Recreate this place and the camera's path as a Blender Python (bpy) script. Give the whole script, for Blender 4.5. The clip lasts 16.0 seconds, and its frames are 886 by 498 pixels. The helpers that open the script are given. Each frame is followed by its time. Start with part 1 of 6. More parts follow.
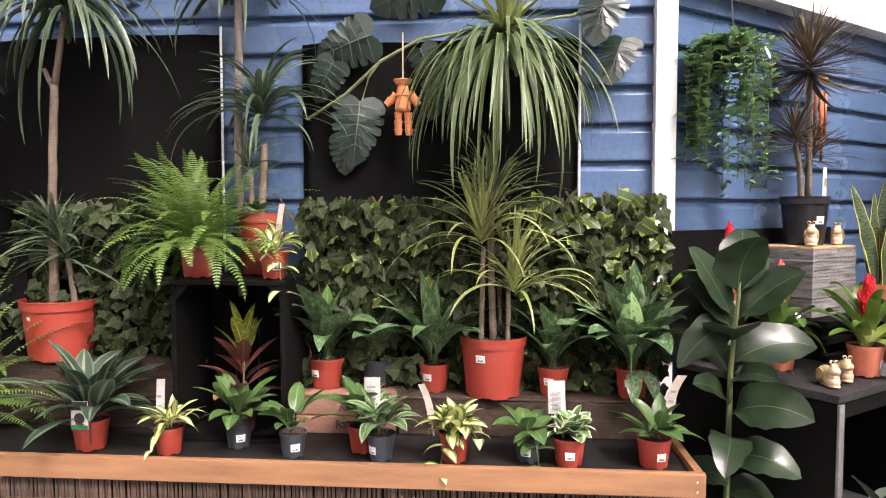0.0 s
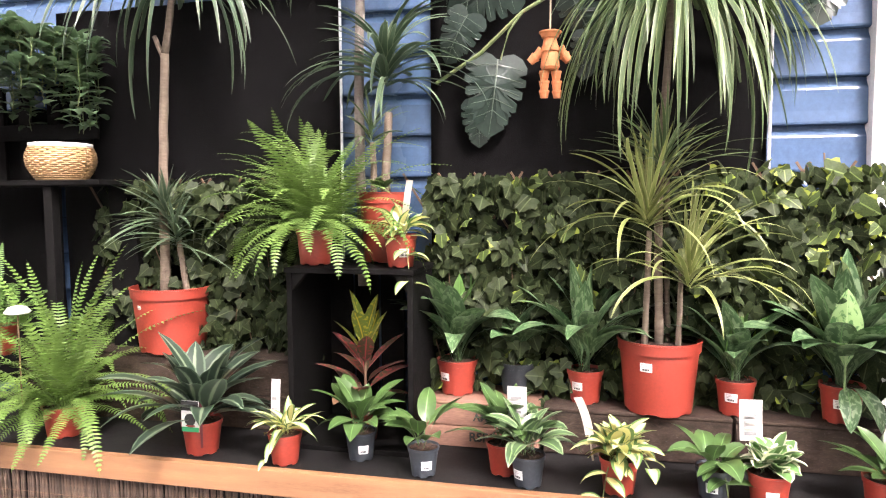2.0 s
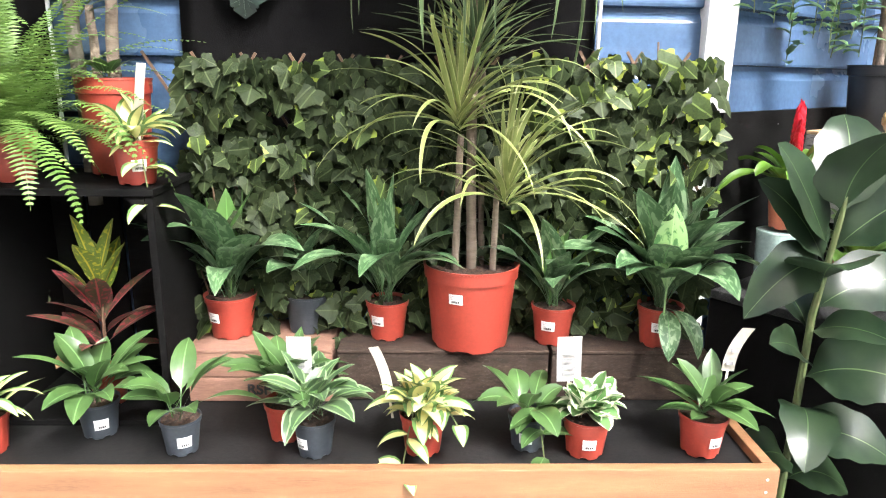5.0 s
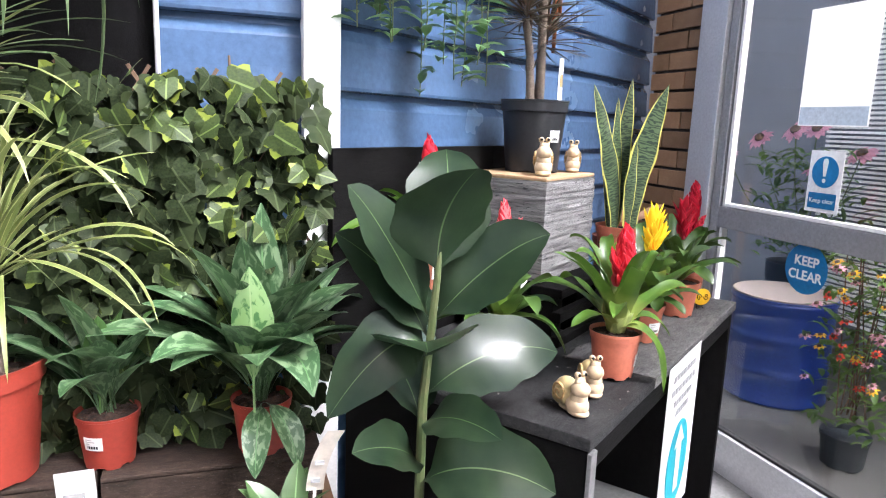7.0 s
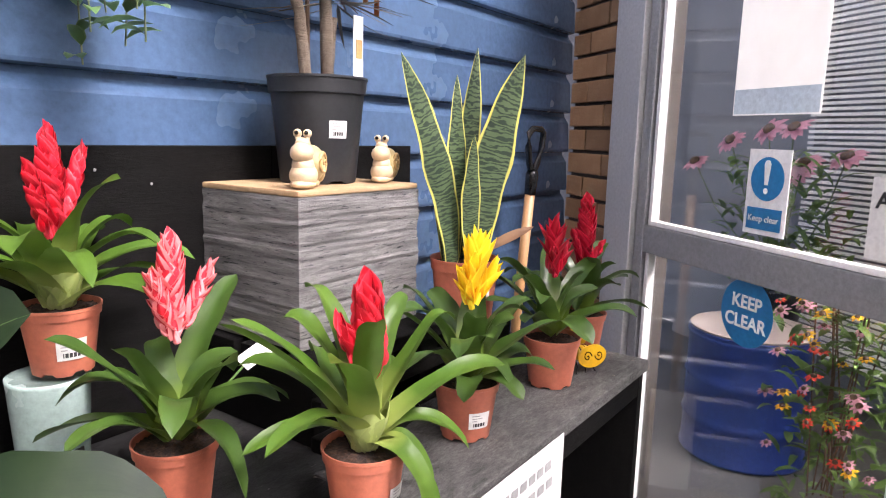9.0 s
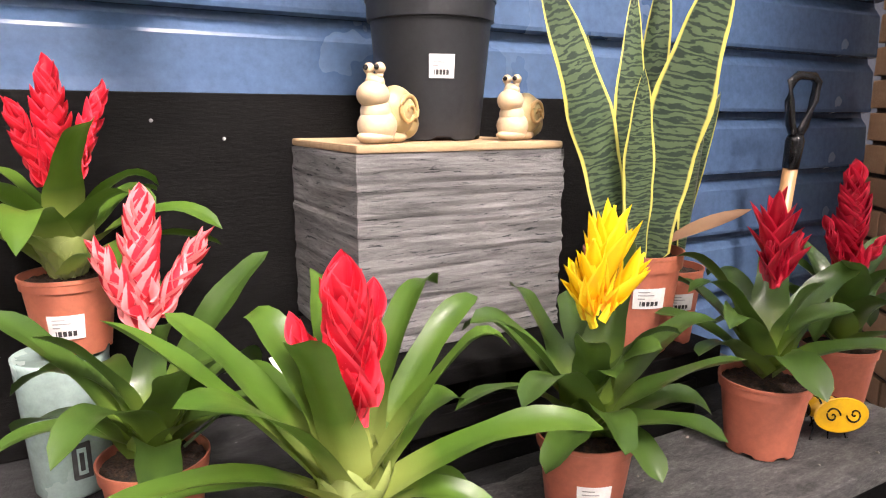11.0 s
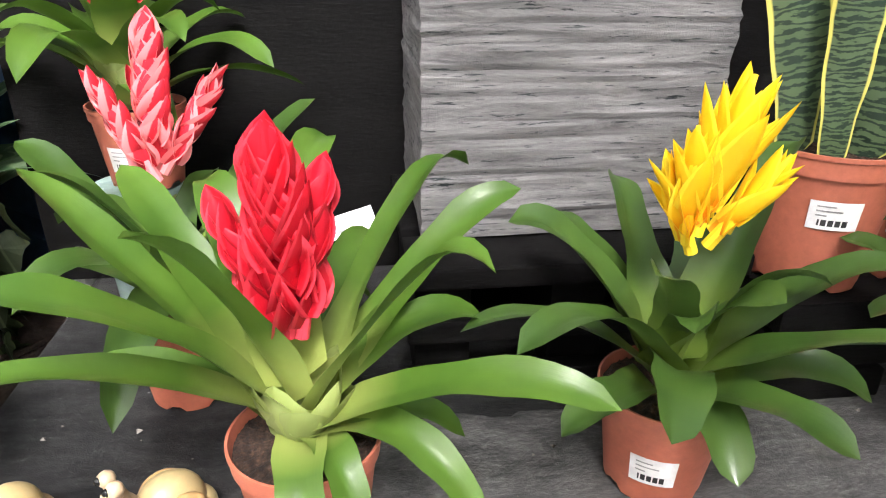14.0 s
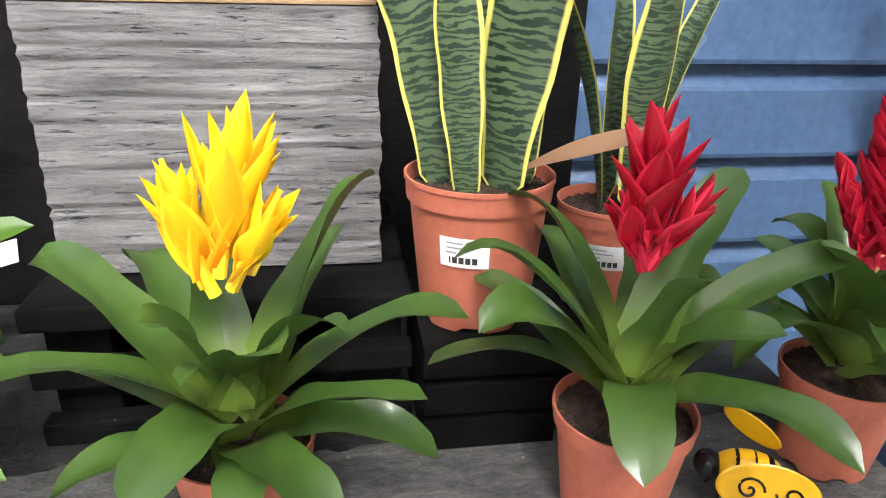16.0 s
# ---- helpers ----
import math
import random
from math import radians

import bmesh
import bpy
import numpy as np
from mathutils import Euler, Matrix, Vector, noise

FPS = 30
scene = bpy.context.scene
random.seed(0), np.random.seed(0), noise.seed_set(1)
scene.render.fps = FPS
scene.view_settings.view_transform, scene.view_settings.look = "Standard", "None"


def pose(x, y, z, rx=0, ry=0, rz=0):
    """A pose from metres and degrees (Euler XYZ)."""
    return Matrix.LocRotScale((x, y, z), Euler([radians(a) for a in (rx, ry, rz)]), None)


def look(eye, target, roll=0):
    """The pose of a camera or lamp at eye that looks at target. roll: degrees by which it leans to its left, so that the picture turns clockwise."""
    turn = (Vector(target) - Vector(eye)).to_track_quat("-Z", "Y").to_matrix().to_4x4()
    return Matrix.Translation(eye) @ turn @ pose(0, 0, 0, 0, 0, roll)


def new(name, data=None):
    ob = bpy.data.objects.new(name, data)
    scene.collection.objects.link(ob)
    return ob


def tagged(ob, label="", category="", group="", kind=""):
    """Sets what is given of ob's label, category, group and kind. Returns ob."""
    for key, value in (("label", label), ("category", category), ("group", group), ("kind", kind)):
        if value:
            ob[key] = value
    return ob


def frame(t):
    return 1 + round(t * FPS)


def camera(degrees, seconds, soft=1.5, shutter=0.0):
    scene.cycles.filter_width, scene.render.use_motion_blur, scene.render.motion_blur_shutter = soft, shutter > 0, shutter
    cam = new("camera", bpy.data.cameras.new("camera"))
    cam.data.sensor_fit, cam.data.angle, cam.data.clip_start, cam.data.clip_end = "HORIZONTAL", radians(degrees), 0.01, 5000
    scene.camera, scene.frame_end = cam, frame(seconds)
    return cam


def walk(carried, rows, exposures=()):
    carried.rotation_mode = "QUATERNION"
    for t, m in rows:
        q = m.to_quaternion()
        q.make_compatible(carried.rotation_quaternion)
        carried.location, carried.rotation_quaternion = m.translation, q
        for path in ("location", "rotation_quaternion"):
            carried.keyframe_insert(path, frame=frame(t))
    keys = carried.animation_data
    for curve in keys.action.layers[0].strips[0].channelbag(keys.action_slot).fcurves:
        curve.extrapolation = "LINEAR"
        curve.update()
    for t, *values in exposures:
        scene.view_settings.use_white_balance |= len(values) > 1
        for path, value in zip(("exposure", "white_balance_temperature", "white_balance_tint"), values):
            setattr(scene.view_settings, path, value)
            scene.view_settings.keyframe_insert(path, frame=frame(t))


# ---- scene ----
cam = camera(66.7, 16.0, soft=1.1)
PATH = [
    (0, (0.437, 0.077, 1.375), (0.102, 2.046, 1.265), -0.1),
    (0.5, (0.279, 0.196, 1.392), (-0.191, 2.136, 1.276), -0.6),
    (1, (0.189, 0.26, 1.383), (-0.389, 2.171, 1.267), -0.8),
    (1.5, (0.16, 0.304, 1.38), (-0.463, 2.2, 1.258), -0.7),
    (2, (0.177, 0.452, 1.342), (-0.441, 2.349, 1.195), -0.3),
    (2.5, (0.182, 0.582, 1.347), (-0.419, 2.477, 1.132), 0.0),
    (3, (0.169, 0.657, 1.321), (-0.44, 2.539, 1.029), 0.2),
    (3.2, (0.159, 0.699, 1.31), (-0.461, 2.573, 0.987), 0.4),
    (5.5, (0.238, 0.997, 1.412), (0.33, 2.926, 0.893), 1.6),
    (6, (0.438, 1.068, 1.401), (0.715, 3.003, 0.979), 2.2),
    (6.5, (0.615, 1.282, 1.376), (1.06, 3.196, 1.009), 2.4),
    (7, (0.794, 1.405, 1.363), (1.256, 3.316, 0.995), 2.1),
    (7.5, (1.045, 1.442, 1.393), (1.514, 3.347, 1.003), 2.7),
    (8, (1.227, 1.577, 1.36), (1.699, 3.483, 0.977), 2.5),
    (8.2, (1.287, 1.666, 1.361), (1.765, 3.57, 0.98), 2.6),
    (10.3, (1.763, 2.23, 1.266), (1.761, 4.215, 1.017), -0.2),
    (10.5, (1.767, 2.27, 1.266), (1.651, 4.249, 1.003), -0.0),
    (11, (1.854, 2.336, 1.263), (1.422, 4.248, 0.867), 0.2),
    (11.5, (1.994, 2.377, 1.288), (1.324, 4.18, 0.739), 0.2),
    (12, (2.036, 2.41, 1.24), (1.181, 4.117, 0.641), 0.0),
    (12.5, (1.996, 2.492, 1.207), (1.023, 4.094, 0.509), 0.2),
    (13, (1.967, 2.546, 1.195), (0.95, 4.08, 0.413), 0.3),
    (13.5, (1.962, 2.574, 1.198), (0.921, 4.063, 0.362), 0.4),
    (14, (1.992, 2.612, 1.247), (0.947, 4.096, 0.408), 0.6),
    (14.5, (2.067, 2.694, 1.255), (1.022, 4.209, 0.474), 1.8),
    (15, (2.158, 2.745, 1.261), (1.131, 4.276, 0.486), 1.6),
    (15.5, (2.25, 2.777, 1.27), (1.242, 4.299, 0.454), 1.5),
    (16, (2.282, 2.873, 1.246), (1.268, 4.415, 0.475), 1.4),
]
walk(cam, [(t, look(eye, target, roll)) for t, eye, target, roll in PATH],
     exposures=[(0, 1.05, 6750, 26), (1.5, 1.3, 6700, 26), (2.0, 1.66, 6650, 25), (2.5, 1.9, 6600, 25), (3, 1.89, 6550, 23), (5.5, 1.75, 6150, 13), (7, 1.45, 5950, 19), (8, 1.25, 6050, 24), (10.5, 1.27, 6900, 25), (13, 1.16, 6350, 17), (16, 1.43, 6250, 16)])

# ---- world ----
FLOOR = -0.15
world = bpy.data.worlds.new("sky")
scene.world = world
world.use_nodes = True
sky = world.node_tree.nodes.new("ShaderNodeTexSky")
sky.sky_type, sky.sun_disc = "NISHITA", False
sky.sun_elevation, sky.sun_rotation = radians(48), radians(200)
sky.air_density, sky.dust_density, sky.ozone_density = 1.0, 3.0, 1.0
world.node_tree.links.new(sky.outputs[0], world.node_tree.nodes["Background"].inputs[0])
world.node_tree.nodes["Background"].inputs[1].default_value = 0.085
sun = new("sun", bpy.data.lights.new("sun", "SUN"))
sun.data.energy, sun.data.angle, sun.data.color = 2.5, radians(14), (1.0, 0.96, 0.9)
sun.matrix_world = look((3.7, -0.4, 6.8), (0.6, 2.9, 0.8))

# ---- frames of the place: left display wall, diagonal wall with the table, glass door ----
LM = pose(0.948, 2.46, 0, 0, 0, 5.0)
RM = pose(1.41, 2.591, 0, 0, 0, 42.5)
DM = pose(2.71, 4.0, 0, 0, 0, -84.4)


# ---- materials ----
def tree_of(name):
    m = bpy.data.materials.new(name)
    m.use_nodes = True
    return m, m.node_tree.nodes, m.node_tree.links, m.node_tree.nodes["Principled BSDF"]


def rgb(c):
    return (c[0], c[1], c[2], 1.0)


def node(nodes, kind, **values):
    n = nodes.new(kind)
    for key, value in values.items():
        n.inputs[key.replace("_", " ")].default_value = value
    return n


def blend(nodes, links, fac, a, b):
    n = nodes.new("ShaderNodeMix")
    n.data_type = "RGBA"
    for socket, value in ((n.inputs["Factor"], fac), (n.inputs[6], a), (n.inputs[7], b)):
        if isinstance(value, (tuple, float, int)):
            socket.default_value = value
        else:
            links.new(value, socket)
    return n.outputs[2]


def ramp(nodes, links, source, lo, hi):
    n = nodes.new("ShaderNodeMapRange")
    n.inputs["From Min"].default_value, n.inputs["From Max"].default_value = lo, hi
    links.new(source, n.inputs["Value"])
    return n.outputs[0]


def surface(name, col, col2, rough=0.5, big=5.0, fine=70.0, bump=0.15, metal=0.0, spec=0.5, stretch=(1, 1, 1), vary=0.12, dist=0.002, coat=0.0):
    """Two-scale procedural surface: broad blotches, fine grain, relief, and a little difference from piece to piece."""
    m, nodes, links, bsdf = tree_of(name)
    tc = nodes.new("ShaderNodeTexCoord")
    mp = nodes.new("ShaderNodeMapping")
    mp.inputs["Scale"].default_value = stretch
    links.new(tc.outputs["Object"], mp.inputs["Vector"])
    n1, n2 = node(nodes, "ShaderNodeTexNoise", Scale=big, Detail=5.0, Roughness=0.6), node(nodes, "ShaderNodeTexNoise", Scale=fine, Detail=4.0, Roughness=0.7)
    links.new(mp.outputs[0], n1.inputs["Vector"])
    links.new(mp.outputs[0], n2.inputs["Vector"])
    base = blend(nodes, links, ramp(nodes, links, n1.outputs[0], 0.35, 0.68), rgb(col), rgb(col2))
    dark = blend(nodes, links, ramp(nodes, links, n2.outputs[0], 0.3, 0.75), rgb([c * 0.72 for c in col]), base)
    info = nodes.new("ShaderNodeObjectInfo")
    hsv = nodes.new("ShaderNodeHueSaturation")
    links.new(ramp_to(nodes, links, info.outputs["Random"], 1 - vary, 1 + vary), hsv.inputs["Value"])
    links.new(dark, hsv.inputs["Color"])
    links.new(hsv.outputs[0], bsdf.inputs["Base Color"])
    links.new(ramp_to(nodes, links, n1.outputs[0], max(rough - 0.12, 0.03), min(rough + 0.15, 1)), bsdf.inputs["Roughness"])
    bsdf.inputs["Metallic"].default_value = metal
    bsdf.inputs["Specular IOR Level"].default_value = spec
    bsdf.inputs["Coat Weight"].default_value = coat
    if bump:
        bp = node(nodes, "ShaderNodeBump", Strength=bump, Distance=dist)
        links.new(n2.outputs[0], bp.inputs["Height"])
        links.new(bp.outputs[0], bsdf.inputs["Normal"])
    return m


def ramp_to(nodes, links, source, lo, hi):
    n = nodes.new("ShaderNodeMapRange")
    n.inputs["To Min"].default_value, n.inputs["To Max"].default_value = lo, hi
    links.new(source, n.inputs["Value"])
    return n.outputs[0]


def leaf_material(name, body, back, edge=None, edge_at=0.8, rib=None, rib_w=0.07, mottle=None, mottle_amt=0.5, mottle_scale=(6, 30), bands=None, rough=0.35, through_light=0.22, base=None, spec=0.5, coat=0.0, relief=0.18):
    """Leaf: the UV runs across (x) and along (y) the blade. Margin, midrib, mottling and cross-bands are pigment."""
    m, nodes, links, bsdf = tree_of(name)
    tc = nodes.new("ShaderNodeTexCoord")
    sep = nodes.new("ShaderNodeSeparateXYZ")
    links.new(tc.outputs["UV"], sep.inputs[0])
    off = nodes.new("ShaderNodeMath")
    off.operation = "SUBTRACT"
    links.new(sep.outputs[0], off.inputs[0])
    off.inputs[1].default_value = 0.5
    ab = nodes.new("ShaderNodeMath")
    ab.operation = "ABSOLUTE"
    links.new(off.outputs[0], ab.inputs[0])
    n1 = node(nodes, "ShaderNodeTexNoise", Scale=14.0, Detail=4.0)
    links.new(tc.outputs["Object"], n1.inputs["Vector"])
    col = blend(nodes, links, ramp(nodes, links, n1.outputs[0], 0.3, 0.7), rgb(body), rgb(back))
    if mottle:
        mp = nodes.new("ShaderNodeMapping")
        mp.inputs["Scale"].default_value = (mottle_scale[0], mottle_scale[1], 1)
        links.new(tc.outputs["UV"], mp.inputs["Vector"])
        nm = node(nodes, "ShaderNodeTexNoise", Scale=1.0, Detail=3.0, Distortion=0.6)
        links.new(mp.outputs[0], nm.inputs["Vector"])
        col = blend(nodes, links, ramp(nodes, links, nm.outputs[0], 0.62 - mottle_amt * 0.2, 0.68 - mottle_amt * 0.14), col, rgb(mottle))
    if bands:
        mp = nodes.new("ShaderNodeMapping")
        mp.inputs["Scale"].default_value = (2.2, 42, 1)
        links.new(tc.outputs["UV"], mp.inputs["Vector"])
        wv = node(nodes, "ShaderNodeTexWave", Scale=0.36, Distortion=11.0, Detail=4.0, Detail_Scale=2.2)
        wv.bands_direction = "Y"
        links.new(mp.outputs[0], wv.inputs["Vector"])
        col = blend(nodes, links, ramp(nodes, links, wv.outputs[1], 0.45, 0.75), col, rgb(bands))
    if base:
        col = blend(nodes, links, ramp(nodes, links, sep.outputs[1], 0.08, 0.36), rgb(base), col)
    if rib:
        col = blend(nodes, links, ramp(nodes, links, ab.outputs[0], rib_w, rib_w * 0.5), col, rgb(rib))
    if edge:
        wob = nodes.new("ShaderNodeMath")
        wob.operation = "MULTIPLY_ADD"
        links.new(n1.outputs[0], wob.inputs[0])
        wob.inputs[1].default_value = 0.10
        links.new(ab.outputs[0], wob.inputs[2])
        col = blend(nodes, links, ramp(nodes, links, wob.outputs[0], edge_at * 0.5 + 0.03, edge_at * 0.5 + 0.06), col, rgb(edge))
    info = nodes.new("ShaderNodeObjectInfo")
    geo = nodes.new("ShaderNodeNewGeometry")
    add = nodes.new("ShaderNodeMath")
    add.operation = "ADD"
    links.new(info.outputs["Random"], add.inputs[0])
    links.new(geo.outputs["Random Per Island"], add.inputs[1])
    hsv = nodes.new("ShaderNodeHueSaturation")
    rng = ramp_to(nodes, links, add.outputs[0], 0.68, 1.15)
    links.new(rng, hsv.inputs["Value"])
    links.new(col, hsv.inputs["Color"])
    links.new(hsv.outputs[0], bsdf.inputs["Base Color"])
    bsdf.inputs["Roughness"].default_value = rough
    bsdf.inputs["Specular IOR Level"].default_value = spec
    bsdf.inputs["Coat Weight"].default_value, bsdf.inputs["Coat Roughness"].default_value = coat, 0.16
    mp2 = nodes.new("ShaderNodeMapping")
    mp2.inputs["Scale"].default_value = (26, 2, 1)
    links.new(tc.outputs["UV"], mp2.inputs["Vector"])
    nb = node(nodes, "ShaderNodeTexNoise", Scale=1.0, Detail=3.0)
    links.new(mp2.outputs[0], nb.inputs["Vector"])
    bp = node(nodes, "ShaderNodeBump", Strength=relief, Distance=0.002)
    links.new(nb.outputs[0], bp.inputs["Height"])
    links.new(bp.outputs[0], bsdf.inputs["Normal"])
    tr = nodes.new("ShaderNodeBsdfTranslucent")
    links.new(hsv.outputs[0], tr.inputs["Color"])
    mx = nodes.new("ShaderNodeMixShader")
    mx.inputs[0].default_value = through_light
    links.new(bsdf.outputs[0], mx.inputs[1])
    links.new(tr.outputs[0], mx.inputs[2])
    links.new(mx.outputs[0], nodes["Material Output"].inputs["Surface"])
    return m


def grain_wood():
    """Silvered grey timber with dark cracks running along the grain."""
    m, nodes, links, bsdf = tree_of("weathered_grey_wood")
    tc = nodes.new("ShaderNodeTexCoord")
    mp = nodes.new("ShaderNodeMapping")
    mp.inputs["Scale"].default_value = (3.0, 3.0, 30)
    links.new(tc.outputs["Object"], mp.inputs["Vector"])
    n1 = node(nodes, "ShaderNodeTexNoise", Scale=2.2, Detail=11.0, Roughness=0.84, Distortion=0.8)
    n2 = node(nodes, "ShaderNodeTexNoise", Scale=7.0, Detail=6.0, Roughness=0.7, Distortion=0.4)
    n3 = node(nodes, "ShaderNodeTexNoise", Scale=5.0, Detail=3.0)
    for n in (n1, n2):
        links.new(mp.outputs[0], n.inputs["Vector"])
    links.new(tc.outputs["Object"], n3.inputs["Vector"])
    col = blend(nodes, links, ramp(nodes, links, n1.outputs[0], 0.34, 0.66), rgb((0.055, 0.054, 0.054)), rgb((0.3, 0.295, 0.29)))
    col = blend(nodes, links, ramp(nodes, links, n3.outputs[0], 0.35, 0.7), col, blend(nodes, links, 0.45, col, rgb((0.09, 0.088, 0.086))))
    col = blend(nodes, links, ramp(nodes, links, n2.outputs[0], 0.425, 0.37), col, rgb((0.01, 0.016, 0.017)))
    links.new(col, bsdf.inputs["Base Color"])
    bsdf.inputs["Roughness"].default_value = 0.72
    bsdf.inputs["Specular IOR Level"].default_value = 0.3
    bp = node(nodes, "ShaderNodeBump", Strength=0.9, Distance=0.006)
    links.new(n1.outputs[0], bp.inputs["Height"])
    links.new(bp.outputs[0], bsdf.inputs["Normal"])
    return m


BLUE = surface("blue_paint", (0.06, 0.11, 0.202), (0.067, 0.12, 0.214), 0.24, 1.3, 45, 0.08, vary=0.04)
WHITE = surface("white_paint", (0.8, 0.8, 0.78), (0.72, 0.72, 0.7), 0.5, 4, 60, 0.08)
BLACK_WOOD = surface("black_stained_wood", (0.004, 0.0038, 0.0038), (0.010, 0.0095, 0.009), 0.7, 5, 50, 0.5, spec=0.07, stretch=(1, 6, 6), vary=0.2)
GREY_WOOD = grain_wood()


def scuffed(name, dark, worn, cover, specks, rough):
    """Black-stained board: worn-through patches along the grain, hairline scratches and pale specks of grit."""
    m, nodes, links, bsdf = tree_of(name)
    tc = nodes.new("ShaderNodeTexCoord")
    mp = nodes.new("ShaderNodeMapping")
    mp.inputs["Scale"].default_value = (1.0, 2.6, 2.6)
    links.new(tc.outputs["Object"], mp.inputs["Vector"])
    n1 = node(nodes, "ShaderNodeTexNoise", Scale=13.0, Detail=12.0, Roughness=0.82, Distortion=0.4)
    n2 = node(nodes, "ShaderNodeTexNoise", Scale=95.0, Detail=6.0, Roughness=0.8)
    n3 = node(nodes, "ShaderNodeTexNoise", Scale=11.0, Detail=2.0, Distortion=5.0)
    for n in (n1, n2, n3):
        links.new(mp.outputs[0], n.inputs["Vector"])
    col = blend(nodes, links, ramp(nodes, links, n1.outputs[0], cover - 0.08, cover + 0.2), rgb(dark), rgb(worn))
    col = blend(nodes, links, ramp(nodes, links, n2.outputs[0], 0.42, 0.68), blend(nodes, links, 0.55, col, rgb(dark)), col)
    line = nodes.new("ShaderNodeMath")
    line.operation = "SUBTRACT"
    links.new(n3.outputs[0], line.inputs[0])
    line.inputs[1].default_value = 0.5
    gap = nodes.new("ShaderNodeMath")
    gap.operation = "ABSOLUTE"
    links.new(line.outputs[0], gap.inputs[0])
    scratch = nodes.new("ShaderNodeMath")
    scratch.operation = "MULTIPLY"
    links.new(ramp(nodes, links, gap.outputs[0], 0.006, 0.001), scratch.inputs[0])
    links.new(ramp(nodes, links, n2.outputs[0], 0.5, 0.7), scratch.inputs[1])
    col = blend(nodes, links, scratch.outputs[0], col, rgb((0.22, 0.215, 0.21)))
    vo = node(nodes, "ShaderNodeTexVoronoi", Scale=85.0)
    links.new(tc.outputs["Object"], vo.inputs["Vector"])
    dots = nodes.new("ShaderNodeMath")
    dots.operation = "MULTIPLY"
    links.new(ramp(nodes, links, vo.outputs["Distance"], 0.22, 0.1), dots.inputs[0])
    links.new(ramp(nodes, links, n1.outputs[0], specks, specks + 0.05), dots.inputs[1])
    col = blend(nodes, links, dots.outputs[0], col, rgb((0.4, 0.39, 0.37)))
    links.new(col, bsdf.inputs["Base Color"])
    links.new(ramp_to(nodes, links, n1.outputs[0], rough, rough + 0.3), bsdf.inputs["Roughness"])
    bsdf.inputs["Specular IOR Level"].default_value = 0.2
    bp = node(nodes, "ShaderNodeBump", Strength=0.9, Distance=0.004)
    links.new(n2.outputs[0], bp.inputs["Height"])
    links.new(bp.outputs[0], bsdf.inputs["Normal"])
    return m


SCUFFED_BLACK = scuffed("scuffed_black_board", (0.012, 0.012, 0.0125), (0.075, 0.075, 0.074), 0.5, 0.58, 0.5)
SLEEPER = scuffed("dark_old_timber", (0.014, 0.009, 0.007), (0.105, 0.07, 0.052), 0.46, 0.7, 0.6)
SCUFFED_GREY = scuffed("weathered_grey_plank", (0.018, 0.018, 0.018), (0.19, 0.186, 0.18), 0.4, 0.64, 0.5)
RAW_WOOD = surface("raw_cut_wood", (0.46, 0.31, 0.17), (0.3, 0.19, 0.1), 0.75, 8, 60, 0.6, stretch=(2, 9, 2))
ORANGE_WOOD = surface("stained_softwood", (0.33, 0.165, 0.078), (0.12, 0.05, 0.026), 0.5, 2.2, 36, 0.45, stretch=(1, 9, 9))

BOX_WOOD = surface("reddish_crate_wood", (0.20, 0.10, 0.07), (0.3, 0.17, 0.12), 0.75, 6, 45, 0.6, stretch=(1, 8, 8), vary=0.2)
LINER = surface("black_liner", (0.007, 0.0065, 0.0065), (0.017, 0.016, 0.016), 0.6, 6, 90, 0.4, spec=0.25)
FABRIC = surface("black_fabric", (0.007, 0.0065, 0.007), (0.013, 0.012, 0.0125), 0.9, 3, 300, 0.5, spec=0.15)
REED = surface("brown_reed", (0.05, 0.031, 0.022), (0.12, 0.075, 0.05), 0.7, 9, 60, 0.4, vary=0.4)
TERRA = surface("terracotta_plastic", (0.29, 0.04, 0.025), (0.25, 0.034, 0.02), 0.42, 4, 90, 0.1, vary=0.08)
TERRA_PALE = surface("pale_terracotta_plastic", (0.49, 0.145, 0.085), (0.43, 0.12, 0.068), 0.5, 4, 90, 0.12, vary=0.08)
GREY_POT = surface("dark_grey_plastic", (0.03, 0.037, 0.046), (0.042, 0.05, 0.06), 0.45, 5, 90, 0.1)
BLACK_POT = surface("black_plastic", (0.014, 0.015, 0.017), (0.022, 0.023, 0.026), 0.42, 5, 90, 0.1)
MINT = surface("mint_glaze", (0.42, 0.56, 0.52), (0.38, 0.52, 0.49), 0.25, 4, 60, 0.05)
SOIL = surface("potting_soil", (0.02, 0.011, 0.007), (0.17, 0.085, 0.05), 0.95, 110, 260, 1.0, dist=0.01)
PAPER_BACKLIT = leaf_material("thin_paper", (0.8, 0.8, 0.79), (0.76, 0.76, 0.75), rough=0.7, through_light=0.6)
PAPER = surface("white_label_paper", (0.8, 0.8, 0.78), (0.75, 0.75, 0.73), 0.6, 6, 60, 0.03)
CARD = surface("cream_card_tag", (0.72, 0.66, 0.58), (0.62, 0.54, 0.46), 0.6, 12, 60, 0.05)
INK = surface("print_black", (0.03, 0.03, 0.03), (0.05, 0.05, 0.05), 0.6, 6, 60, 0.0)
INK_GREY = surface("print_grey", (0.3, 0.3, 0.3), (0.38, 0.38, 0.38), 0.6, 6, 60, 0.0)
CYAN = surface("print_cyan", (0.01, 0.42, 0.5), (0.01, 0.38, 0.46), 0.5, 6, 60, 0.0)
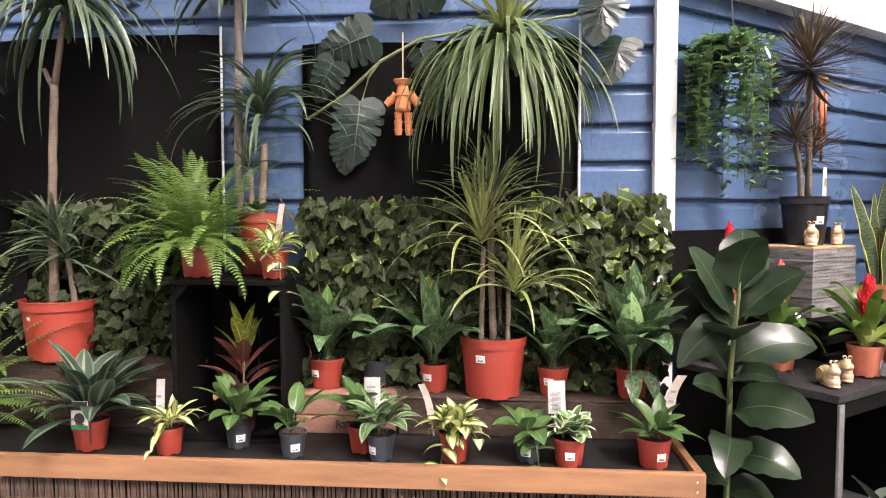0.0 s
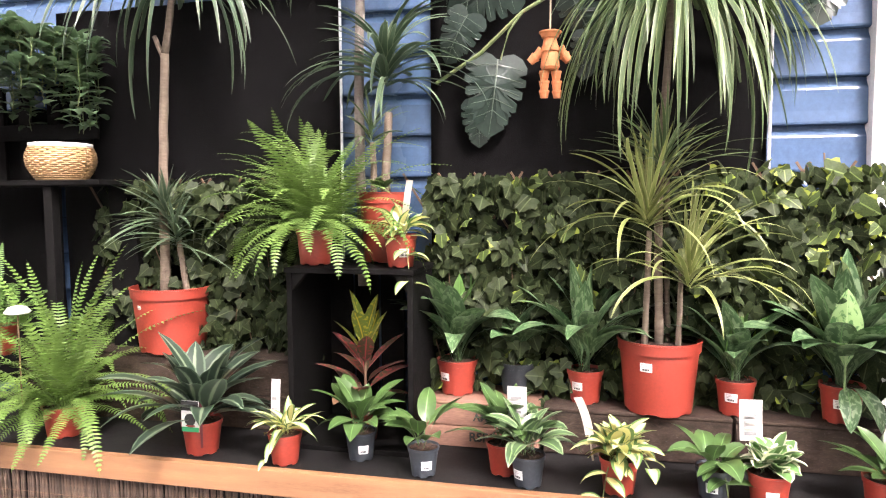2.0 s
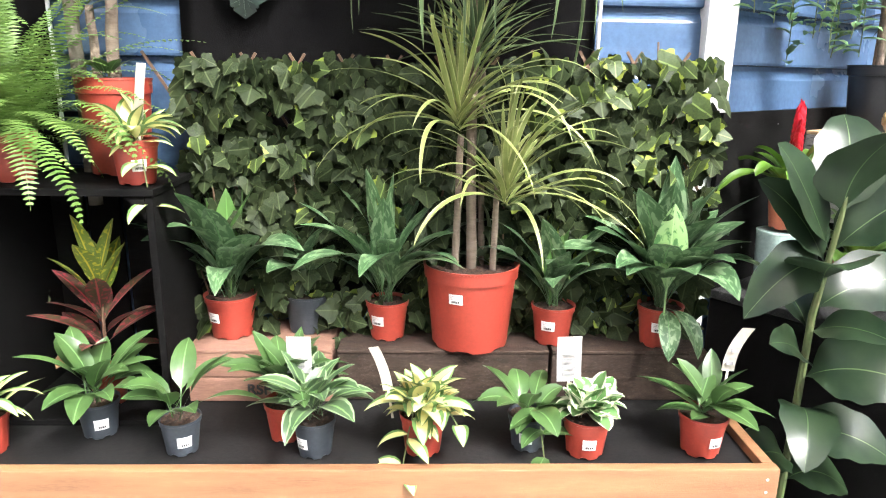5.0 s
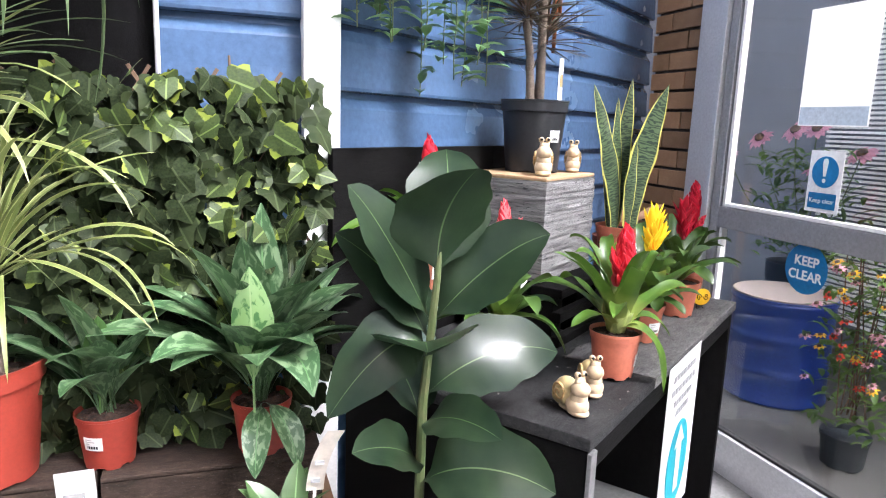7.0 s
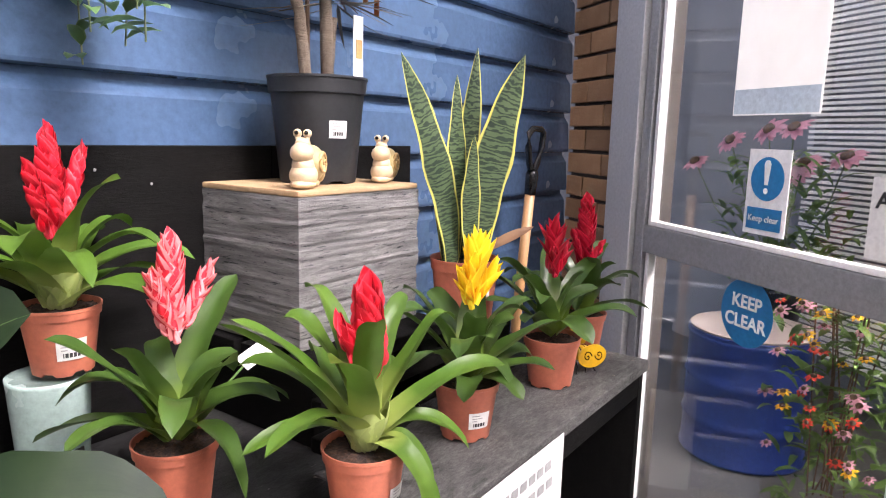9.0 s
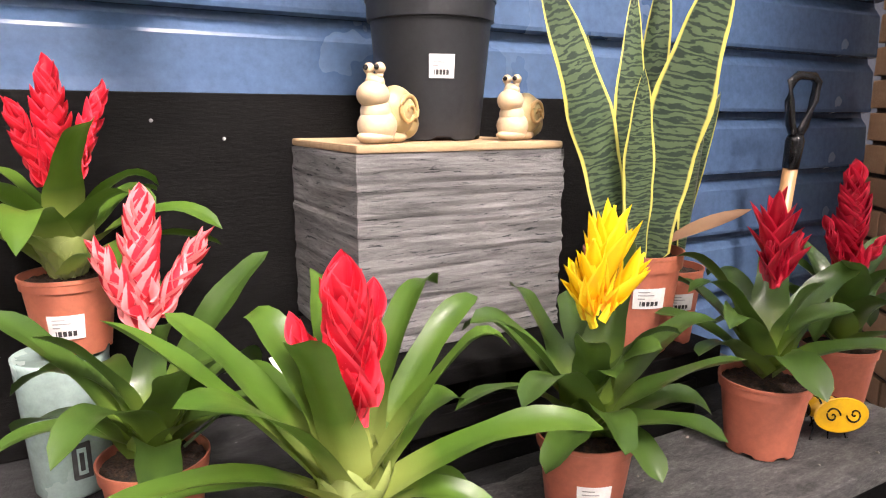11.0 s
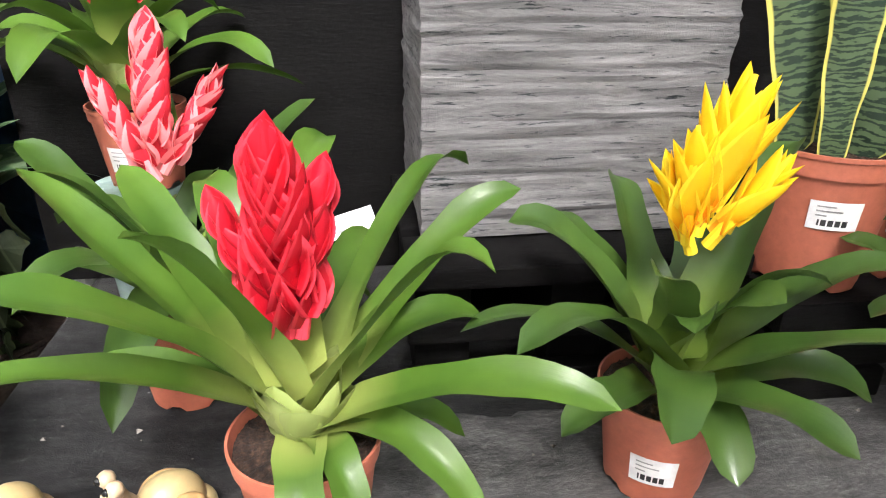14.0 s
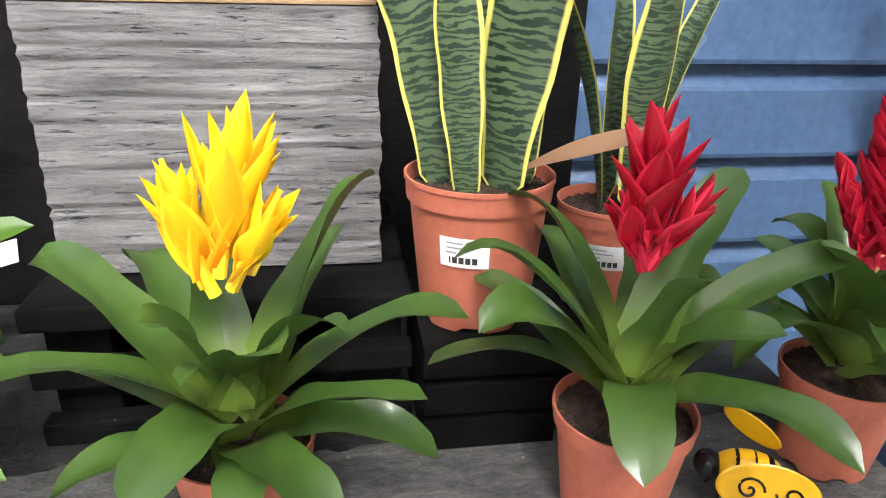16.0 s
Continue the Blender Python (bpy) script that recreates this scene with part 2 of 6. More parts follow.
SIGN_BLUE = surface("sign_blue", (0.01, 0.16, 0.36), (0.012, 0.18, 0.4), 0.4, 6, 60, 0.0)
SIGN_GREEN = surface("sign_green", (0.01, 0.30, 0.10), (0.01, 0.33, 0.12), 0.4, 6, 60, 0.0)
BRICK = surface("buff_brick", (0.36, 0.22, 0.12), (0.27, 0.15, 0.08), 0.85, 9, 90, 0.8, vary=0.25, dist=0.004)
MORTAR = surface("dark_mortar", (0.07, 0.055, 0.045), (0.11, 0.09, 0.075), 0.95, 14, 90, 0.9)
ALU = surface("grey_aluminium", (0.62, 0.63, 0.64), (0.56, 0.57, 0.58), 0.36, 4, 80, 0.05, metal=0.35)
ALU_DARK = surface("dark_frame_paint", (0.22, 0.225, 0.235), (0.27, 0.275, 0.285), 0.36, 4, 80, 0.05)
GASKET = surface("black_rubber", (0.012, 0.012, 0.012), (0.02, 0.02, 0.02), 0.6, 5, 60, 0.1)
TILE = surface("grey_floor_tile", (0.2, 0.2, 0.195), (0.28, 0.275, 0.265), 0.5, 3, 70, 0.2)
CONCRETE = surface("grey_concrete", (0.075, 0.07, 0.065), (0.13, 0.12, 0.11), 0.55, 2.5, 60, 0.4)
DRUM = surface("blue_drum_paint", (0.009, 0.026, 0.15), (0.012, 0.036, 0.2), 0.3, 3, 60, 0.06)
# Grey lifted so the wall carries the haze and reflections on the door glass.
DARK_WALL = surface("hazed_grey_render", (0.19, 0.2, 0.22), (0.25, 0.26, 0.28), 0.7, 2, 60, 0.2)
PLASTER = surface("plain_plaster", (0.55, 0.54, 0.52), (0.48, 0.47, 0.45), 0.8, 2, 50, 0.2)
BARK = surface("pale_cane_bark", (0.2, 0.155, 0.115), (0.1, 0.072, 0.05), 0.85, 16, 60, 1.0, stretch=(2, 2, 7), dist=0.004)
BARK_GREY = surface("grey_cane_bark", (0.22, 0.19, 0.16), (0.13, 0.11, 0.09), 0.85, 16, 60, 1.0, stretch=(2, 2, 7), dist=0.004)
STEM = surface("green_stem", (0.10, 0.15, 0.05), (0.14, 0.12, 0.06), 0.55, 16, 60, 0.4)
BROWN_STEM = surface("brown_twig", (0.10, 0.055, 0.03), (0.16, 0.09, 0.05), 0.7, 16, 60, 0.5)
CREAM = surface("cream_ceramic", (0.62, 0.48, 0.32), (0.55, 0.38, 0.2), 0.35, 22, 60, 0.05)
CREAM_TAN = surface("tan_ceramic", (0.55, 0.36, 0.15), (0.48, 0.29, 0.11), 0.35, 22, 60, 0.05)
GOLD_PAINT = surface("ochre_glaze", (0.5, 0.4, 0.2), (0.45, 0.32, 0.13), 0.35, 18, 60, 0.05)
BEE_YELLOW = surface("yellow_enamel", (0.75, 0.42, 0.005), (0.68, 0.36, 0.004), 0.3, 6, 60, 0.03)
GLOSS_BLACK = surface("gloss_black", (0.01, 0.01, 0.01), (0.014, 0.014, 0.014), 0.15, 6, 60, 0.0)
TOOL_WOOD = surface("varnished_ash_handle", (0.42, 0.23, 0.10), (0.34, 0.18, 0.07), 0.4, 8, 40, 0.2, stretch=(6, 6, 1))
WICKER = surface("wicker", (0.45, 0.28, 0.13), (0.33, 0.19, 0.08), 0.6, 14, 80, 0.4, vary=0.2)
CLAY = surface("orange_clay", (0.52, 0.19, 0.075), (0.45, 0.15, 0.055), 0.8, 9, 80, 0.3)
ROPE = surface("jute_cord", (0.5, 0.4, 0.27), (0.4, 0.3, 0.2), 0.9, 40, 200, 0.6)
COPPER = surface("copper_tube", (0.35, 0.11, 0.03), (0.28, 0.08, 0.02), 0.4, 10, 60, 0.1, metal=0.4)

GREEN_BROM = leaf_material("bromeliad_leaf", (0.042, 0.096, 0.011), (0.068, 0.132, 0.016), base=(0.3, 0.36, 0.09), rough=0.38, coat=0.05, spec=0.32, relief=0.06)
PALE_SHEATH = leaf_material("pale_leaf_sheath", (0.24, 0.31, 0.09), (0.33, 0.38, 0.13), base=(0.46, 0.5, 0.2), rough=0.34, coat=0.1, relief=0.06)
GREEN_BROM_DARK = leaf_material("dark_bromeliad_leaf", (0.03, 0.066, 0.012), (0.05, 0.098, 0.016), base=(0.16, 0.24, 0.04), rough=0.32, coat=0.12, spec=0.45, relief=0.06)
RED_BRACT = leaf_material("red_bract", (0.6, 0.012, 0.03), (0.48, 0.008, 0.02), edge=(0.68, 0.05, 0.075), edge_at=0.86, rough=0.4, through_light=0.3)
DEEP_RED_BRACT = leaf_material("deep_red_bract", (0.42, 0.006, 0.022), (0.32, 0.005, 0.016), edge=(0.55, 0.02, 0.05), edge_at=0.8, rough=0.4, through_light=0.3)
PINK_BRACT = leaf_material("pink_bract", (0.62, 0.028, 0.05), (0.55, 0.02, 0.035), edge=(0.8, 0.27, 0.28), edge_at=0.64, rough=0.45, through_light=0.3)
YELLOW_BRACT = leaf_material("yellow_bract", (0.86, 0.60, 0.005), (0.82, 0.52, 0.004), base=(0.8, 0.36, 0.006), edge=(0.88, 0.68, 0.03), edge_at=0.8, rough=0.45, through_light=0.3)
SNAKE = leaf_material("snake_plant_leaf", (0.06, 0.095, 0.045), (0.085, 0.125, 0.06), bands=(0.014, 0.03, 0.018), edge=(0.55, 0.5, 0.11), edge_at=0.87, rough=0.36, coat=0.2, through_light=0.08)
RUBBER = leaf_material("rubber_plant_leaf", (0.009, 0.02, 0.01), (0.018, 0.033, 0.014), rib=(0.08, 0.12, 0.05), rib_w=0.012, rough=0.33, coat=0.06, spec=0.3, through_light=0.14, relief=0.08)
AGLA = leaf_material("mottled_aglaonema_leaf", (0.03, 0.075, 0.03), (0.055, 0.11, 0.042), mottle=(0.15, 0.22, 0.12), mottle_amt=0.68, mottle_scale=(5, 11), rib=(0.10, 0.2, 0.08), rib_w=0.03, rough=0.33, through_light=0.18)
AGLA_PLAIN = leaf_material("plain_aglaonema_leaf", (0.06, 0.14, 0.035), (0.085, 0.17, 0.045), rib=(0.12, 0.24, 0.07), rib_w=0.04, rough=0.35)
AGLA_PALE = leaf_material("pale_mottled_leaf", (0.2, 0.34, 0.12), (0.26, 0.4, 0.18), mottle=(0.06, 0.16, 0.05), mottle_amt=0.5, mottle_scale=(5, 12), rib=(0.3, 0.42, 0.2), rib_w=0.03, rough=0.35)
DRAC = leaf_material("dracaena_leaf", (0.05, 0.085, 0.034), (0.08, 0.125, 0.05), edge=(0.2, 0.25, 0.11), edge_at=0.82, rough=0.38)
DRAC_DARK = leaf_material("dark_dracaena_leaf", (0.032, 0.06, 0.032), (0.05, 0.085, 0.045), edge=(0.13, 0.16, 0.1), edge_at=0.82, rough=0.36)
DRAC_LIME = leaf_material("lime_dracaena_leaf", (0.12, 0.16, 0.04), (0.2, 0.235, 0.075), edge=(0.32, 0.33, 0.14), edge_at=0.8, rough=0.4)
DRAC_BROWN = leaf_material("bronze_dracaena_leaf", (0.042, 0.042, 0.022), (0.06, 0.05, 0.028), edge=(0.12, 0.06, 0.04), edge_at=0.75, rough=0.4)
FERN = leaf_material("fern_leaf", (0.075, 0.145, 0.028), (0.135, 0.22, 0.05), rough=0.5, through_light=0.35)
FERN_DARK = leaf_material("shaded_fern_leaf", (0.075, 0.16, 0.035), (0.12, 0.23, 0.05), rough=0.5, through_light=0.35)
IVY = leaf_material("artificial_ivy_leaf", (0.011, 0.018, 0.008), (0.028, 0.038, 0.015), edge=(0.06, 0.075, 0.03), edge_at=0.8, rib=(0.05, 0.065, 0.03), rib_w=0.03, rough=0.5, spec=0.1, through_light=0.08)
IVY_LIME = leaf_material("lime_ivy_leaf", (0.026, 0.044, 0.014), (0.045, 0.066, 0.018), edge=(0.16, 0.2, 0.03), edge_at=0.62, rib=(0.12, 0.17, 0.05), rib_w=0.03, rough=0.5, spec=0.25, through_light=0.12)
HANGING = leaf_material("trailing_leaf", (0.085, 0.18, 0.06), (0.12, 0.24, 0.085), edge=(0.16, 0.26, 0.12), edge_at=0.8, rough=0.4)
HANGING_DARK = leaf_material("dark_trailing_leaf", (0.065, 0.12, 0.06), (0.105, 0.17, 0.085), rib=(0.1, 0.18, 0.09), rough=0.4)
CREAM_LEAF = leaf_material("cream_variegated_leaf", (0.62, 0.58, 0.28), (0.5, 0.5, 0.2), edge=(0.09, 0.17, 0.05), edge_at=0.62, rough=0.35)
WHITE_EDGE = leaf_material("white_edged_leaf", (0.07, 0.17, 0.05), (0.1, 0.2, 0.06), edge=(0.6, 0.62, 0.46), edge_at=0.66, rough=0.35)
GREEN_EDGE = leaf_material("pale_edged_leaf", (0.04, 0.08, 0.034), (0.06, 0.105, 0.045), edge=(0.2, 0.27, 0.15), edge_at=0.76, rib=(0.16, 0.26, 0.1), rough=0.32)
STRIPED = leaf_material("silver_striped_dark_leaf", (0.014, 0.03, 0.018), (0.024, 0.042, 0.026), edge=(0.075, 0.11, 0.07), edge_at=0.84, rib=(0.13, 0.17, 0.11), rib_w=0.1, rough=0.36)
SMALL_GREEN = leaf_material("small_green_leaf", (0.038, 0.08, 0.024), (0.06, 0.115, 0.034), rib=(0.12, 0.22, 0.08), rib_w=0.04, rough=0.32)
CROTON = leaf_material("croton_leaf", (0.08, 0.12, 0.02), (0.11, 0.15, 0.03), mottle=(0.3, 0.28, 0.03), mottle_amt=0.4, mottle_scale=(4, 16), rib=(0.42, 0.34, 0.04), rib_w=0.06, rough=0.35)
CROTON_RED = leaf_material("red_croton_leaf", (0.06, 0.02, 0.02), (0.04, 0.05, 0.02), mottle=(0.2, 0.03, 0.04), mottle_amt=0.5, mottle_scale=(4, 14), rib=(0.32, 0.05, 0.06), rib_w=0.06, rough=0.35)
MONSTERA = leaf_material("monstera_leaf", (0.006, 0.016, 0.011), (0.012, 0.025, 0.017), rough=0.34, coat=0.12, through_light=0.04)
MONSTERA_RIB = leaf_material("monstera_rib", (0.05, 0.07, 0.05), (0.06, 0.08, 0.06), rough=0.3, through_light=0.04)
DRY = leaf_material("dry_brown_leaf", (0.3, 0.17, 0.09), (0.22, 0.11, 0.06), rough=0.7)
PETAL_PINK = leaf_material("pink_petal", (0.6, 0.3, 0.36), (0.5, 0.22, 0.3), rough=0.6, through_light=0.35)
PETAL_RED = leaf_material("orange_red_petal", (0.6, 0.06, 0.02), (0.5, 0.03, 0.02), rough=0.6)
PETAL_YELLOW = leaf_material("golden_petal", (0.75, 0.45, 0.01), (0.65, 0.3, 0.01), rough=0.6)

glass, gn, gl, gb = tree_of("clear_glass")
gb.inputs["Base Color"].default_value = (0.94, 0.97, 0.96, 1)
gb.inputs["Roughness"].default_value = 0.02
gb.inputs["Transmission Weight"].default_value = 1.0
gb.inputs["IOR"].default_value = 1.45


# ---- mesh helpers ----
def part(name, bm, material, parent, label="", smooth=False):
    me = bpy.data.meshes.new(name)
    bm.to_mesh(me)
    bm.free()
    return hang(name, me, material, parent, label, smooth)


def hang(name, me, material, parent, label="", smooth=False):
    if not me.materials:
        me.materials.append(material)
    if smooth:
        me.shade_smooth()
    ob = new(name, me)
    if parent is not None:
        ob.parent = parent
    if label:
        ob["label"] = label
    return ob


def thing(name, m, label, category, group="", kind=""):
    ob = new(name)
    ob.empty_display_size = 0.05
    ob.matrix_basis = m
    return tagged(ob, label, category, group, kind)


def box(x0, y0, z0, x1, y1, z1, bevel=0.003, bm=None):
    bm = bm or bmesh.new()
    made = bmesh.ops.create_cube(bm, size=1.0, matrix=Matrix.LocRotScale(((x0 + x1) / 2, (y0 + y1) / 2, (z0 + z1) / 2), None, (abs(x1 - x0), abs(y1 - y0), abs(z1 - z0))))
    if bevel:
        edges = list({e for v in made["verts"] for e in v.link_edges})
        bmesh.ops.bevel(bm, geom=edges, offset=bevel, segments=2, affect="EDGES", profile=0.6)
    return bm


def lathe(profile, n=40, bm=None):
    """A round body from (radius, height) pairs."""
    bm = bm or bmesh.new()
    rings = []
    for r, z in profile:
        rings.append([bm.verts.new((r * math.cos(2 * math.pi * i / n), r * math.sin(2 * math.pi * i / n), z)) for i in range(n)] if r > 1e-5 else [bm.verts.new((0, 0, z))])
    for a, b in zip(rings, rings[1:]):
        for i in range(n):
            j = (i + 1) % n
            if len(a) > 1 and len(b) > 1:
                bm.faces.new((a[i], a[j], b[j], b[i]))
            elif len(b) > 1:
                bm.faces.new((a[0], b[j], b[i]))
            elif len(a) > 1:
                bm.faces.new((a[i], a[j], b[0]))
    bmesh.ops.recalc_face_normals(bm, faces=bm.faces)
    return bm


def tube(points, radii, n=8, bm=None):
    """A bent round rod through points."""
    bm = bm or bmesh.new()
    pts = [Vector(p) for p in points]
    if not isinstance(radii, (list, tuple)):
        radii = [radii] * len(pts)
    rings = []
    for i, p in enumerate(pts):
        d = (pts[min(i + 1, len(pts) - 1)] - pts[max(i - 1, 0)]).normalized()
        s = d.orthogonal().normalized() if abs(d.z) > 0.95 else d.cross(Vector((0, 0, 1))).normalized()
        t = d.cross(s)
        rings.append([bm.verts.new(p + (s * math.cos(2 * math.pi * k / n) + t * math.sin(2 * math.pi * k / n)) * radii[i]) for k in range(n)])
    for a, b in zip(rings, rings[1:]):
        for k in range(n):
            bm.faces.new((a[k], a[(k + 1) % n], b[(k + 1) % n], b[k]))
    bm.faces.new(rings[0])
    bm.faces.new(rings[-1])
    bmesh.ops.recalc_face_normals(bm, faces=bm.faces)
    return bm


def ball(center, size, bm=None, sub=3):
    bm = bm or bmesh.new()
    bmesh.ops.create_icosphere(bm, subdivisions=sub, radius=1.0, matrix=Matrix.LocRotScale(center, None, size))
    return bm


def sheet_disc(r, t, n=40, bm=None):
    return lathe([(0, 0), (r - 0.001, 0), (r, 0.001), (r, t - 0.001), (r - 0.001, t), (0, t)], n, bm)


def plain(name, bm, material, m, label, category, kind="structure"):
    ob = part(name, bm, material, None)
    ob.matrix_basis = m
    return tagged(ob, label, category, kind=kind)


# ---- ground and shell ----
plain("ground", box(-40, -40, -0.3, 40, 40, 0, 0), CONCRETE, pose(0, 0, FLOOR), "grey worn concrete ground of the sales area", "ground")
plain("floor", box(-7, -6, 0.0, 2.75, 4.9, 0.004, 0), TILE, pose(0, 0, FLOOR), "grey tiled shop floor in front of the displays", "floor")
plain("wall_south", box(-7, -6.2, FLOOR, 9, -6.0, 3.4, 0), PLASTER, Matrix(), "plain pale wall behind the walk", "wall")
plain("wall_west", box(-7.2, -6, FLOOR, -7.0, 6, 3.4, 0), PLASTER, Matrix(), "plain pale wall closing the sales area", "wall")


# ---- clad walls ----
def clad_wall(name, m, u0, u1, z0, z1, phase, label):
    """Blue shiplap wall: a backing with one shaped board to a course."""
    w = plain(name, box(u0, 0.03, z0, u1, 0.13, z1, 0), BLUE, m, label, "wall")
    pitch = 0.1635
    z = phase - pitch * math.ceil((phase - z0) / pitch)
    me = None
    while z < z1:
        if me is None:
            bm = bmesh.new()
            prof = [(0.03, 0.0), (0.012, 0.0), (-0.006, 0.004), (-0.008, 0.012), (-0.004, 0.05), (0.0, 0.122), (0.003, 0.128), (0.019, 0.150), (0.022, pitch + 0.002), (0.03, pitch + 0.002)]
            for a, b in zip(prof, prof[1:]):
                bm.faces.new([bm.verts.new(p) for p in ((u0, a[0], a[1]), (u1, a[0], a[1]), (u1, b[0], b[1]), (u0, b[0], b[1]))])
            bmesh.ops.remove_doubles(bm, verts=bm.verts, dist=1e-5)
            bmesh.ops.recalc_face_normals(bm, faces=bm.faces)
            me = bpy.data.meshes.new("board")
            bm.to_mesh(me)
            bm.free()
        b = hang("board", me, BLUE, w)
        b.location.z = z
        z += pitch
    return w


clad_wall("wall_north", LM @ pose(0, 0.67, 0), -4.6, 0.03, FLOOR, 2.42, 1.593, "blue painted shiplap wall behind the plant display")
clad_wall("wall_east", RM @ pose(0, 0.71, 0), 0.0, 2.36, FLOOR, 2.33, 1.593, "blue painted shiplap wall behind the table")
post = plain("trim", box(-0.05, -0.035, FLOOR, 0.038, 0.05, 2.6, 0.004), WHITE, LM @ pose(0, 0.655, 0), "white painted corner post between the blue walls", "trim")
plain("trim", box(-0.02, -0.10, 2.335, 2.6, 0.16, 2.56, 0.004), WHITE, RM @ pose(0, 0.71, 0), "white fascia board along the top of the blue wall", "trim")
plain("trim", box(-4.6, -0.06, 2.425, -0.05, 0.16, 2.6, 0.004), WHITE, LM @ pose(0, 0.67, 0), "white fascia board above the display wall", "trim")

# open glazed roof: white rafters with glass over them
roof = plain("ceiling", box(-7, -6.2, 3.40, 9.2, 8.5, 3.408, 0), glass, Matrix(), "clear glazed roof on white rafters", "ceiling")
roof.visible_shadow = False
for i in range(9):
    plain("trim", box(-7 + i * 2.0, -6.2, 3.28, -6.94 + i * 2.0, 8.5, 3.39, 0.004), WHITE, Matrix(), "white painted roof rafter", "rafter")

# ---- brick pier and door wall ----
pier = plain("brick_pier", box(0.015, 0.015, 0, 0.385, 0.26, 2.75, 0), MORTAR, pose(2.655, 4.66, FLOOR, 0, 0, -84.4), "buff brick pier with dark recessed joints", "pier")
brick_meshes = {}
for row in range(29):
    x, widths = 0.0, ((0.13, 0.262) if row % 2 else (0.262, 0.13))
    for w in widths:
        if w not in brick_meshes:
            me = bpy.data.meshes.new("brick")
            bm = box(0, 0, 0, w, 0.12, 0.082, 0.004)
            bm.to_mesh(me)
            bm.free()
            brick_meshes[w] = me
        b = hang("brick", brick_meshes[w], BRICK, pier)
        b.location = (x, random.uniform(0, 0.004), row * 0.095 + 0.006)
        x += w + 0.008

DOOR = DM
door = plain("door_1", box(-0.24, -0.05, FLOOR, -0.075, 0.06, 2.6, 0.004), ALU, DOOR, "grey aluminium framed glass automatic door with signs", "door")
part("frame", box(-0.07, -0.03, FLOOR, -0.02, 0.035, 2.4, 0.004), ALU_DARK, door, "dark grey door stile")
part("gasket", box(-0.02, -0.012, 0.05, -0.012, 0.02, 2.3, 0.001), GASKET, door)
part("glazing_bead", box(-0.012, -0.02, 0.05, 0.006, 0.012, 2.3, 0.002), WHITE, door, "bright white glazing bead")
part("rail", box(-0.02, -0.03, 0.952, 1.02, 0.035, 1.046, 0.004), ALU_DARK, door, "dark grey middle rail")
part("glazing_bead", box(0.006, -0.024, 1.047, 0.93, 0.012, 1.062, 0.002), WHITE, door)
part("rail", box(-0.02, -0.03, FLOOR, 1.02, 0.035, 0.04, 0.004), ALU, door, "grey bottom rail")
part("gasket", box(0.0, -0.012, 0.04, 0.93, 0.02, 0.052, 0.001), GASKET, door)
part("frame", box(0.935, -0.03, FLOOR, 1.02, 0.035, 2.4, 0.004), ALU, door, "grey door stile")
part("gasket", box(0.923, -0.012, 0.05, 0.935, 0.02, 2.3, 0.001), GASKET, door)
part("frame", box(-0.07, -0.03, 2.3, 1.02, 0.035, 2.4, 0.004), ALU_DARK, door)
pane = part("pane", box(0.002, -0.004, 0.05, 0.928, 0.004, 2.3, 0), glass, door, "clear glass")
pane.visible_shadow = False
door2 = plain("window_1", box(1.06, -0.05, FLOOR, 1.13, 0.05, 2.6, 0.004), ALU, DOOR, "grey aluminium framed side glazing", "window")
part("window_frame", box(1.13, -0.03, FLOOR, 3.2, 0.03, FLOOR + 0.1, 0.004), ALU, door2)
part("window_frame", box(1.13, -0.03, 2.3, 3.2, 0.03, 2.6, 0.004), ALU, door2)
side_pane = part("pane", box(1.13, -0.004, FLOOR + 0.1, 3.2, 0.004, 2.3, 0), glass, door2)
side_pane.visible_shadow = False


def words(text, size, m, material, parent, name="lettering", bold=0.0):
    c = bpy.data.curves.new(name, "FONT")
    c.body, c.size, c.align_x, c.align_y, c.extrude, c.offset = text, size, "CENTER", "CENTER", 0.0006, bold
    tmp = bpy.data.objects.new(name, c)
    scene.collection.objects.link(tmp)
    bpy.context.view_layer.update()
    me = bpy.data.meshes.new_from_object(tmp)
    bpy.data.objects.remove(tmp)
    ob = hang(name, me, material, parent)
    ob.matrix_basis = m
    return ob


UPRIGHT = pose(0, 0, 0, 90, 0, 0)


def flat_sign(name, label, x, z, m):
    return thing(name, m @ pose(x, -0.008, z), label, "sign")


s = flat_sign("safety_sign", "blue and white rectangular keep clear sticker on the glass", 0.488, 1.199, DOOR)
part("backing", box(-0.073, -0.002, -0.114, 0.073, 0, 0.114, 0), PAPER, s)
d = part("disc", sheet_disc(0.058, 0.002), SIGN_BLUE, s, "blue disc")
d.matrix_basis = pose(0, -0.003, 0.036, 90)
part("panel", box(-0.06, -0.005, -0.1, 0.06, -0.003, -0.042, 0), SIGN_BLUE, s, "blue panel")
bang = part("exclamation_mark", lathe([(0, -0.02), (0.006, -0.02), (0.012, 0.035), (0.008, 0.044), (0, 0.046)], 16), PAPER, s)
bang.matrix_basis = pose(0, -0.0062, 0.04) @ Matrix.Diagonal((1, 0.08, 1, 1))
dot = part("exclamation_mark", sheet_disc(0.008, 0.0015, 20), PAPER, s)
dot.matrix_basis = pose(0, -0.0055, 0.004, 90)
words("Keep clear", 0.025, pose(0, -0.006, -0.071) @ UPRIGHT, PAPER, s)

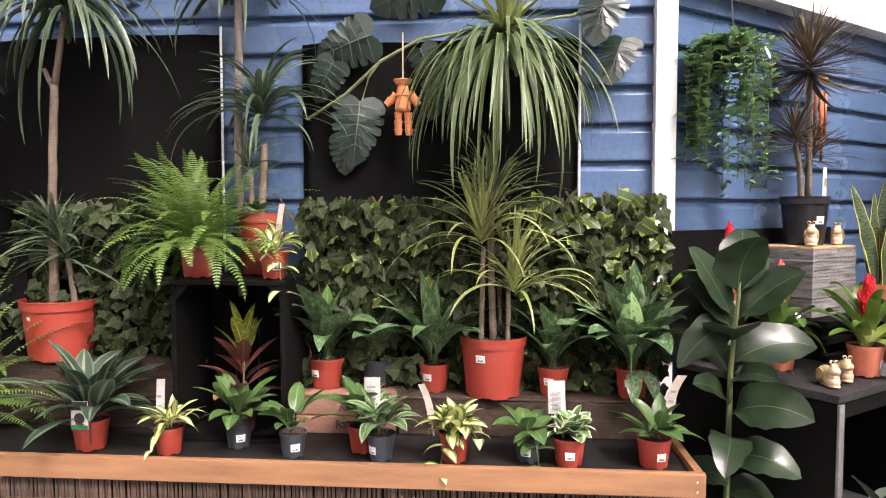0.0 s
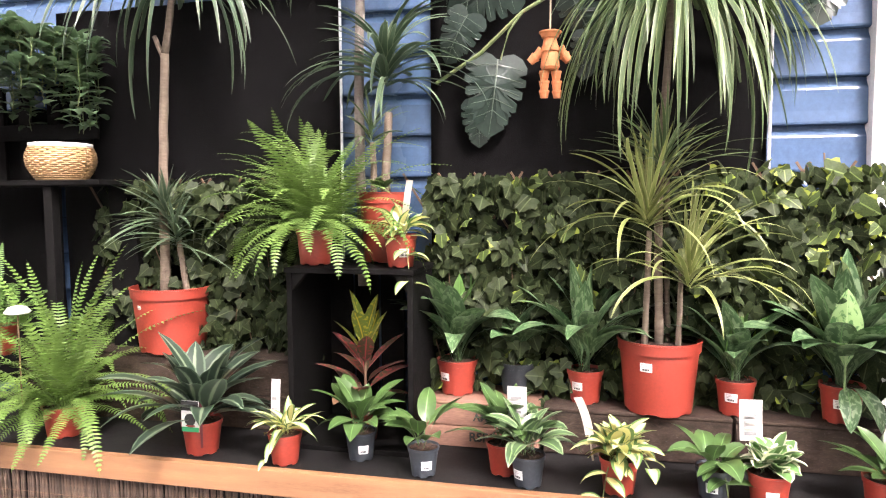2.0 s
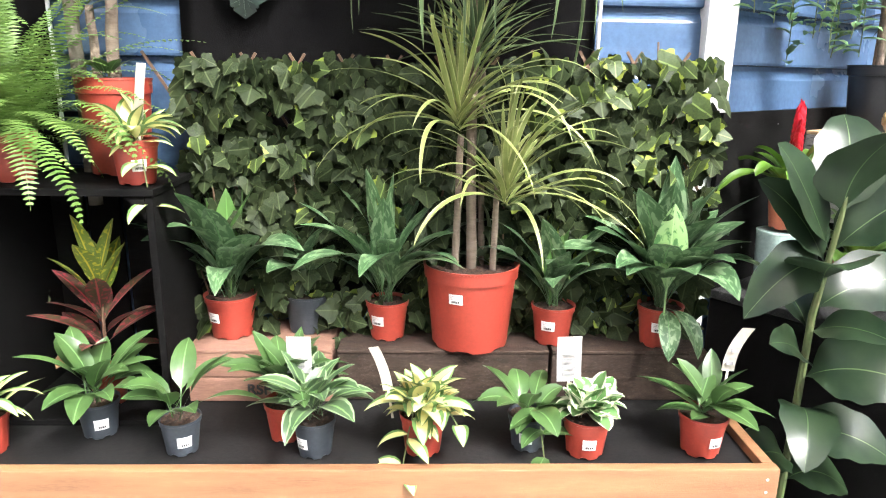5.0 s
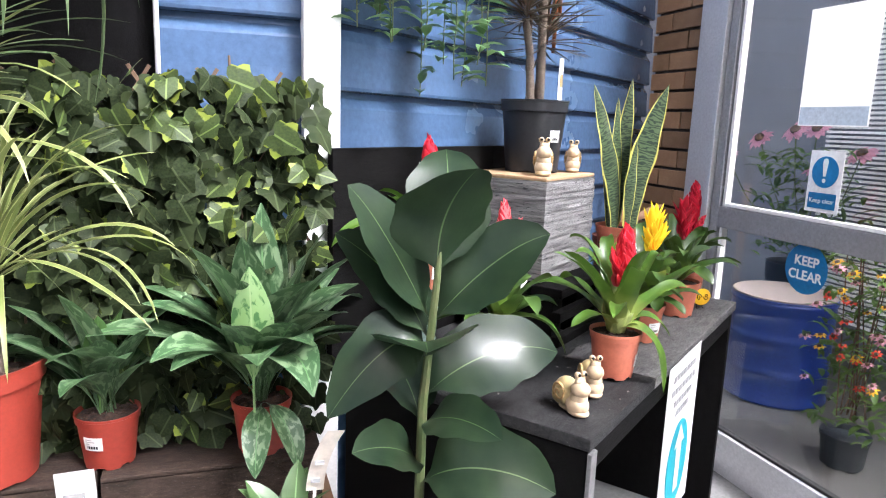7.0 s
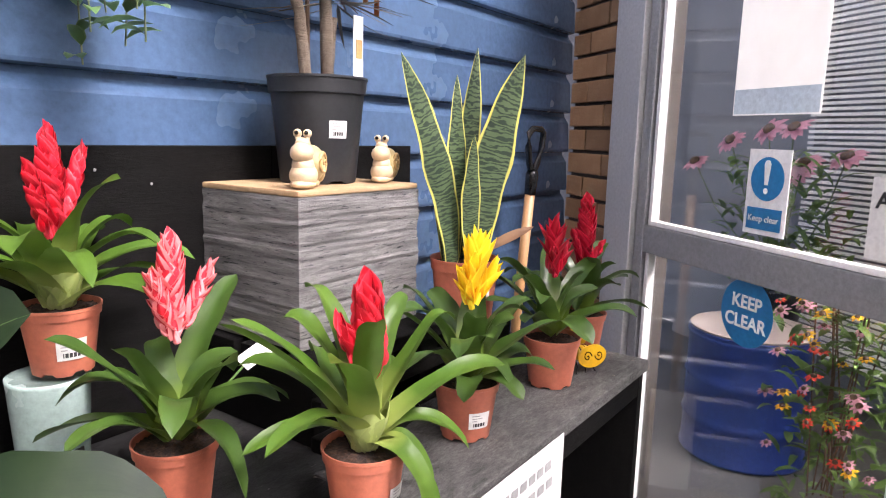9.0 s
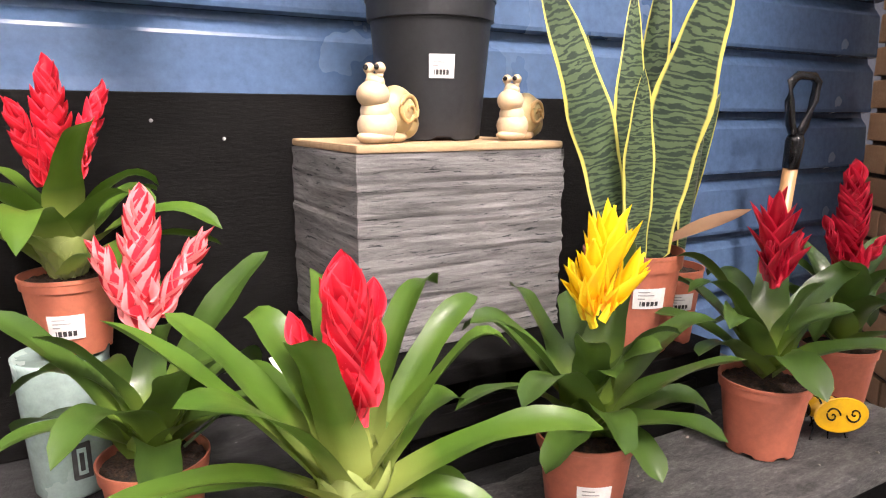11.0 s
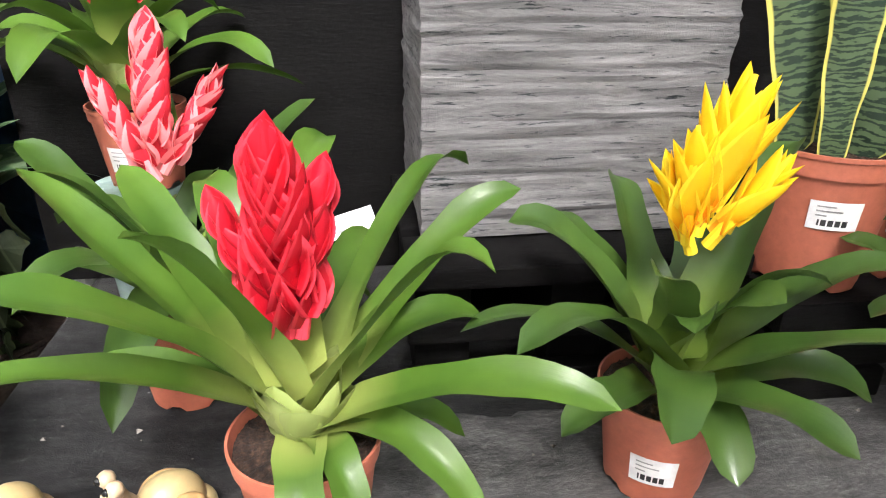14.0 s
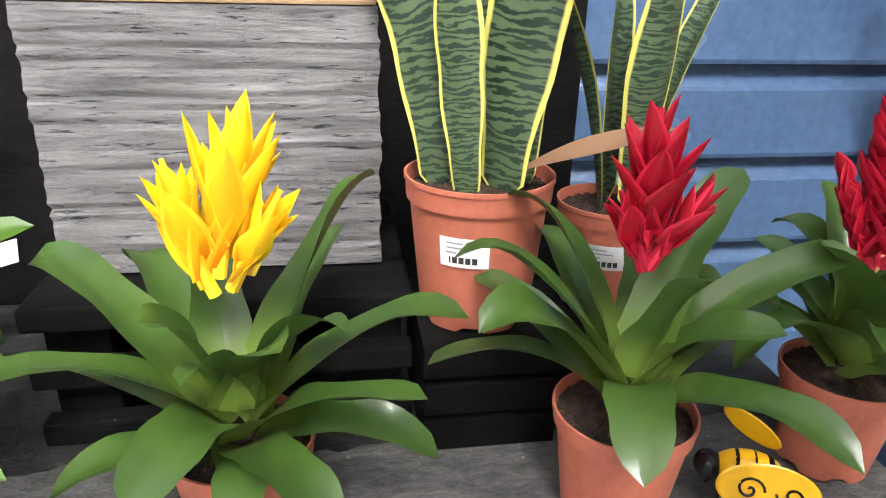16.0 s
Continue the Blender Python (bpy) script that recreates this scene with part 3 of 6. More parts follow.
s = flat_sign("keep_clear_sign", "round blue sticker with white words on the glass", 0.46, 0.862, DOOR)
d = part("disc", sheet_disc(0.098, 0.002), SIGN_BLUE, s)
d.matrix_basis = pose(0, -0.001, 0, 90)
words("KEEP", 0.052, pose(0, -0.0038, 0.028) @ UPRIGHT, PAPER, s, bold=0.0012)
words("CLEAR", 0.052, pose(0, -0.0038, -0.028) @ UPRIGHT, PAPER, s, bold=0.0012)

s = flat_sign("automatic_door_sign", "white automatic door notice with a green disc on the glass", 0.92, 1.25, DOOR)
part("backing", box(-0.125, -0.002, -0.17, 0.125, 0, 0.012, 0), PAPER, s)
d = part("disc", sheet_disc(0.108, 0.002), SIGN_GREEN, s, "green disc")
d.matrix_basis = pose(0, -0.003, 0.118, 90)
words("Automatic", 0.052, pose(0, -0.004, -0.04) @ UPRIGHT, INK, s, bold=0.0008)
words("door", 0.052, pose(0, -0.004, -0.095) @ UPRIGHT, INK, s, bold=0.0008)

for x0, x1, z0, z1 in ((0.332, 0.632, 1.402, 1.83), (0.79, 0.92, 1.49, 1.85)):
    s = flat_sign("paper_notice", "sheet of white paper taped to the door glass", (x0 + x1) / 2, (z0 + z1) / 2, DOOR)
    part("sheet", box(-(x1 - x0) / 2, -0.0015, -(z1 - z0) / 2, (x1 - x0) / 2, 0, (z1 - z0) / 2, 0), PAPER_BACKLIT, s)
    if x0 < 0.5:
        part("tinted_band", box(-(x1 - x0) / 2 + 0.005, -0.003, -(z1 - z0) / 2 + 0.004, (x1 - x0) / 2 - 0.005, -0.002, -(z1 - z0) / 2 + 0.07, 0), surface("pale_blue_print", (0.6, 0.72, 0.8), (0.66, 0.76, 0.82), 0.6), s)

# yard behind the glass
plain("wall_2", box(-7.0, 2.1, FLOOR, 4.5, 2.2, 3.3, 0), DARK_WALL, DOOR, "dark grey wall beyond the glass door", "wall")
plain("wall_3", box(-2.4, 1.95, FLOOR, -1.25, 2.05, 2.6, 0), DARK_WALL, DOOR, "dark grey panel beyond the glass door", "wall")
screen = thing("slatted_screen", DOOR @ pose(-1.15, 1.8, FLOOR), "pale horizontal slatted screen outside the door", "screen")
slat = None
for i in range(64):
    if slat is None:
        slat = bpy.data.meshes.new("slat")
        bm = box(0, 0, 0, 2.6, 0.012, 0.017, 0)
        bm.to_mesh(slat)
        bm.free()
    hang("slat", slat, WHITE, screen).location.z = 0.3 + i * 0.031

drum = thing("oil_drum", DOOR @ pose(-0.56, 0.99, FLOOR), "blue steel drum with a pale lid used as a plant stand", "drum")
prof = [(0.0, 0.0), (0.27, 0.0), (0.285, 0.008), (0.285, 0.02)]
for ring in (0.0, 0.2, 0.4):
    prof += [(0.278, ring + 0.03), (0.278, ring + 0.17), (0.287, ring + 0.185), (0.278, ring + 0.2)]
prof += [(0.278, 0.60), (0.284, 0.604), (0.28, 0.608), (0.0, 0.608)]
part("body", lathe(prof, 56), DRUM, drum, smooth=True)
part("lid", lathe([(0, 0.61), (0.275, 0.61), (0.278, 0.618), (0.27, 0.622), (0, 0.622)], 56), surface("pinkish_lid", (0.42, 0.33, 0.29), (0.33, 0.26, 0.23), 0.7), drum, "pale pinkish lid")


# ---- bench of the display ----
bench = thing("display_bench", LM @ pose(0, 0, 0), "low plant bench with an orange-stained front board and reed skirt", "bench")
part("front_board", box(-4.4, 0.0, 0.388, 0.0, 0.03, 0.473, 0.004), ORANGE_WOOD, bench, "orange-stained softwood front board")
part("end_board", box(-0.032, 0.031, 0.388, -0.002, 0.62, 0.473, 0.004), ORANGE_WOOD, bench, "orange-stained end board")
part("bed", box(-4.4, 0.031, 0.40, -0.033, 0.64, 0.45, 0.003), LINER, bench, "black liner bed")
part("end_panel", box(-0.06, 0.04, FLOOR, -0.03, 0.62, 0.387, 0.003), BLACK_WOOD, bench)
for x, z in ((-0.03, 0.445), (-0.03, 0.41)):
    sc = part("screw", sheet_disc(0.004, 0.002, 12), ALU, bench)
    sc.matrix_basis = pose(x, -0.0005, z, 90)
skirt = thing("reed_screen", LM @ pose(0, 0.035, FLOOR), "dark brown reed screening below the bench board", "screen")
reed = None
for i in range(260):
    if reed is None:
        reed = bpy.data.meshes.new("reed")
        bm = lathe([(0.0, 0), (0.0055, 0), (0.0055, 0.535), (0, 0.535)], 6)
        bm.to_mesh(reed)
        bm.free()
    r = hang("reed", reed, REED, skirt)
    r.matrix_basis = pose(-0.07 - i * 0.0135, random.uniform(-0.002, 0.002), 0, 0, random.uniform(-0.4, 0.4), 0)
part("wire", tube([(-3.6, -0.008, 0.45), (-0.06, -0.008, 0.45)], 0.001), BROWN_STEM, skirt)
part("backing", box(-4.3, 0.012, 0.0, -0.07, 0.03, 0.53, 0), BLACK_WOOD, skirt)


def plank_box(name, label, m, w, d, h, rows, material, category="box"):
    """An old box of stacked planks with recessed joints."""
    t = thing(name, m, label, category)
    step = h / rows
    for i in range(rows):
        part("plank", box(0, random.uniform(0, 0.004), i * step + 0.003, w, 0.02, (i + 1) * step, 0.004), material, t)
        part("plank", box(0, 0.021, i * step + 0.003, 0.02, d, (i + 1) * step, 0.003), material, t)
        part("plank", box(w - 0.02, 0.021, i * step + 0.003, w, d, (i + 1) * step, 0.003), material, t)
    part("lid", box(0.0, 0.0, h + 0.002, w, d, h + 0.012, 0.003), material, t)
    return t


rb = plank_box("wooden_box", "old reddish wooden box with stencilled letters under the plants", LM @ pose(-1.57, 0.385, 0.45), 0.43, 0.25, 0.155, 2, BOX_WOOD)
words("RSFO", 0.045, pose(0.235, -0.003, 0.042) @ UPRIGHT, INK, rb, bold=0.0012)
words("SMV", 0.04, pose(0.235, -0.003, 0.118) @ pose(0, 0, 0, 90, 180, 0), INK, rb, bold=0.001)
plank_box("timber_step", "dark weathered timber step supporting the potted plants", LM @ pose(-1.125, 0.395, 0.45), 0.62, 0.25, 0.15, 1, SLEEPER, "step")
plank_box("timber_step", "dark weathered timber step supporting the potted plants", LM @ pose(-0.495, 0.395, 0.45), 0.46, 0.25, 0.15, 1, SLEEPER, "step")
plank_box("timber_step", "stacked dark timber step under the large pot", LM @ pose(-3.3, 0.40, 0.45), 1.22, 0.22, 0.27, 2, SLEEPER, "step")

crate = thing("black_crate", LM @ pose(-2.02, 0.25, 0.45), "open black-stained wooden crate standing on end", "crate")
for x0, x1 in ((0, 0.02), (0.445, 0.465)):
    part("side", box(x0, 0, 0, x1, 0.36, 0.635, 0.003), BLACK_WOOD, crate)
part("top", box(-0.005, -0.006, 0.636, 0.47, 0.36, 0.655, 0.003), BLACK_WOOD, crate)
part("bottom", box(0.021, 0, 0.0, 0.444, 0.36, 0.018, 0.003), BLACK_WOOD, crate)
for i in range(4):
    part("slat", box(0.022 + i * 0.107, 0.345, 0.02, 0.118 + i * 0.107, 0.358, 0.634, 0.003), BLACK_WOOD, crate)
for x, s in ((0.022, 1), (0.443, -1)):
    bm = bmesh.new()
    vs = [bm.verts.new(p) for p in ((x, 0.004, 0.634), (x + s * 0.05, 0.004, 0.634), (x, 0.004, 0.575), (x, 0.03, 0.634), (x + s * 0.05, 0.03, 0.634), (x, 0.03, 0.575))]
    for f in ((0, 1, 2), (5, 4, 3), (0, 3, 4, 1), (1, 4, 5, 2), (2, 5, 3, 0)):
        bm.faces.new([vs[k] for k in f])
    bmesh.ops.recalc_face_normals(bm, faces=bm.faces)
    part("corner_block", bm, BLACK_WOOD, crate)

stand = thing("plant_stand", LM @ pose(-3.0, 0.30, 0.45), "black wooden shelf stand with a basket on top", "stand")
part("shelf", box(-1.1, -0.02, 0.955, 0.2, 0.33, 0.975, 0.003), BLACK_WOOD, stand)
part("leg", box(-0.075, 0.0, 0.0, -0.035, 0.04, 0.954, 0.003), BLACK_WOOD, stand)
part("leg", box(0.06, 0.20, 0.0, 0.19, 0.235, 0.954, 0.003), BLACK_WOOD, stand)
part("leg", box(-1.05, 0.0, 0.0, -1.01, 0.04, 0.954, 0.003), BLACK_WOOD, stand)
for x in (-0.62, -0.47, -0.32, -0.17):
    part("back_slat", box(x, 0.30, 0.976, x + 0.07, 0.32, 1.4, 0.003), BLACK_WOOD, stand)
part("back_rail", box(-0.7, 0.285, 1.16, -0.05, 0.299, 1.23, 0.003), BLACK_WOOD, stand)

# black fabric sheets hung on the wall
def drape(x0, x1, z0, z1, y):
    bm = bmesh.new()
    nx, nz = 26, 16
    grid = [[bm.verts.new((x0 + (x1 - x0) * i / nx, y + 0.012 * noise.noise((i * 0.35 + x0, j * 0.3, 3.1)), z0 + (z1 - z0) * j / nz + 0.012 * noise.noise((i * 0.3, 7.0, j * 0.1)))) for i in range(nx + 1)] for j in range(nz + 1)]
    for j in range(nz):
        for i in range(nx):
            bm.faces.new((grid[j][i], grid[j][i + 1], grid[j + 1][i + 1], grid[j + 1][i]))
    bmesh.ops.solidify(bm, geom=bm.faces[:], thickness=0.003)
    f = part("fabric_sheet", bm, FABRIC, None, smooth=True)
    f.matrix_basis = LM
    return tagged(f, "sheet of black ground-cover fabric pinned to the wall", "fabric")


drape(-3.28, -1.955, 0.7, 2.17, 0.642)
drape(-4.5, -3.3, 0.5, 1.75, 0.642)
drape(-1.585, -0.372, 0.7, 2.12, 0.642)
for x in (-1.95, -0.368):
    pp = part("pole", tube([(0, 0, 0.5), (0, 0, 2.2)], 0.006), ALU, None)
    pp.matrix_basis = LM @ pose(x, 0.628, 0)
    tagged(pp, "thin grey edge pole beside the black fabric", "pole")

# ---- table by the diagonal wall ----
table = thing("display_table", RM, "black-stained wooden display table against the blue wall", "table")
part("tabletop", box(0.0, 0.0, 0.70, 1.43, 0.69, 0.73, 0.004), SCUFFED_BLACK, table, "scuffed black-stained board")
bm = bmesh.new()
n = 90
back = [(0.43 + 1.002 * i / n, 0.258 + 0.016 * noise.noise((i * 0.16, 2.0, 0)) + 0.009 * noise.noise((i * 0.55, 5.0, 0))) for i in range(n + 1)]
rows = [[bm.verts.new((x, y, z)) for x, y in line] for line, z in (([(x, -0.003) for x, y in back], 0.705), ([(x, -0.003) for x, y in back], 0.7325), ([(x, 0.0) for x, y in back], 0.7345), ([(x, y - 0.006) for x, y in back], 0.7345), ([(x, y) for x, y in back], 0.731))]
for lo, hi in zip(rows, rows[1:]):
    for i in range(n):
        bm.faces.new((lo[i], lo[i + 1], hi[i + 1], hi[i]))
for k in (0, n):
    bm.faces.new([r[k] for r in rows])
bmesh.ops.recalc_face_normals(bm, faces=bm.faces)
part("front_plank", bm, SCUFFED_GREY, table, "weathered grey front plank with a ragged back edge")
part("end_panel", box(0.002, 0.006, FLOOR, 0.03, 0.68, 0.699, 0.003), BLACK_WOOD, table)
part("end_panel", box(1.39, 0.006, FLOOR, 1.425, 0.68, 0.699, 0.003), BLACK_WOOD, table)
part("apron", box(0.031, 0.006, 0.64, 1.389, 0.03, 0.699, 0.003), BLACK_WOOD, table)
part("back_panel", box(0.031, 0.65, FLOOR, 1.389, 0.67, 0.699, 0.003), BLACK_WOOD, table)
part("edge_strip", box(-0.003, -0.006, FLOOR, 0.03, 0.004, 0.698, 0.002), surface("worn_grey_edge", (0.12, 0.12, 0.12), (0.2, 0.2, 0.195), 0.6), table, "worn grey front edge")
backboard = thing("table_backboard", RM, "black boards standing at the back of the table", "board")
for x0, x1 in ((-0.06, 0.70), (0.702, 1.22)):
    part("plank", box(x0, 0.672, 0.731, x1, 0.69, 1.294, 0.002), BLACK_WOOD, backboard)
for x, z in ((0.29, 1.25), (0.4, 1.22), (0.15, 0.85)):
    nl = part("nail", sheet_disc(0.003, 0.002, 12), INK_GREY, backboard)
    nl.matrix_basis = pose(x, 0.6715, z, 90)

poster = thing("one_way_notice", RM @ pose(0.72, -0.006, 0.46), "laminated white notice with a cyan arrow pinned below the table top", "sign")
part("sheet", box(-0.17, -0.002, -0.26, 0.17, 0, 0.26, 0), PAPER, poster)
d = part("arrow_disc", sheet_disc(0.11, 0.002, 40), CYAN, poster, "cyan oval")
d.matrix_basis = pose(0, -0.003, -0.08, 90) @ Matrix.Diagonal((1, 1.25, 1, 1))
bm = bmesh.new()
pts = [(-0.025, -0.17), (0.025, -0.17), (0.025, -0.02), (0.055, -0.02), (0, 0.045), (-0.055, -0.02), (-0.025, -0.02)]
bm.faces.new([bm.verts.new((x, -0.0062, z)) for x, z in pts])
part("arrow", bm, PAPER, poster, "white arrow")
for z, w in ((0.215, 0.24), (0.175, 0.26), (0.135, 0.2), (0.1, 0.14)):
    for k in range(7):
        x = -w / 2 + w * k / 7
        part("line_of_writing", box(x, -0.004, z - 0.009, x + w / 7 * 0.7, -0.003, z + 0.009, 0), INK_GREY, poster)

pallet = thing("black_pallet", RM @ pose(0.50, 0.30, 0.73), "low black slatted wooden pallet on the table", "pallet")
for x in (0.0, 0.17, 0.33):
    part("block", box(x, 0.03, 0.0, x + 0.07, 0.34, 0.145, 0.004), BLACK_WOOD, pallet)
for y in (0.0, 0.13, 0.25):
    part("slat", box(-0.01, y, 0.147, 0.41, y + 0.1, 0.175, 0.004), BLACK_WOOD, pallet)
part("slat", box(-0.01, 0.0, 0.0, 0.41, 0.028, 0.03, 0.004), BLACK_WOOD, pallet)
part("slat", box(-0.01, 0.0, 0.075, 0.41, 0.028, 0.105, 0.004), BLACK_WOOD, pallet)
low = thing("black_crate", RM @ pose(0.915, 0.235, 0.734), "low black slatted crate under a snake plant", "crate")
for z in (0.0, 0.048, 0.096):
    part("slat", box(0.0, 0.0, z, 0.155, 0.02, z + 0.04, 0.003), BLACK_WOOD, low)
    part("slat", box(0.0, 0.0, z, 0.155, 0.02, z + 0.04, 0.003), BLACK_WOOD, low).location.y = 0.16
    part("slat", box(0.0, 0.021, z, 0.02, 0.159, z + 0.04, 0.003), BLACK_WOOD, low)
    part("slat", box(0.135, 0.021, z, 0.155, 0.159, z + 0.04, 0.003), BLACK_WOOD, low)
part("top", box(0.0, 0.0, 0.1365, 0.155, 0.18, 0.1375, 0), BLACK_WOOD, low)

block = thing("wooden_block", RM @ pose(0.514, 0.381, 0.909), "weathered grey wood-grain cube with a bare tan top", "block")
bm = box(0, 0, 0, 0.366, 0.31, 0.297, 0)
bmesh.ops.subdivide_edges(bm, edges=bm.edges[:], cuts=40, use_grid_fill=True)
for v in bm.verts:
    if v.co.z < 0.296:
        n = noise.noise((v.co.x * 7, v.co.y * 7, v.co.z * 45)) * 0.005 + noise.noise((v.co.x * 3 + 4, v.co.y * 3, v.co.z * 120)) * 0.0035
        d = Vector((v.co.x - 0.183, v.co.y - 0.155, 0)).normalized()
        v.co += d * n
part("body", bm, GREY_WOOD, block)
part("top", box(0.001, 0.001, 0.298, 0.365, 0.309, 0.310, 0.004), RAW_WOOD, block, "bare tan top")


# ---- pots ----
def pot_mesh(r, h, rb, lip=0.16):
    """Nursery pot: tapered wall, stepped rim, thickness, inner wall and drainage feet."""
    t = max(0.0022, r * 0.03)
    band = h * lip
    bm = lathe([(0, 0.004), (rb * 0.9, 0.004), (rb * 0.94, 0.0), (rb, 0.002), (rb + (r * 0.93 - rb) * 0.97, h - band), (r * 0.972, h - band + 0.001), (r * 0.984, h - 0.006), (r * 1.004, h - 0.005), (r * 1.004, h), (r - t, h), (r * 0.95 - t, h - band), (r * 0.9 - t, h * 0.86), (0, h * 0.86)], 48)
    for v in bm.verts:
        if v.co.z < 0.0035 and (v.co.x ** 2 + v.co.y ** 2) > (rb * 0.92) ** 2 and math.sin(6 * math.atan2(v.co.y, v.co.x)) > 0.55:
            v.co.z += 0.006
    return bm


pot_cache = {}


def pot(parent, r, h, rb, material, label="", m=None, name="pot"):
    key = (round(r, 4), round(h, 4), round(rb, 4), material.name)
    if key not in pot_cache:
        me = bpy.data.meshes.new("pot")
        bm = pot_mesh(r, h, rb)
        bm.to_mesh(me)
        bm.free()
        me.materials.append(material)
        me.shade_smooth()
        me.set_sharp_from_angle(angle=radians(32))
        bs = bmesh.new()
        n, rr = 28, r * 0.93
        bmesh.ops.create_circle(bs, cap_ends=True, radius=rr, segments=n)
        bmesh.ops.poke(bs, faces=bs.faces[:])
        bmesh.ops.subdivide_edges(bs, edges=bs.edges[:], cuts=7, use_grid_fill=True)
        for v in bs.verts:
            v.co.z = noise.noise((v.co.x * 120, v.co.y * 120, 1)) * 0.004 + abs(noise.noise((v.co.x * 260, v.co.y * 260, 5))) * 0.005 + 0.004 * (1 - (v.co.x ** 2 + v.co.y ** 2) / rr ** 2)
        so = bpy.data.meshes.new("soil")
        bs.to_mesh(so)
        bs.free()
        so.materials.append(SOIL)
        pot_cache[key] = (me, so)
    me, so = pot_cache[key]
    p = hang(name, me, material, parent, label)
    if m is not None:
        p.matrix_basis = m
    s = hang("soil", so, SOIL, p, "dark potting soil")
    s.location.z = h * 0.9
    return p


def pot_label(parent, r, rb, h, ang, z, w=0.035, hh=0.024, lip=0.0):
    """A curved paper price label stuck to a pot's wall, with bars for its print."""
    def patch(da0, da1, z0, z1, off):
        bm = bmesh.new()
        rows = []
        for zz in (z0, z1):
            rad = rb + (r * 0.93 - rb) * 0.97 * min(zz / (h * 0.84), 1.0) + off + 0.0006
            rows.append([bm.verts.new((rad * math.cos(a), rad * math.sin(a), zz)) for a in (da0 + (da1 - da0) * i / 8 for i in range(9))])
        for i in range(8):
            bm.faces.new((rows[0][i], rows[0][i + 1], rows[1][i + 1], rows[1][i]))
        return bm
    a = radians(ang)
    half = w / 2 / r
    lab = part("price_label", patch(a - half, a + half, z - hh / 2, z + hh / 2, 0.0012 + lip), PAPER, parent, "white printed price label")
    for zz, ww in ((0.3, 0.5), (0.14, 0.7), (-0.02, 0.3)):
        part("print", patch(a - half * 0.72, a - half * 0.72 + half * 1.4 * ww, z + hh * zz, z + hh * (zz + 0.05), 0.002 + lip), INK_GREY, lab)
    n = 9
    for i in range(n):
        c = a - half * 0.6 + half * 1.2 * i / n
        part("bar", patch(c, c + half * 0.07 * (1 + i % 2), z - hh * 0.36, z - hh * 0.14, 0.002 + lip), INK, lab)
    return lab


# ---- leaves ----
def prof_strap(t):
    return (0.84 + 0.16 * math.sin(math.pi * t)) * max(1 - t ** 11, 0) ** 0.55


def prof_brom(t):
    return (1.12 - 0.34 * min(t * 2.2, 1) + 0.1 * math.sin(math.pi * t)) * max(1 - t ** 9, 0) ** 0.6


def prof_scale(t):
    return (0.7 + 0.3 * math.sin(math.pi * min(t * 1.15, 1))) * max(1 - t ** 4.4, 0) ** 0.7


def prof_lance(t):
    return max(math.sin(math.pi * min(t ** 0.8, 1)), 0) ** 0.8 + 0.03


def prof_ovate(t):
    return max(math.sin(math.pi * min(t ** 0.86, 1)), 0) ** 0.6 + 0.015


def prof_grass(t):
    return min(0.55 + t * 2, 1) * (1 - t) ** 0.55 + 0.02


def prof_sword(t):
    return min(0.46 + t * 1.0, 1) * max(1 - t ** 4.2, 0) ** 0.9


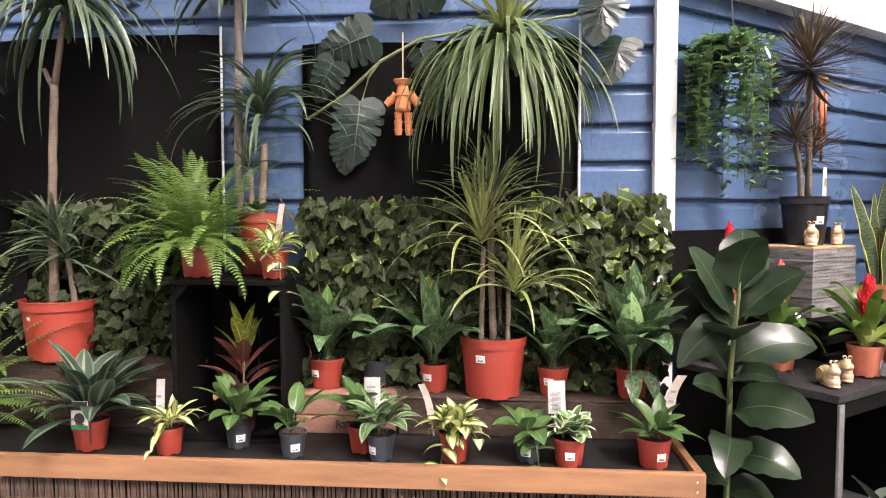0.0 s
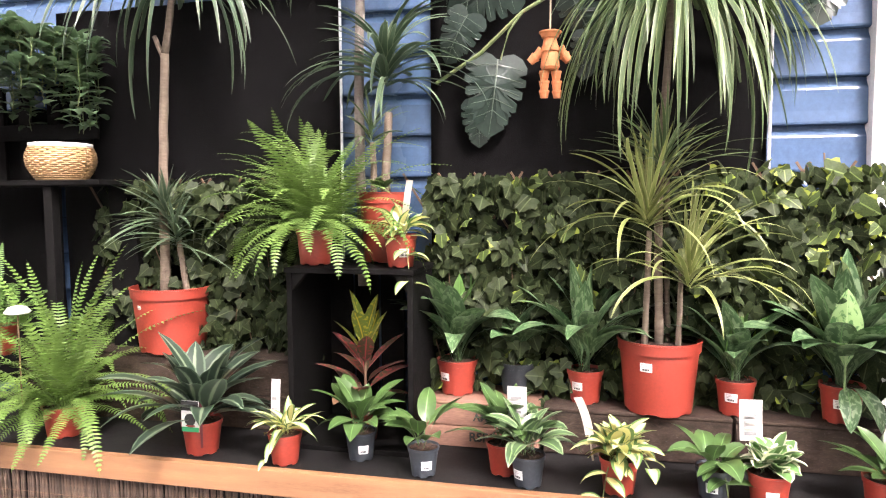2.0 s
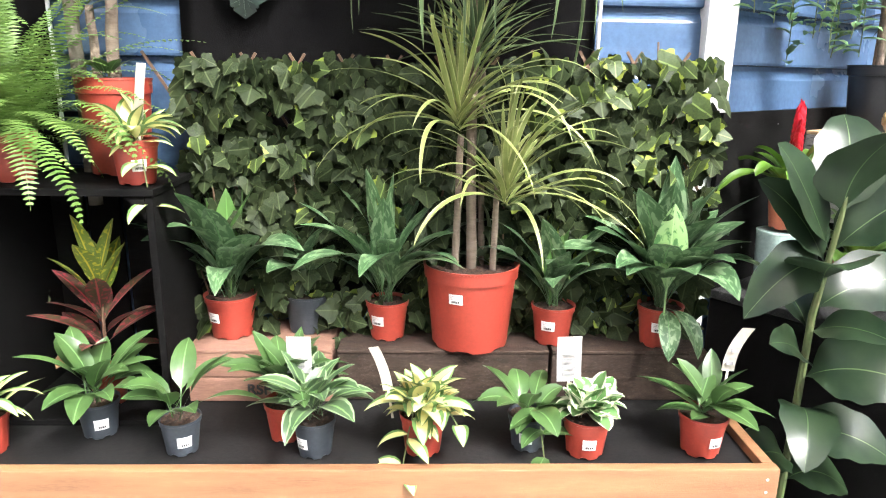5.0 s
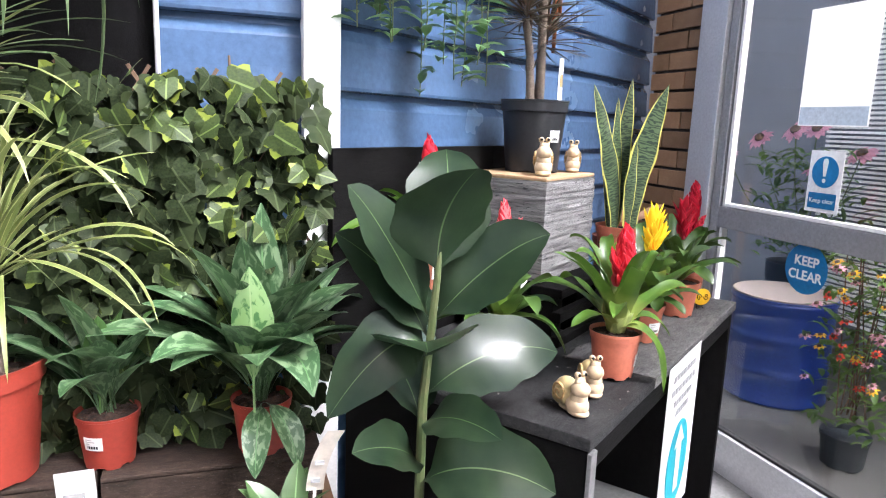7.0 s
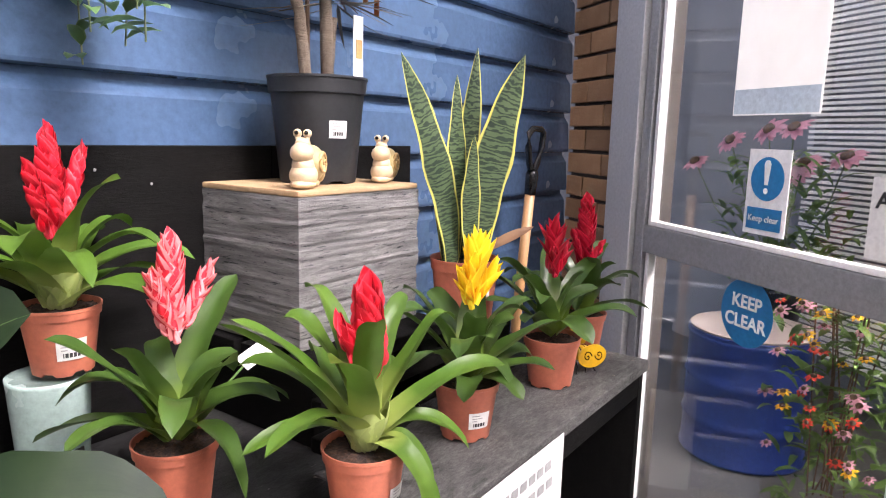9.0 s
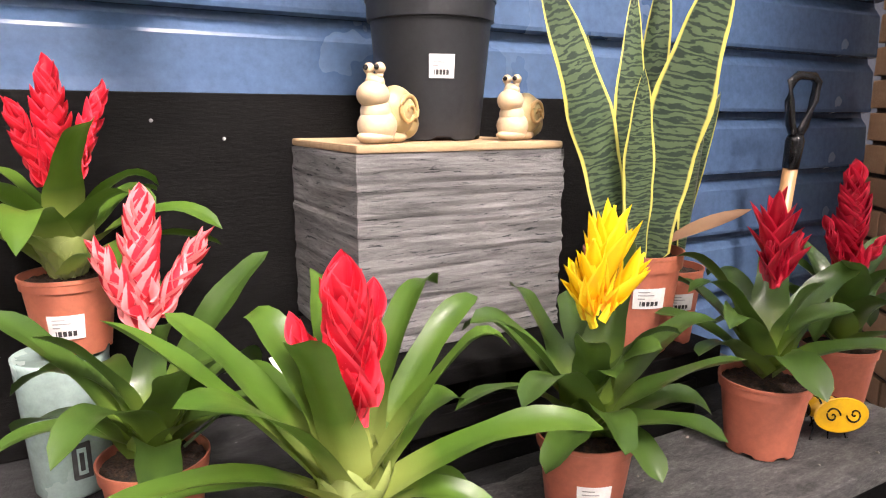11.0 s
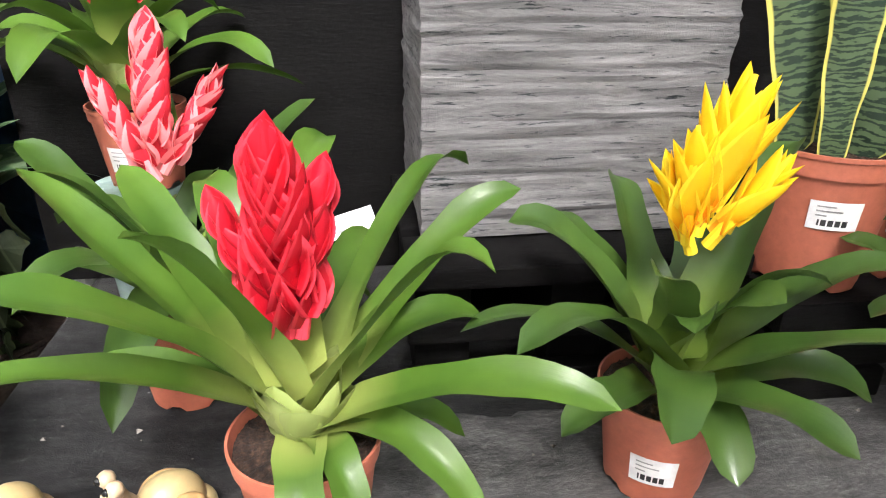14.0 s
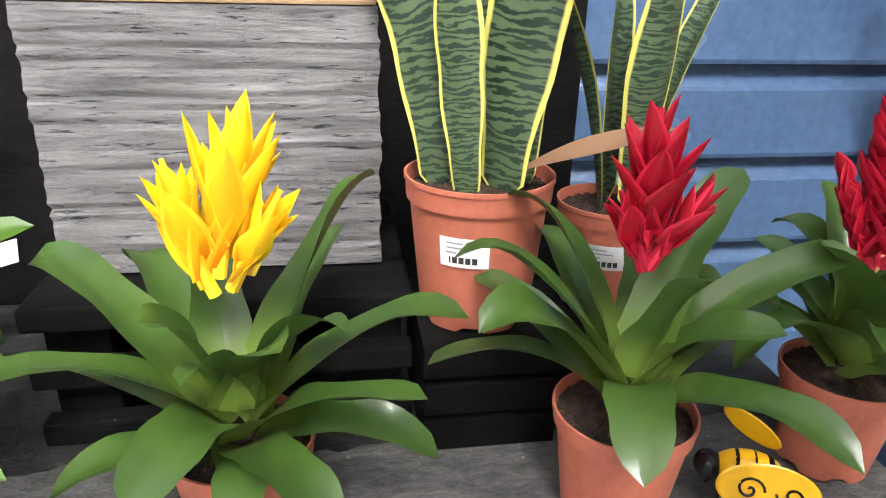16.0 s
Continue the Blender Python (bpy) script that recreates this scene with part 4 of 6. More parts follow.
class Foliage:
    """Collects blades into one mesh with UV."""

    def __init__(self):
        self.verts, self.faces, self.uvs = [], [], []

    def blade(self, base, az, e0, e1, length, width, prof, nl=9, nc=4, fold=0.12, twist=0.0, bend=1.2, wave=0.0, side=0.0, petiole=0.0):
        """One curved blade: az, e0 at the foot and e1 at the tip in degrees; fold lifts the margins; side bends it sideways."""
        start = len(self.verts)
        p, step = Vector(base), length / nl
        ph = random.random() * 6
        for i in range(nl + 1):
            t = i / nl
            e = radians(e0 + (e1 - e0) * t ** bend)
            a = radians(az + side * t)
            d = Vector((math.cos(e) * math.cos(a), math.cos(e) * math.sin(a), math.sin(e)))
            s = Vector((-math.sin(a), math.cos(a), 0))
            nrm = s.cross(d) * -1
            tw = radians(twist * t)
            s, nrm = s * math.cos(tw) + nrm * math.sin(tw), nrm * math.cos(tw) - s * math.sin(tw)
            tt = max((t - petiole) / (1 - petiole), 0)
            w = width / 2 * prof(tt) if tt > 0 else width * 0.03
            for k in range(nc + 1):
                x = 2 * k / nc - 1
                self.verts.append(p + s * (w * x) + nrm * (fold * w * abs(x) ** 1.3 + wave * w * math.sin(ph + t * 9 + x * 2) * abs(x)))
            p = p + d * step
        for i in range(nl):
            for k in range(nc):
                a = start + i * (nc + 1) + k
                self.faces.append((a, a + 1, a + nc + 2, a + nc + 1))
                u0, u1, v0, v1 = k / nc, (k + 1) / nc, i / nl, (i + 1) / nl
                self.uvs += [(u0, v0), (u1, v0), (u1, v1), (u0, v1)]
        return p

    def arc(self, base, tip, e0, width, prof, nl=16, nc=6, fold=0.3, lift=0.6, wave=0.05, sway=0.0, twist=0.0, hook=0.0, petiole=0.0, roll=0.0, face=None):
        """One blade that leaves its foot at the elevation e0 and bends over to its tip; hook turns the last of it down."""
        start = len(self.verts)
        b, q = Vector(base), Vector(tip)
        h = Vector((q.x - b.x, q.y - b.y, 0))
        h = h.normalized() if h.length > 1e-4 else Vector((1, 0, 0))
        side, far, ph = Vector((-h.y, h.x, 0)), (q - b).length, random.random() * 6
        if face is not None:
            side = Vector((math.cos(radians(face)), math.sin(radians(face)), 0))
        e = radians(e0)
        c = b + (h * math.cos(e) + Vector((0, 0, 1)) * math.sin(e)) * far * lift
        line = []
        for i in range(nl + 1):
            t = i / nl
            o = b * (1 - t) ** 2 + c * (2 * t * (1 - t)) + q * t * t
            line.append(o + side * (sway * far * math.sin(math.pi * t)) - Vector((0, 0, hook * far * max(t - 0.72, 0) ** 2 * 8)))
        for i in range(nl + 1):
            t = i / nl
            d = (line[min(i + 1, nl)] - line[max(i - 1, 0)]).normalized()
            s1 = (side - d * side.dot(d)).normalized()
            nrm = s1.cross(d) * -1
            tw = radians(roll * min(t * 4, 1) + twist * t)
            s1, nrm = s1 * math.cos(tw) + nrm * math.sin(tw), nrm * math.cos(tw) - s1 * math.sin(tw)
            tt = max((t - petiole) / (1 - petiole), 0)
            w = width / 2 * prof(tt) if tt > 0 else width * 0.03
            for k in range(nc + 1):
                x = 2 * k / nc - 1
                ruffle = wave * w * math.sin(ph + t * 11 + x * 2) * abs(x)
                self.verts.append(line[i] + s1 * (w * x * (1 + 0.05 * math.sin(ph * 3 + t * 23))) + nrm * (fold * w * abs(x) ** 1.4 + ruffle))
        for i in range(nl):
            for k in range(nc):
                a = start + i * (nc + 1) + k
                self.faces.append((a, a + 1, a + nc + 2, a + nc + 1))
                u0, u1, v0, v1 = k / nc, (k + 1) / nc, i / nl, (i + 1) / nl
                self.uvs += [(u0, v0), (u1, v0), (u1, v1), (u0, v1)]

    def outline(self, m, pts, center, bow=0.0):
        """A flat lobed leaf as a fan round its centre, bowed a little; UV across and along."""
        start = len(self.verts)
        xs = max(abs(x) for x, y in pts)
        y1 = max(y for x, y in pts)
        self.verts.append(m @ Vector((center[0], center[1], 0)))
        for x, y in pts:
            self.verts.append(m @ Vector((x, y, -bow * (x * x + (y - center[1]) ** 2))))
        n = len(pts)
        uv = [(0.5, center[1] / y1)] + [(0.5 + 0.45 * x / xs, max(y, 0) / y1) for x, y in pts]
        for i in range(n):
            a, b = 1 + i, 1 + (i + 1) % n
            self.faces.append((start, start + a, start + b))
            self.uvs += [uv[0], uv[a], uv[b]]

    def mesh(self, name, smooth=True):
        me = bpy.data.meshes.new(name)
        me.from_pydata([tuple(v) for v in self.verts], [], self.faces)
        layer = me.uv_layers.new(name="UVMap")
        layer.data.foreach_set("uv", [c for uv in self.uvs for c in uv])
        if smooth:
            me.shade_smooth()
        return me


def leaf(parent, material, *args, name="leaf", label="", **kw):
    f = Foliage()
    f.blade(*args, **kw)
    return hang(name, f.mesh(name), material, parent, label)


def arching_leaf(parent, material, *args, name="leaf", label="", **kw):
    f = Foliage()
    f.arc(*args, **kw)
    return hang(name, f.mesh(name), material, parent, label)


R = random.uniform


# ---- bromeliads on the table ----
def spike(parent, base, tip, width, bracts, material, blen=0.05, bwidth=0.03, ranks=2, face=0.0, open_at=0.0, label="coloured flower spike"):
    """A flower spike from base to tip, clothed in overlapping cupped bracts; ranks 2: flattened in one plane, 0: spiral. open_at: degrees by which they stand off."""
    b, q = Vector(base), Vector(tip)
    d = (q - b).normalized()
    far = (q - b).length
    across = (Vector((math.cos(radians(face)), math.sin(radians(face)), 0)) - d * d.dot(Vector((math.cos(radians(face)), math.sin(radians(face)), 0)))).normalized()
    other = d.cross(across)
    sp = part("flower_stalk", tube([b - d * 0.008, b + d * far * 0.5, q - d * far * 0.12], [0.006, 0.005, 0.002]), material, parent, label)
    for i in range(bracts):
        t = i / max(bracts - 1, 1)
        if ranks:
            a = (0, 180, 90, -90)[(i * 3 + i // 4) % 4] + R(-24, 24)
        else:
            a = i * 137.5 + R(-14, 14)
        flat = 0.62 if ranks else 1.0
        out = across * math.cos(radians(a)) + other * (math.sin(radians(a)) * flat)
        bulge = width / 2 * max(math.sin(math.pi * (0.16 + 0.74 * t ** 0.9)), 0.12) * R(0.85, 1.1)
        foot = b + d * (far - blen * 0.9) * t
        ln = blen * R(0.88, 1.1) * (1.05 - 0.25 * t)
        end = foot + d * ln * math.cos(radians(open_at * (1 - 0.7 * t))) + out * (bulge * 0.85 + ln * math.sin(radians(open_at * (1 - 0.7 * t))))
        mid = foot + d * ln * 0.38 + out * bulge
        f = Foliage()
        nl, nc = 8, 4
        s1 = d.cross(out).normalized()
        for k in range(nl + 1):
            u = k / nl
            o = foot * (1 - u) ** 2 + mid * (2 * u * (1 - u)) + end * u * u
            w = bwidth / 2 * prof_scale(u) * (1.1 - 0.35 * t)
            for j in range(nc + 1):
                x = 2 * j / nc - 1
                f.verts.append(o + s1 * (w * x) - out.normalized() * (w * 0.62 * abs(x) ** 1.6) + d * (0.004 * abs(x) * (1 - u)))
        for k in range(nl):
            for j in range(nc):
                v = k * (nc + 1) + j
                f.faces.append((v, v + 1, v + nc + 2, v + nc + 1))
                u0, u1, v0, v1 = j / nc, (j + 1) / nc, k / nl, (k + 1) / nl
                f.uvs += [(u0, v0), (u1, v0), (u1, v1), (u0, v1)]
        hang("bract", f.mesh("bract"), material, sp)


def bromeliad(m, label, leaf_mat, tips, width, flower, pot_r=0.066, pot_h=0.118, seed=1, label_at=None, sheath=None, foot=0.0):
    """A rosette in a pot; each tip: x, y, z from the pot's foot, the leaf's rise at its base in degrees, and its width as a share."""
    random.seed(seed)
    t = thing("potted_bromeliad", m, label, "plant", "bromeliads on the table")
    p = pot(t, pot_r, pot_h, pot_r * 0.74, TERRA_PALE, "terracotta-coloured plastic pot")
    if label_at is not None:
        pot_label(p, pot_r, pot_r * 0.74, pot_h, label_at, pot_h * 0.42, 0.052, 0.034)
    z = pot_h * 0.93
    for x, y, zt, e0, share in tips:
        ln = math.hypot(x, y) or 1
        up = z + foot + 0.045 * max(0, min(1, (e0 - 45) / 35))
        arching_leaf(t, leaf_mat, (0.01 * x / ln, 0.01 * y / ln, up), (x, y, zt), e0, width * share, prof_brom, lift=R(0.55, 0.66), fold=R(0.22, 0.45), wave=0.1, sway=R(-0.07, 0.07), twist=R(-34, 34), hook=R(-0.02, 0.3))
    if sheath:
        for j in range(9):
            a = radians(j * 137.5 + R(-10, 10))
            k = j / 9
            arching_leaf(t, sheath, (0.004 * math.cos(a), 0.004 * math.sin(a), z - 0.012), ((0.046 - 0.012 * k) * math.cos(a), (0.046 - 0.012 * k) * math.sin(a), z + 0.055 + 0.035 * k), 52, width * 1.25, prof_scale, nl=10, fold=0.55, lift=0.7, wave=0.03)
    flower(t)
    return t


def rosette(n, reach, top, seed):
    """Tips of an even rosette: the outer leaves long and low, the inner ones short and upright."""
    random.seed(seed)
    made = []
    for i in range(n):
        k, a = i / (n - 1), radians(i * 137.5 + R(-14, 14))
        r = reach * (1.0 - 0.5 * k) * R(0.86, 1.1)
        made.append((r * math.cos(a), r * math.sin(a), top * (0.42 + 0.58 * k) * R(0.85, 1.1), 44 + 32 * k + R(-4, 4), R(0.85, 1.1)))
    return made


def flower_pink(t):
    spike(t, (0.0, 0.0, 0.29), (0.012, 0.012, 0.458), 0.058, 40, PINK_BRACT, 0.054, 0.042, face=-25)
    spike(t, (0.0, -0.012, 0.285), (-0.05, -0.02, 0.408), 0.04, 22, PINK_BRACT, 0.046, 0.03, face=-25)
    spike(t, (0.012, 0.0, 0.29), (0.088, 0.0, 0.405), 0.038, 22, PINK_BRACT, 0.046, 0.028, face=-25)


def flower_red(t):
    spike(t, (-0.002, -0.012, 0.235), (-0.008, -0.006, 0.412), 0.062, 30, RED_BRACT, 0.07, 0.058)
    spike(t, (0.008, -0.014, 0.235), (0.034, 0.012, 0.378), 0.036, 14, RED_BRACT, 0.056, 0.038)
    spike(t, (-0.012, -0.012, 0.24), (-0.058, 0.012, 0.352), 0.032, 13, RED_BRACT, 0.05, 0.034)


def flower_yellow(t):
    spike(t, (0.0, -0.006, 0.285), (0.03, -0.004, 0.434), 0.05, 13, YELLOW_BRACT, 0.1, 0.036, 0, open_at=13, label="bright yellow flower spike")
    spike(t, (-0.012, -0.012, 0.28), (-0.03, -0.03, 0.395), 0.034, 8, YELLOW_BRACT, 0.085, 0.032, 0, open_at=8)
    spike(t, (0.012, -0.012, 0.275), (0.06, -0.035, 0.368), 0.03, 7, YELLOW_BRACT, 0.075, 0.028, 0, open_at=10)
    spike(t, (-0.008, -0.01, 0.27), (-0.045, -0.005, 0.36), 0.03, 6, YELLOW_BRACT, 0.07, 0.027, 0, open_at=10)


def flower_deep(t):
    spike(t, (0.0, 0.008, 0.282), (-0.004, 0.006, 0.428), 0.042, 14, DEEP_RED_BRACT, 0.084, 0.036, 0, open_at=24)
    spike(t, (0.006, 0.0, 0.275), (0.05, -0.01, 0.36), 0.028, 7, DEEP_RED_BRACT, 0.064, 0.028, 0, open_at=10)
    spike(t, (-0.006, 0.0, 0.275), (-0.042, -0.012, 0.355), 0.026, 6, DEEP_RED_BRACT, 0.06, 0.028, 0, open_at=12)


def flower_tall(t):
    spike(t, (-0.004, 0.0, 0.25), (-0.016, 0.0, 0.46), 0.07, 56, DEEP_RED_BRACT, 0.052, 0.048, face=-40)
    spike(t, (-0.01, 0.0, 0.245), (-0.06, 0.02, 0.36), 0.03, 18, DEEP_RED_BRACT, 0.044, 0.026, face=-40)
    spike(t, (0.012, 0.0, 0.245), (0.055, -0.035, 0.325), 0.03, 12, DEEP_RED_BRACT, 0.04, 0.026, face=-40)


def flower_left(t):
    spike(t, (0.0, 0.0, 0.22), (0.0, 0.0, 0.405), 0.056, 46, RED_BRACT, 0.05, 0.038)
    spike(t, (0.012, 0.0, 0.225), (0.074, 0.0, 0.372), 0.04, 30, RED_BRACT, 0.044, 0.03)
    spike(t, (-0.012, 0.0, 0.225), (-0.055, -0.01, 0.35), 0.04, 26, RED_BRACT, 0.044, 0.03)


mint = thing("mint_pot", RM @ pose(0.135, 0.555, 0.73), "pale mint glazed tall planter with a small dark emblem", "planter")
part("body", lathe([(0, 0.0), (0.046, 0.0), (0.05, 0.006), (0.061, 0.195), (0.062, 0.203), (0.058, 0.203), (0.056, 0.2), (0, 0.2)], 44), MINT, mint, smooth=True)
bm = box(-0.012, -0.004, -0.026, 0.012, 0.004, 0.026, 0.002)
em = part("emblem", bm, INK, mint, "dark rectangular emblem")
em.matrix_basis = pose(0.012, -0.0525, 0.06, -4, 0, 12)
em2 = part("emblem", box(-0.006, -0.004, -0.019, 0.006, 0.004, 0.019, 0.001), MINT, mint)
em2.matrix_basis = pose(0.0118, -0.0538, 0.06, -4, 0, 12)
em3 = part("emblem", box(-0.003, -0.004, -0.013, 0.003, 0.004, 0.013, 0.001), INK, mint)
em3.matrix_basis = pose(0.0116, -0.055, 0.06, -4, 0, 12)

RED_TIPS = ((-0.26, -0.08, 0.235, 50, 0.95), (-0.2, 0.04, 0.165, 46, 0.8), (-0.175, -0.10, 0.33, 60, 1.1), (-0.21, 0.066, 0.345, 55, 1.05), (-0.15, 0.12, 0.335, 62, 1.05), (-0.085, -0.095, 0.365, 72, 1.1), (-0.075, 0.096, 0.354, 76, 1.05), (0.03, 0.16, 0.365, 80, 1.0), (0.155, 0.10, 0.378, 58, 1.0),
            (0.15, -0.06, 0.345, 62, 1.0), (0.2, 0.08, 0.335, 52, 0.9), (0.17, 0.06, 0.205, 56, 1.05), (0.235, -0.11, 0.225, 46, 0.95), (0.14, -0.01, 0.13, 42, 0.7), (0.145, -0.10, 0.098, 36, 0.85), (0.045, -0.10, 0.07, 34, 0.8), (0.02, -0.13, 0.0, 30, 0.95), (-0.08, 0.2, 0.24, 50, 1.0), (0.08, 0.2, 0.24, 50, 1.0))
YELLOW_TIPS = ((-0.16, 0.04, 0.305, 62, 1.0), (-0.18, -0.097, 0.245, 60, 1.0), (-0.132, -0.081, 0.135, 44, 1.0), (-0.21, -0.01, 0.21, 52, 1.0), (-0.06, -0.13, 0.155, 58, 1.15), (0.01, -0.125, 0.1, 46, 0.95), (0.09, -0.15, 0.15, 44, 1.0), (0.175, -0.06, 0.145, 46, 0.8), (0.155, -0.12, 0.225, 52, 1.1),
               (0.2, -0.04, 0.265, 56, 1.1), (0.13, 0.07, 0.36, 68, 1.1), (0.1, -0.06, 0.265, 72, 1.05), (-0.055, -0.05, 0.275, 76, 1.0), (0.05, -0.075, 0.255, 76, 1.0), (-0.02, 0.15, 0.3, 66, 1.0), (0.1, 0.17, 0.26, 56, 1.0), (-0.11, 0.14, 0.27, 58, 1.0), (-0.025, -0.075, 0.235, 78, 0.9))
DEEP_TIPS = ((-0.105, 0.105, 0.33, 70, 0.95), (-0.172, 0.02, 0.31, 66, 0.95), (-0.16, -0.045, 0.265, 60, 1.05), (-0.2, -0.03, 0.2, 50, 0.95), (0.13, 0.08, 0.338, 68, 1.1), (0.19, -0.02, 0.285, 62, 1.0), (0.2, 0.06, 0.205, 56, 1.0), (0.11, -0.17, 0.19, 50, 1.05), (-0.035, -0.12, 0.14, 66, 1.3), (0.03, -0.06, 0.285, 80, 1.2), (0.1, -0.07, 0.235, 70, 0.95),
             (-0.06, 0.17, 0.27, 58, 0.95), (0.07, 0.18, 0.27, 58, 0.95), (-0.13, 0.12, 0.22, 52, 0.9), (0.17, 0.14, 0.2, 50, 0.9))
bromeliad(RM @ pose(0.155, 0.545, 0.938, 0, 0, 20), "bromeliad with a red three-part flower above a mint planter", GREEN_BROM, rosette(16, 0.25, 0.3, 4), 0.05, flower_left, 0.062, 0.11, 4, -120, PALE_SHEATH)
bromeliad(RM @ pose(0.225, 0.35, 0.73), "bromeliad with a salmon-pink feathery flower in a terracotta pot", GREEN_BROM_DARK, rosette(14, 0.23, 0.29, 11) + [(0.17, 0.06, 0.35, 62, 1.1), (-0.16, 0.05, 0.32, 62, 1.0)], 0.053, flower_pink, 0.066, 0.12, 11)
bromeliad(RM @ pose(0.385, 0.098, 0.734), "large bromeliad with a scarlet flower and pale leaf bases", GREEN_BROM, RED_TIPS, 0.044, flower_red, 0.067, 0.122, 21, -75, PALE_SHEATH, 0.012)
bromeliad(RM @ pose(0.735, 0.14, 0.734), "bromeliad with a bright yellow flower in a labelled terracotta pot", GREEN_BROM_DARK, YELLOW_TIPS, 0.054, flower_yellow, 0.067, 0.116, 33, -118)
bromeliad(RM @ pose(1.1, 0.132, 0.734), "bromeliad with a deep red flower in a terracotta pot", GREEN_BROM_DARK, DEEP_TIPS, 0.052, flower_deep, 0.07, 0.122, 41)
bromeliad(RM @ pose(1.37, 0.172, 0.734), "bromeliad with a tall red feathered flower at the table end", GREEN_BROM_DARK, rosette(16, 0.22, 0.32, 52), 0.052, flower_tall, 0.066, 0.12, 52)


tag = thing("plant_tag", RM, "pale printed plant label leaning out of a bromeliad pot", "tag", "plant tags")
part("stalk", tube([(0.262, 0.362, 0.845), (0.33, 0.38, 0.885), (0.40, 0.40, 0.912)], 0.0022, 6), CREAM_LEAF, tag, "green plastic stalk")
card = part("card", box(-0.034, -0.016, -0.0008, 0.034, 0.016, 0.0008, 0), PAPER, tag, "white printed card")
card.matrix_basis = pose(0.425, 0.405, 0.922, 38, -14, 8)
for k in range(3):
    part("print", box(-0.026, -0.009 + k * 0.008, 0.0012, 0.012 + 0.004 * k, -0.006 + k * 0.008, 0.0016, 0), INK_GREY, card)

# ---- snake plants ----
def snake_plant(m, label, leaves, r, h, label_at=None):
    t = thing("snake_plant", m, label, "plant", "snake plants")
    p = pot(t, r, h, r * 0.76, TERRA_PALE, "terracotta-coloured plastic pot")
    if label_at is not None:
        pot_label(p, r, r * 0.76, h, label_at, h * 0.6, 0.06, 0.034)
    for x, y, az, e0, e1, ln, w, tw in leaves:
        leaf(t, SNAKE, (x, y, h * 0.88), az, e0, e1, ln, w, prof_sword, nl=14, nc=6, fold=0.4, twist=tw, bend=1.0, wave=0.06)
    return t


s1 = snake_plant(RM @ pose(0.985, 0.318, 0.871), "snake plant with yellow-edged banded leaves in a terracotta pot", (), 0.083, 0.17, -112)
SWORDS = ((-0.046, 0.0, -0.18, 0.06, 0.63, 0.082, -20), (-0.02, -0.032, -0.05, -0.05, 0.46, 0.055, -25), (0.016, -0.028, 0.075, -0.1, 0.645, 0.102, -42), (0.05, -0.005, 0.12, -0.06, 0.63, 0.06, 15),
          (0.0, 0.03, 0.02, 0.05, 0.6, 0.062, -30), (0.03, 0.03, 0.06, 0.02, 0.665, 0.06, -60), (-0.035, 0.025, -0.06, 0.07, 0.52, 0.055, -10))
random.seed(61)
for x, y, tx, ty, tz, w, face in SWORDS:
    arching_leaf(s1, SNAKE, (x, y, 0.145), (tx, ty, tz), 87, w, prof_sword, nl=20, fold=0.16, lift=0.42, wave=0.08, twist=R(-12, 12), sway=R(-0.03, 0.03), face=face)
leaf(s1, DRY, (0.03, -0.03, 0.175), -22, 24, 16, 0.17, 0.035, prof_lance, nl=8, nc=4, fold=0.3, twist=40, label="dry brown leaf")
part("cane", tube([(0.045, 0.03, 0.15), (0.06, 0.035, 0.5)], 0.004), PAPER, s1, "thin white plastic cane")
snake_plant(RM @ pose(1.185, 0.42, 0.82), "smaller snake plant in a terracotta pot behind the first", (
    (-0.02, -0.01, 170, 82, 62, 0.36, 0.05, 20), (0.02, -0.02, -70, 86, 84, 0.36, 0.075, -10), (0.03, 0.01, 10, 80, 58, 0.38, 0.045, 20), (0.0, 0.02, 90, 86, 80, 0.42, 0.05, 60)), 0.07, 0.15, -110)
stool = thing("black_block", RM @ pose(1.185, 0.42, 0.734), "small black wooden block under a snake plant", "block")
part("body", box(-0.08, -0.08, 0, 0.08, 0.08, 0.085, 0.004), BLACK_WOOD, stool)


# ---- dracaenas ----
def crown(parent, at, n, length, width, e_top, e_low, tip, material, name="crown", label="", nl=9, side=25, wob=10, rise=0.75, bends=(0.7, 1.2)):
    """A tuft of narrow leaves round a cane's end."""
    f = Foliage()
    for i in range(n):
        k = i / max(n - 1, 1)
        e0 = e_low + (e_top - e_low) * k + R(-wob, wob)
        f.blade((at[0] + R(-0.008, 0.008), at[1] + R(-0.008, 0.008), at[2] - 0.07 * (1 - k)), i * 137.5 + R(-20, 20), e0, tip + (1.15 * e0 - tip) * k * rise + R(-14, 14), length * R(0.7, 1.1) * (0.75 + 0.25 * (1 - k)), width * R(0.8, 1.15), prof_grass, nl=nl, nc=2, fold=0.35, bend=R(*bends), side=R(-side, side), twist=R(-50, 50))
    return hang(name, f.mesh(name), material, parent, label)


def cane(parent, pts, r, material=None):
    n = len(pts)
    fine = []
    for i in range(n - 1):
        for k in range(6):
            t = k / 6
            fine.append(Vector(pts[i]).lerp(Vector(pts[i + 1]), t) + Vector((R(-1, 1), R(-1, 1), 0)) * r * 0.12)
    fine.append(Vector(pts[-1]))
    radii = [r * (1.12 - 0.25 * i / len(fine)) * (1 + 0.07 * (i % 2)) for i in range(len(fine))]
    return part("trunk", tube(fine, radii, 10), material or BARK, parent, "ringed pale cane", smooth=True)


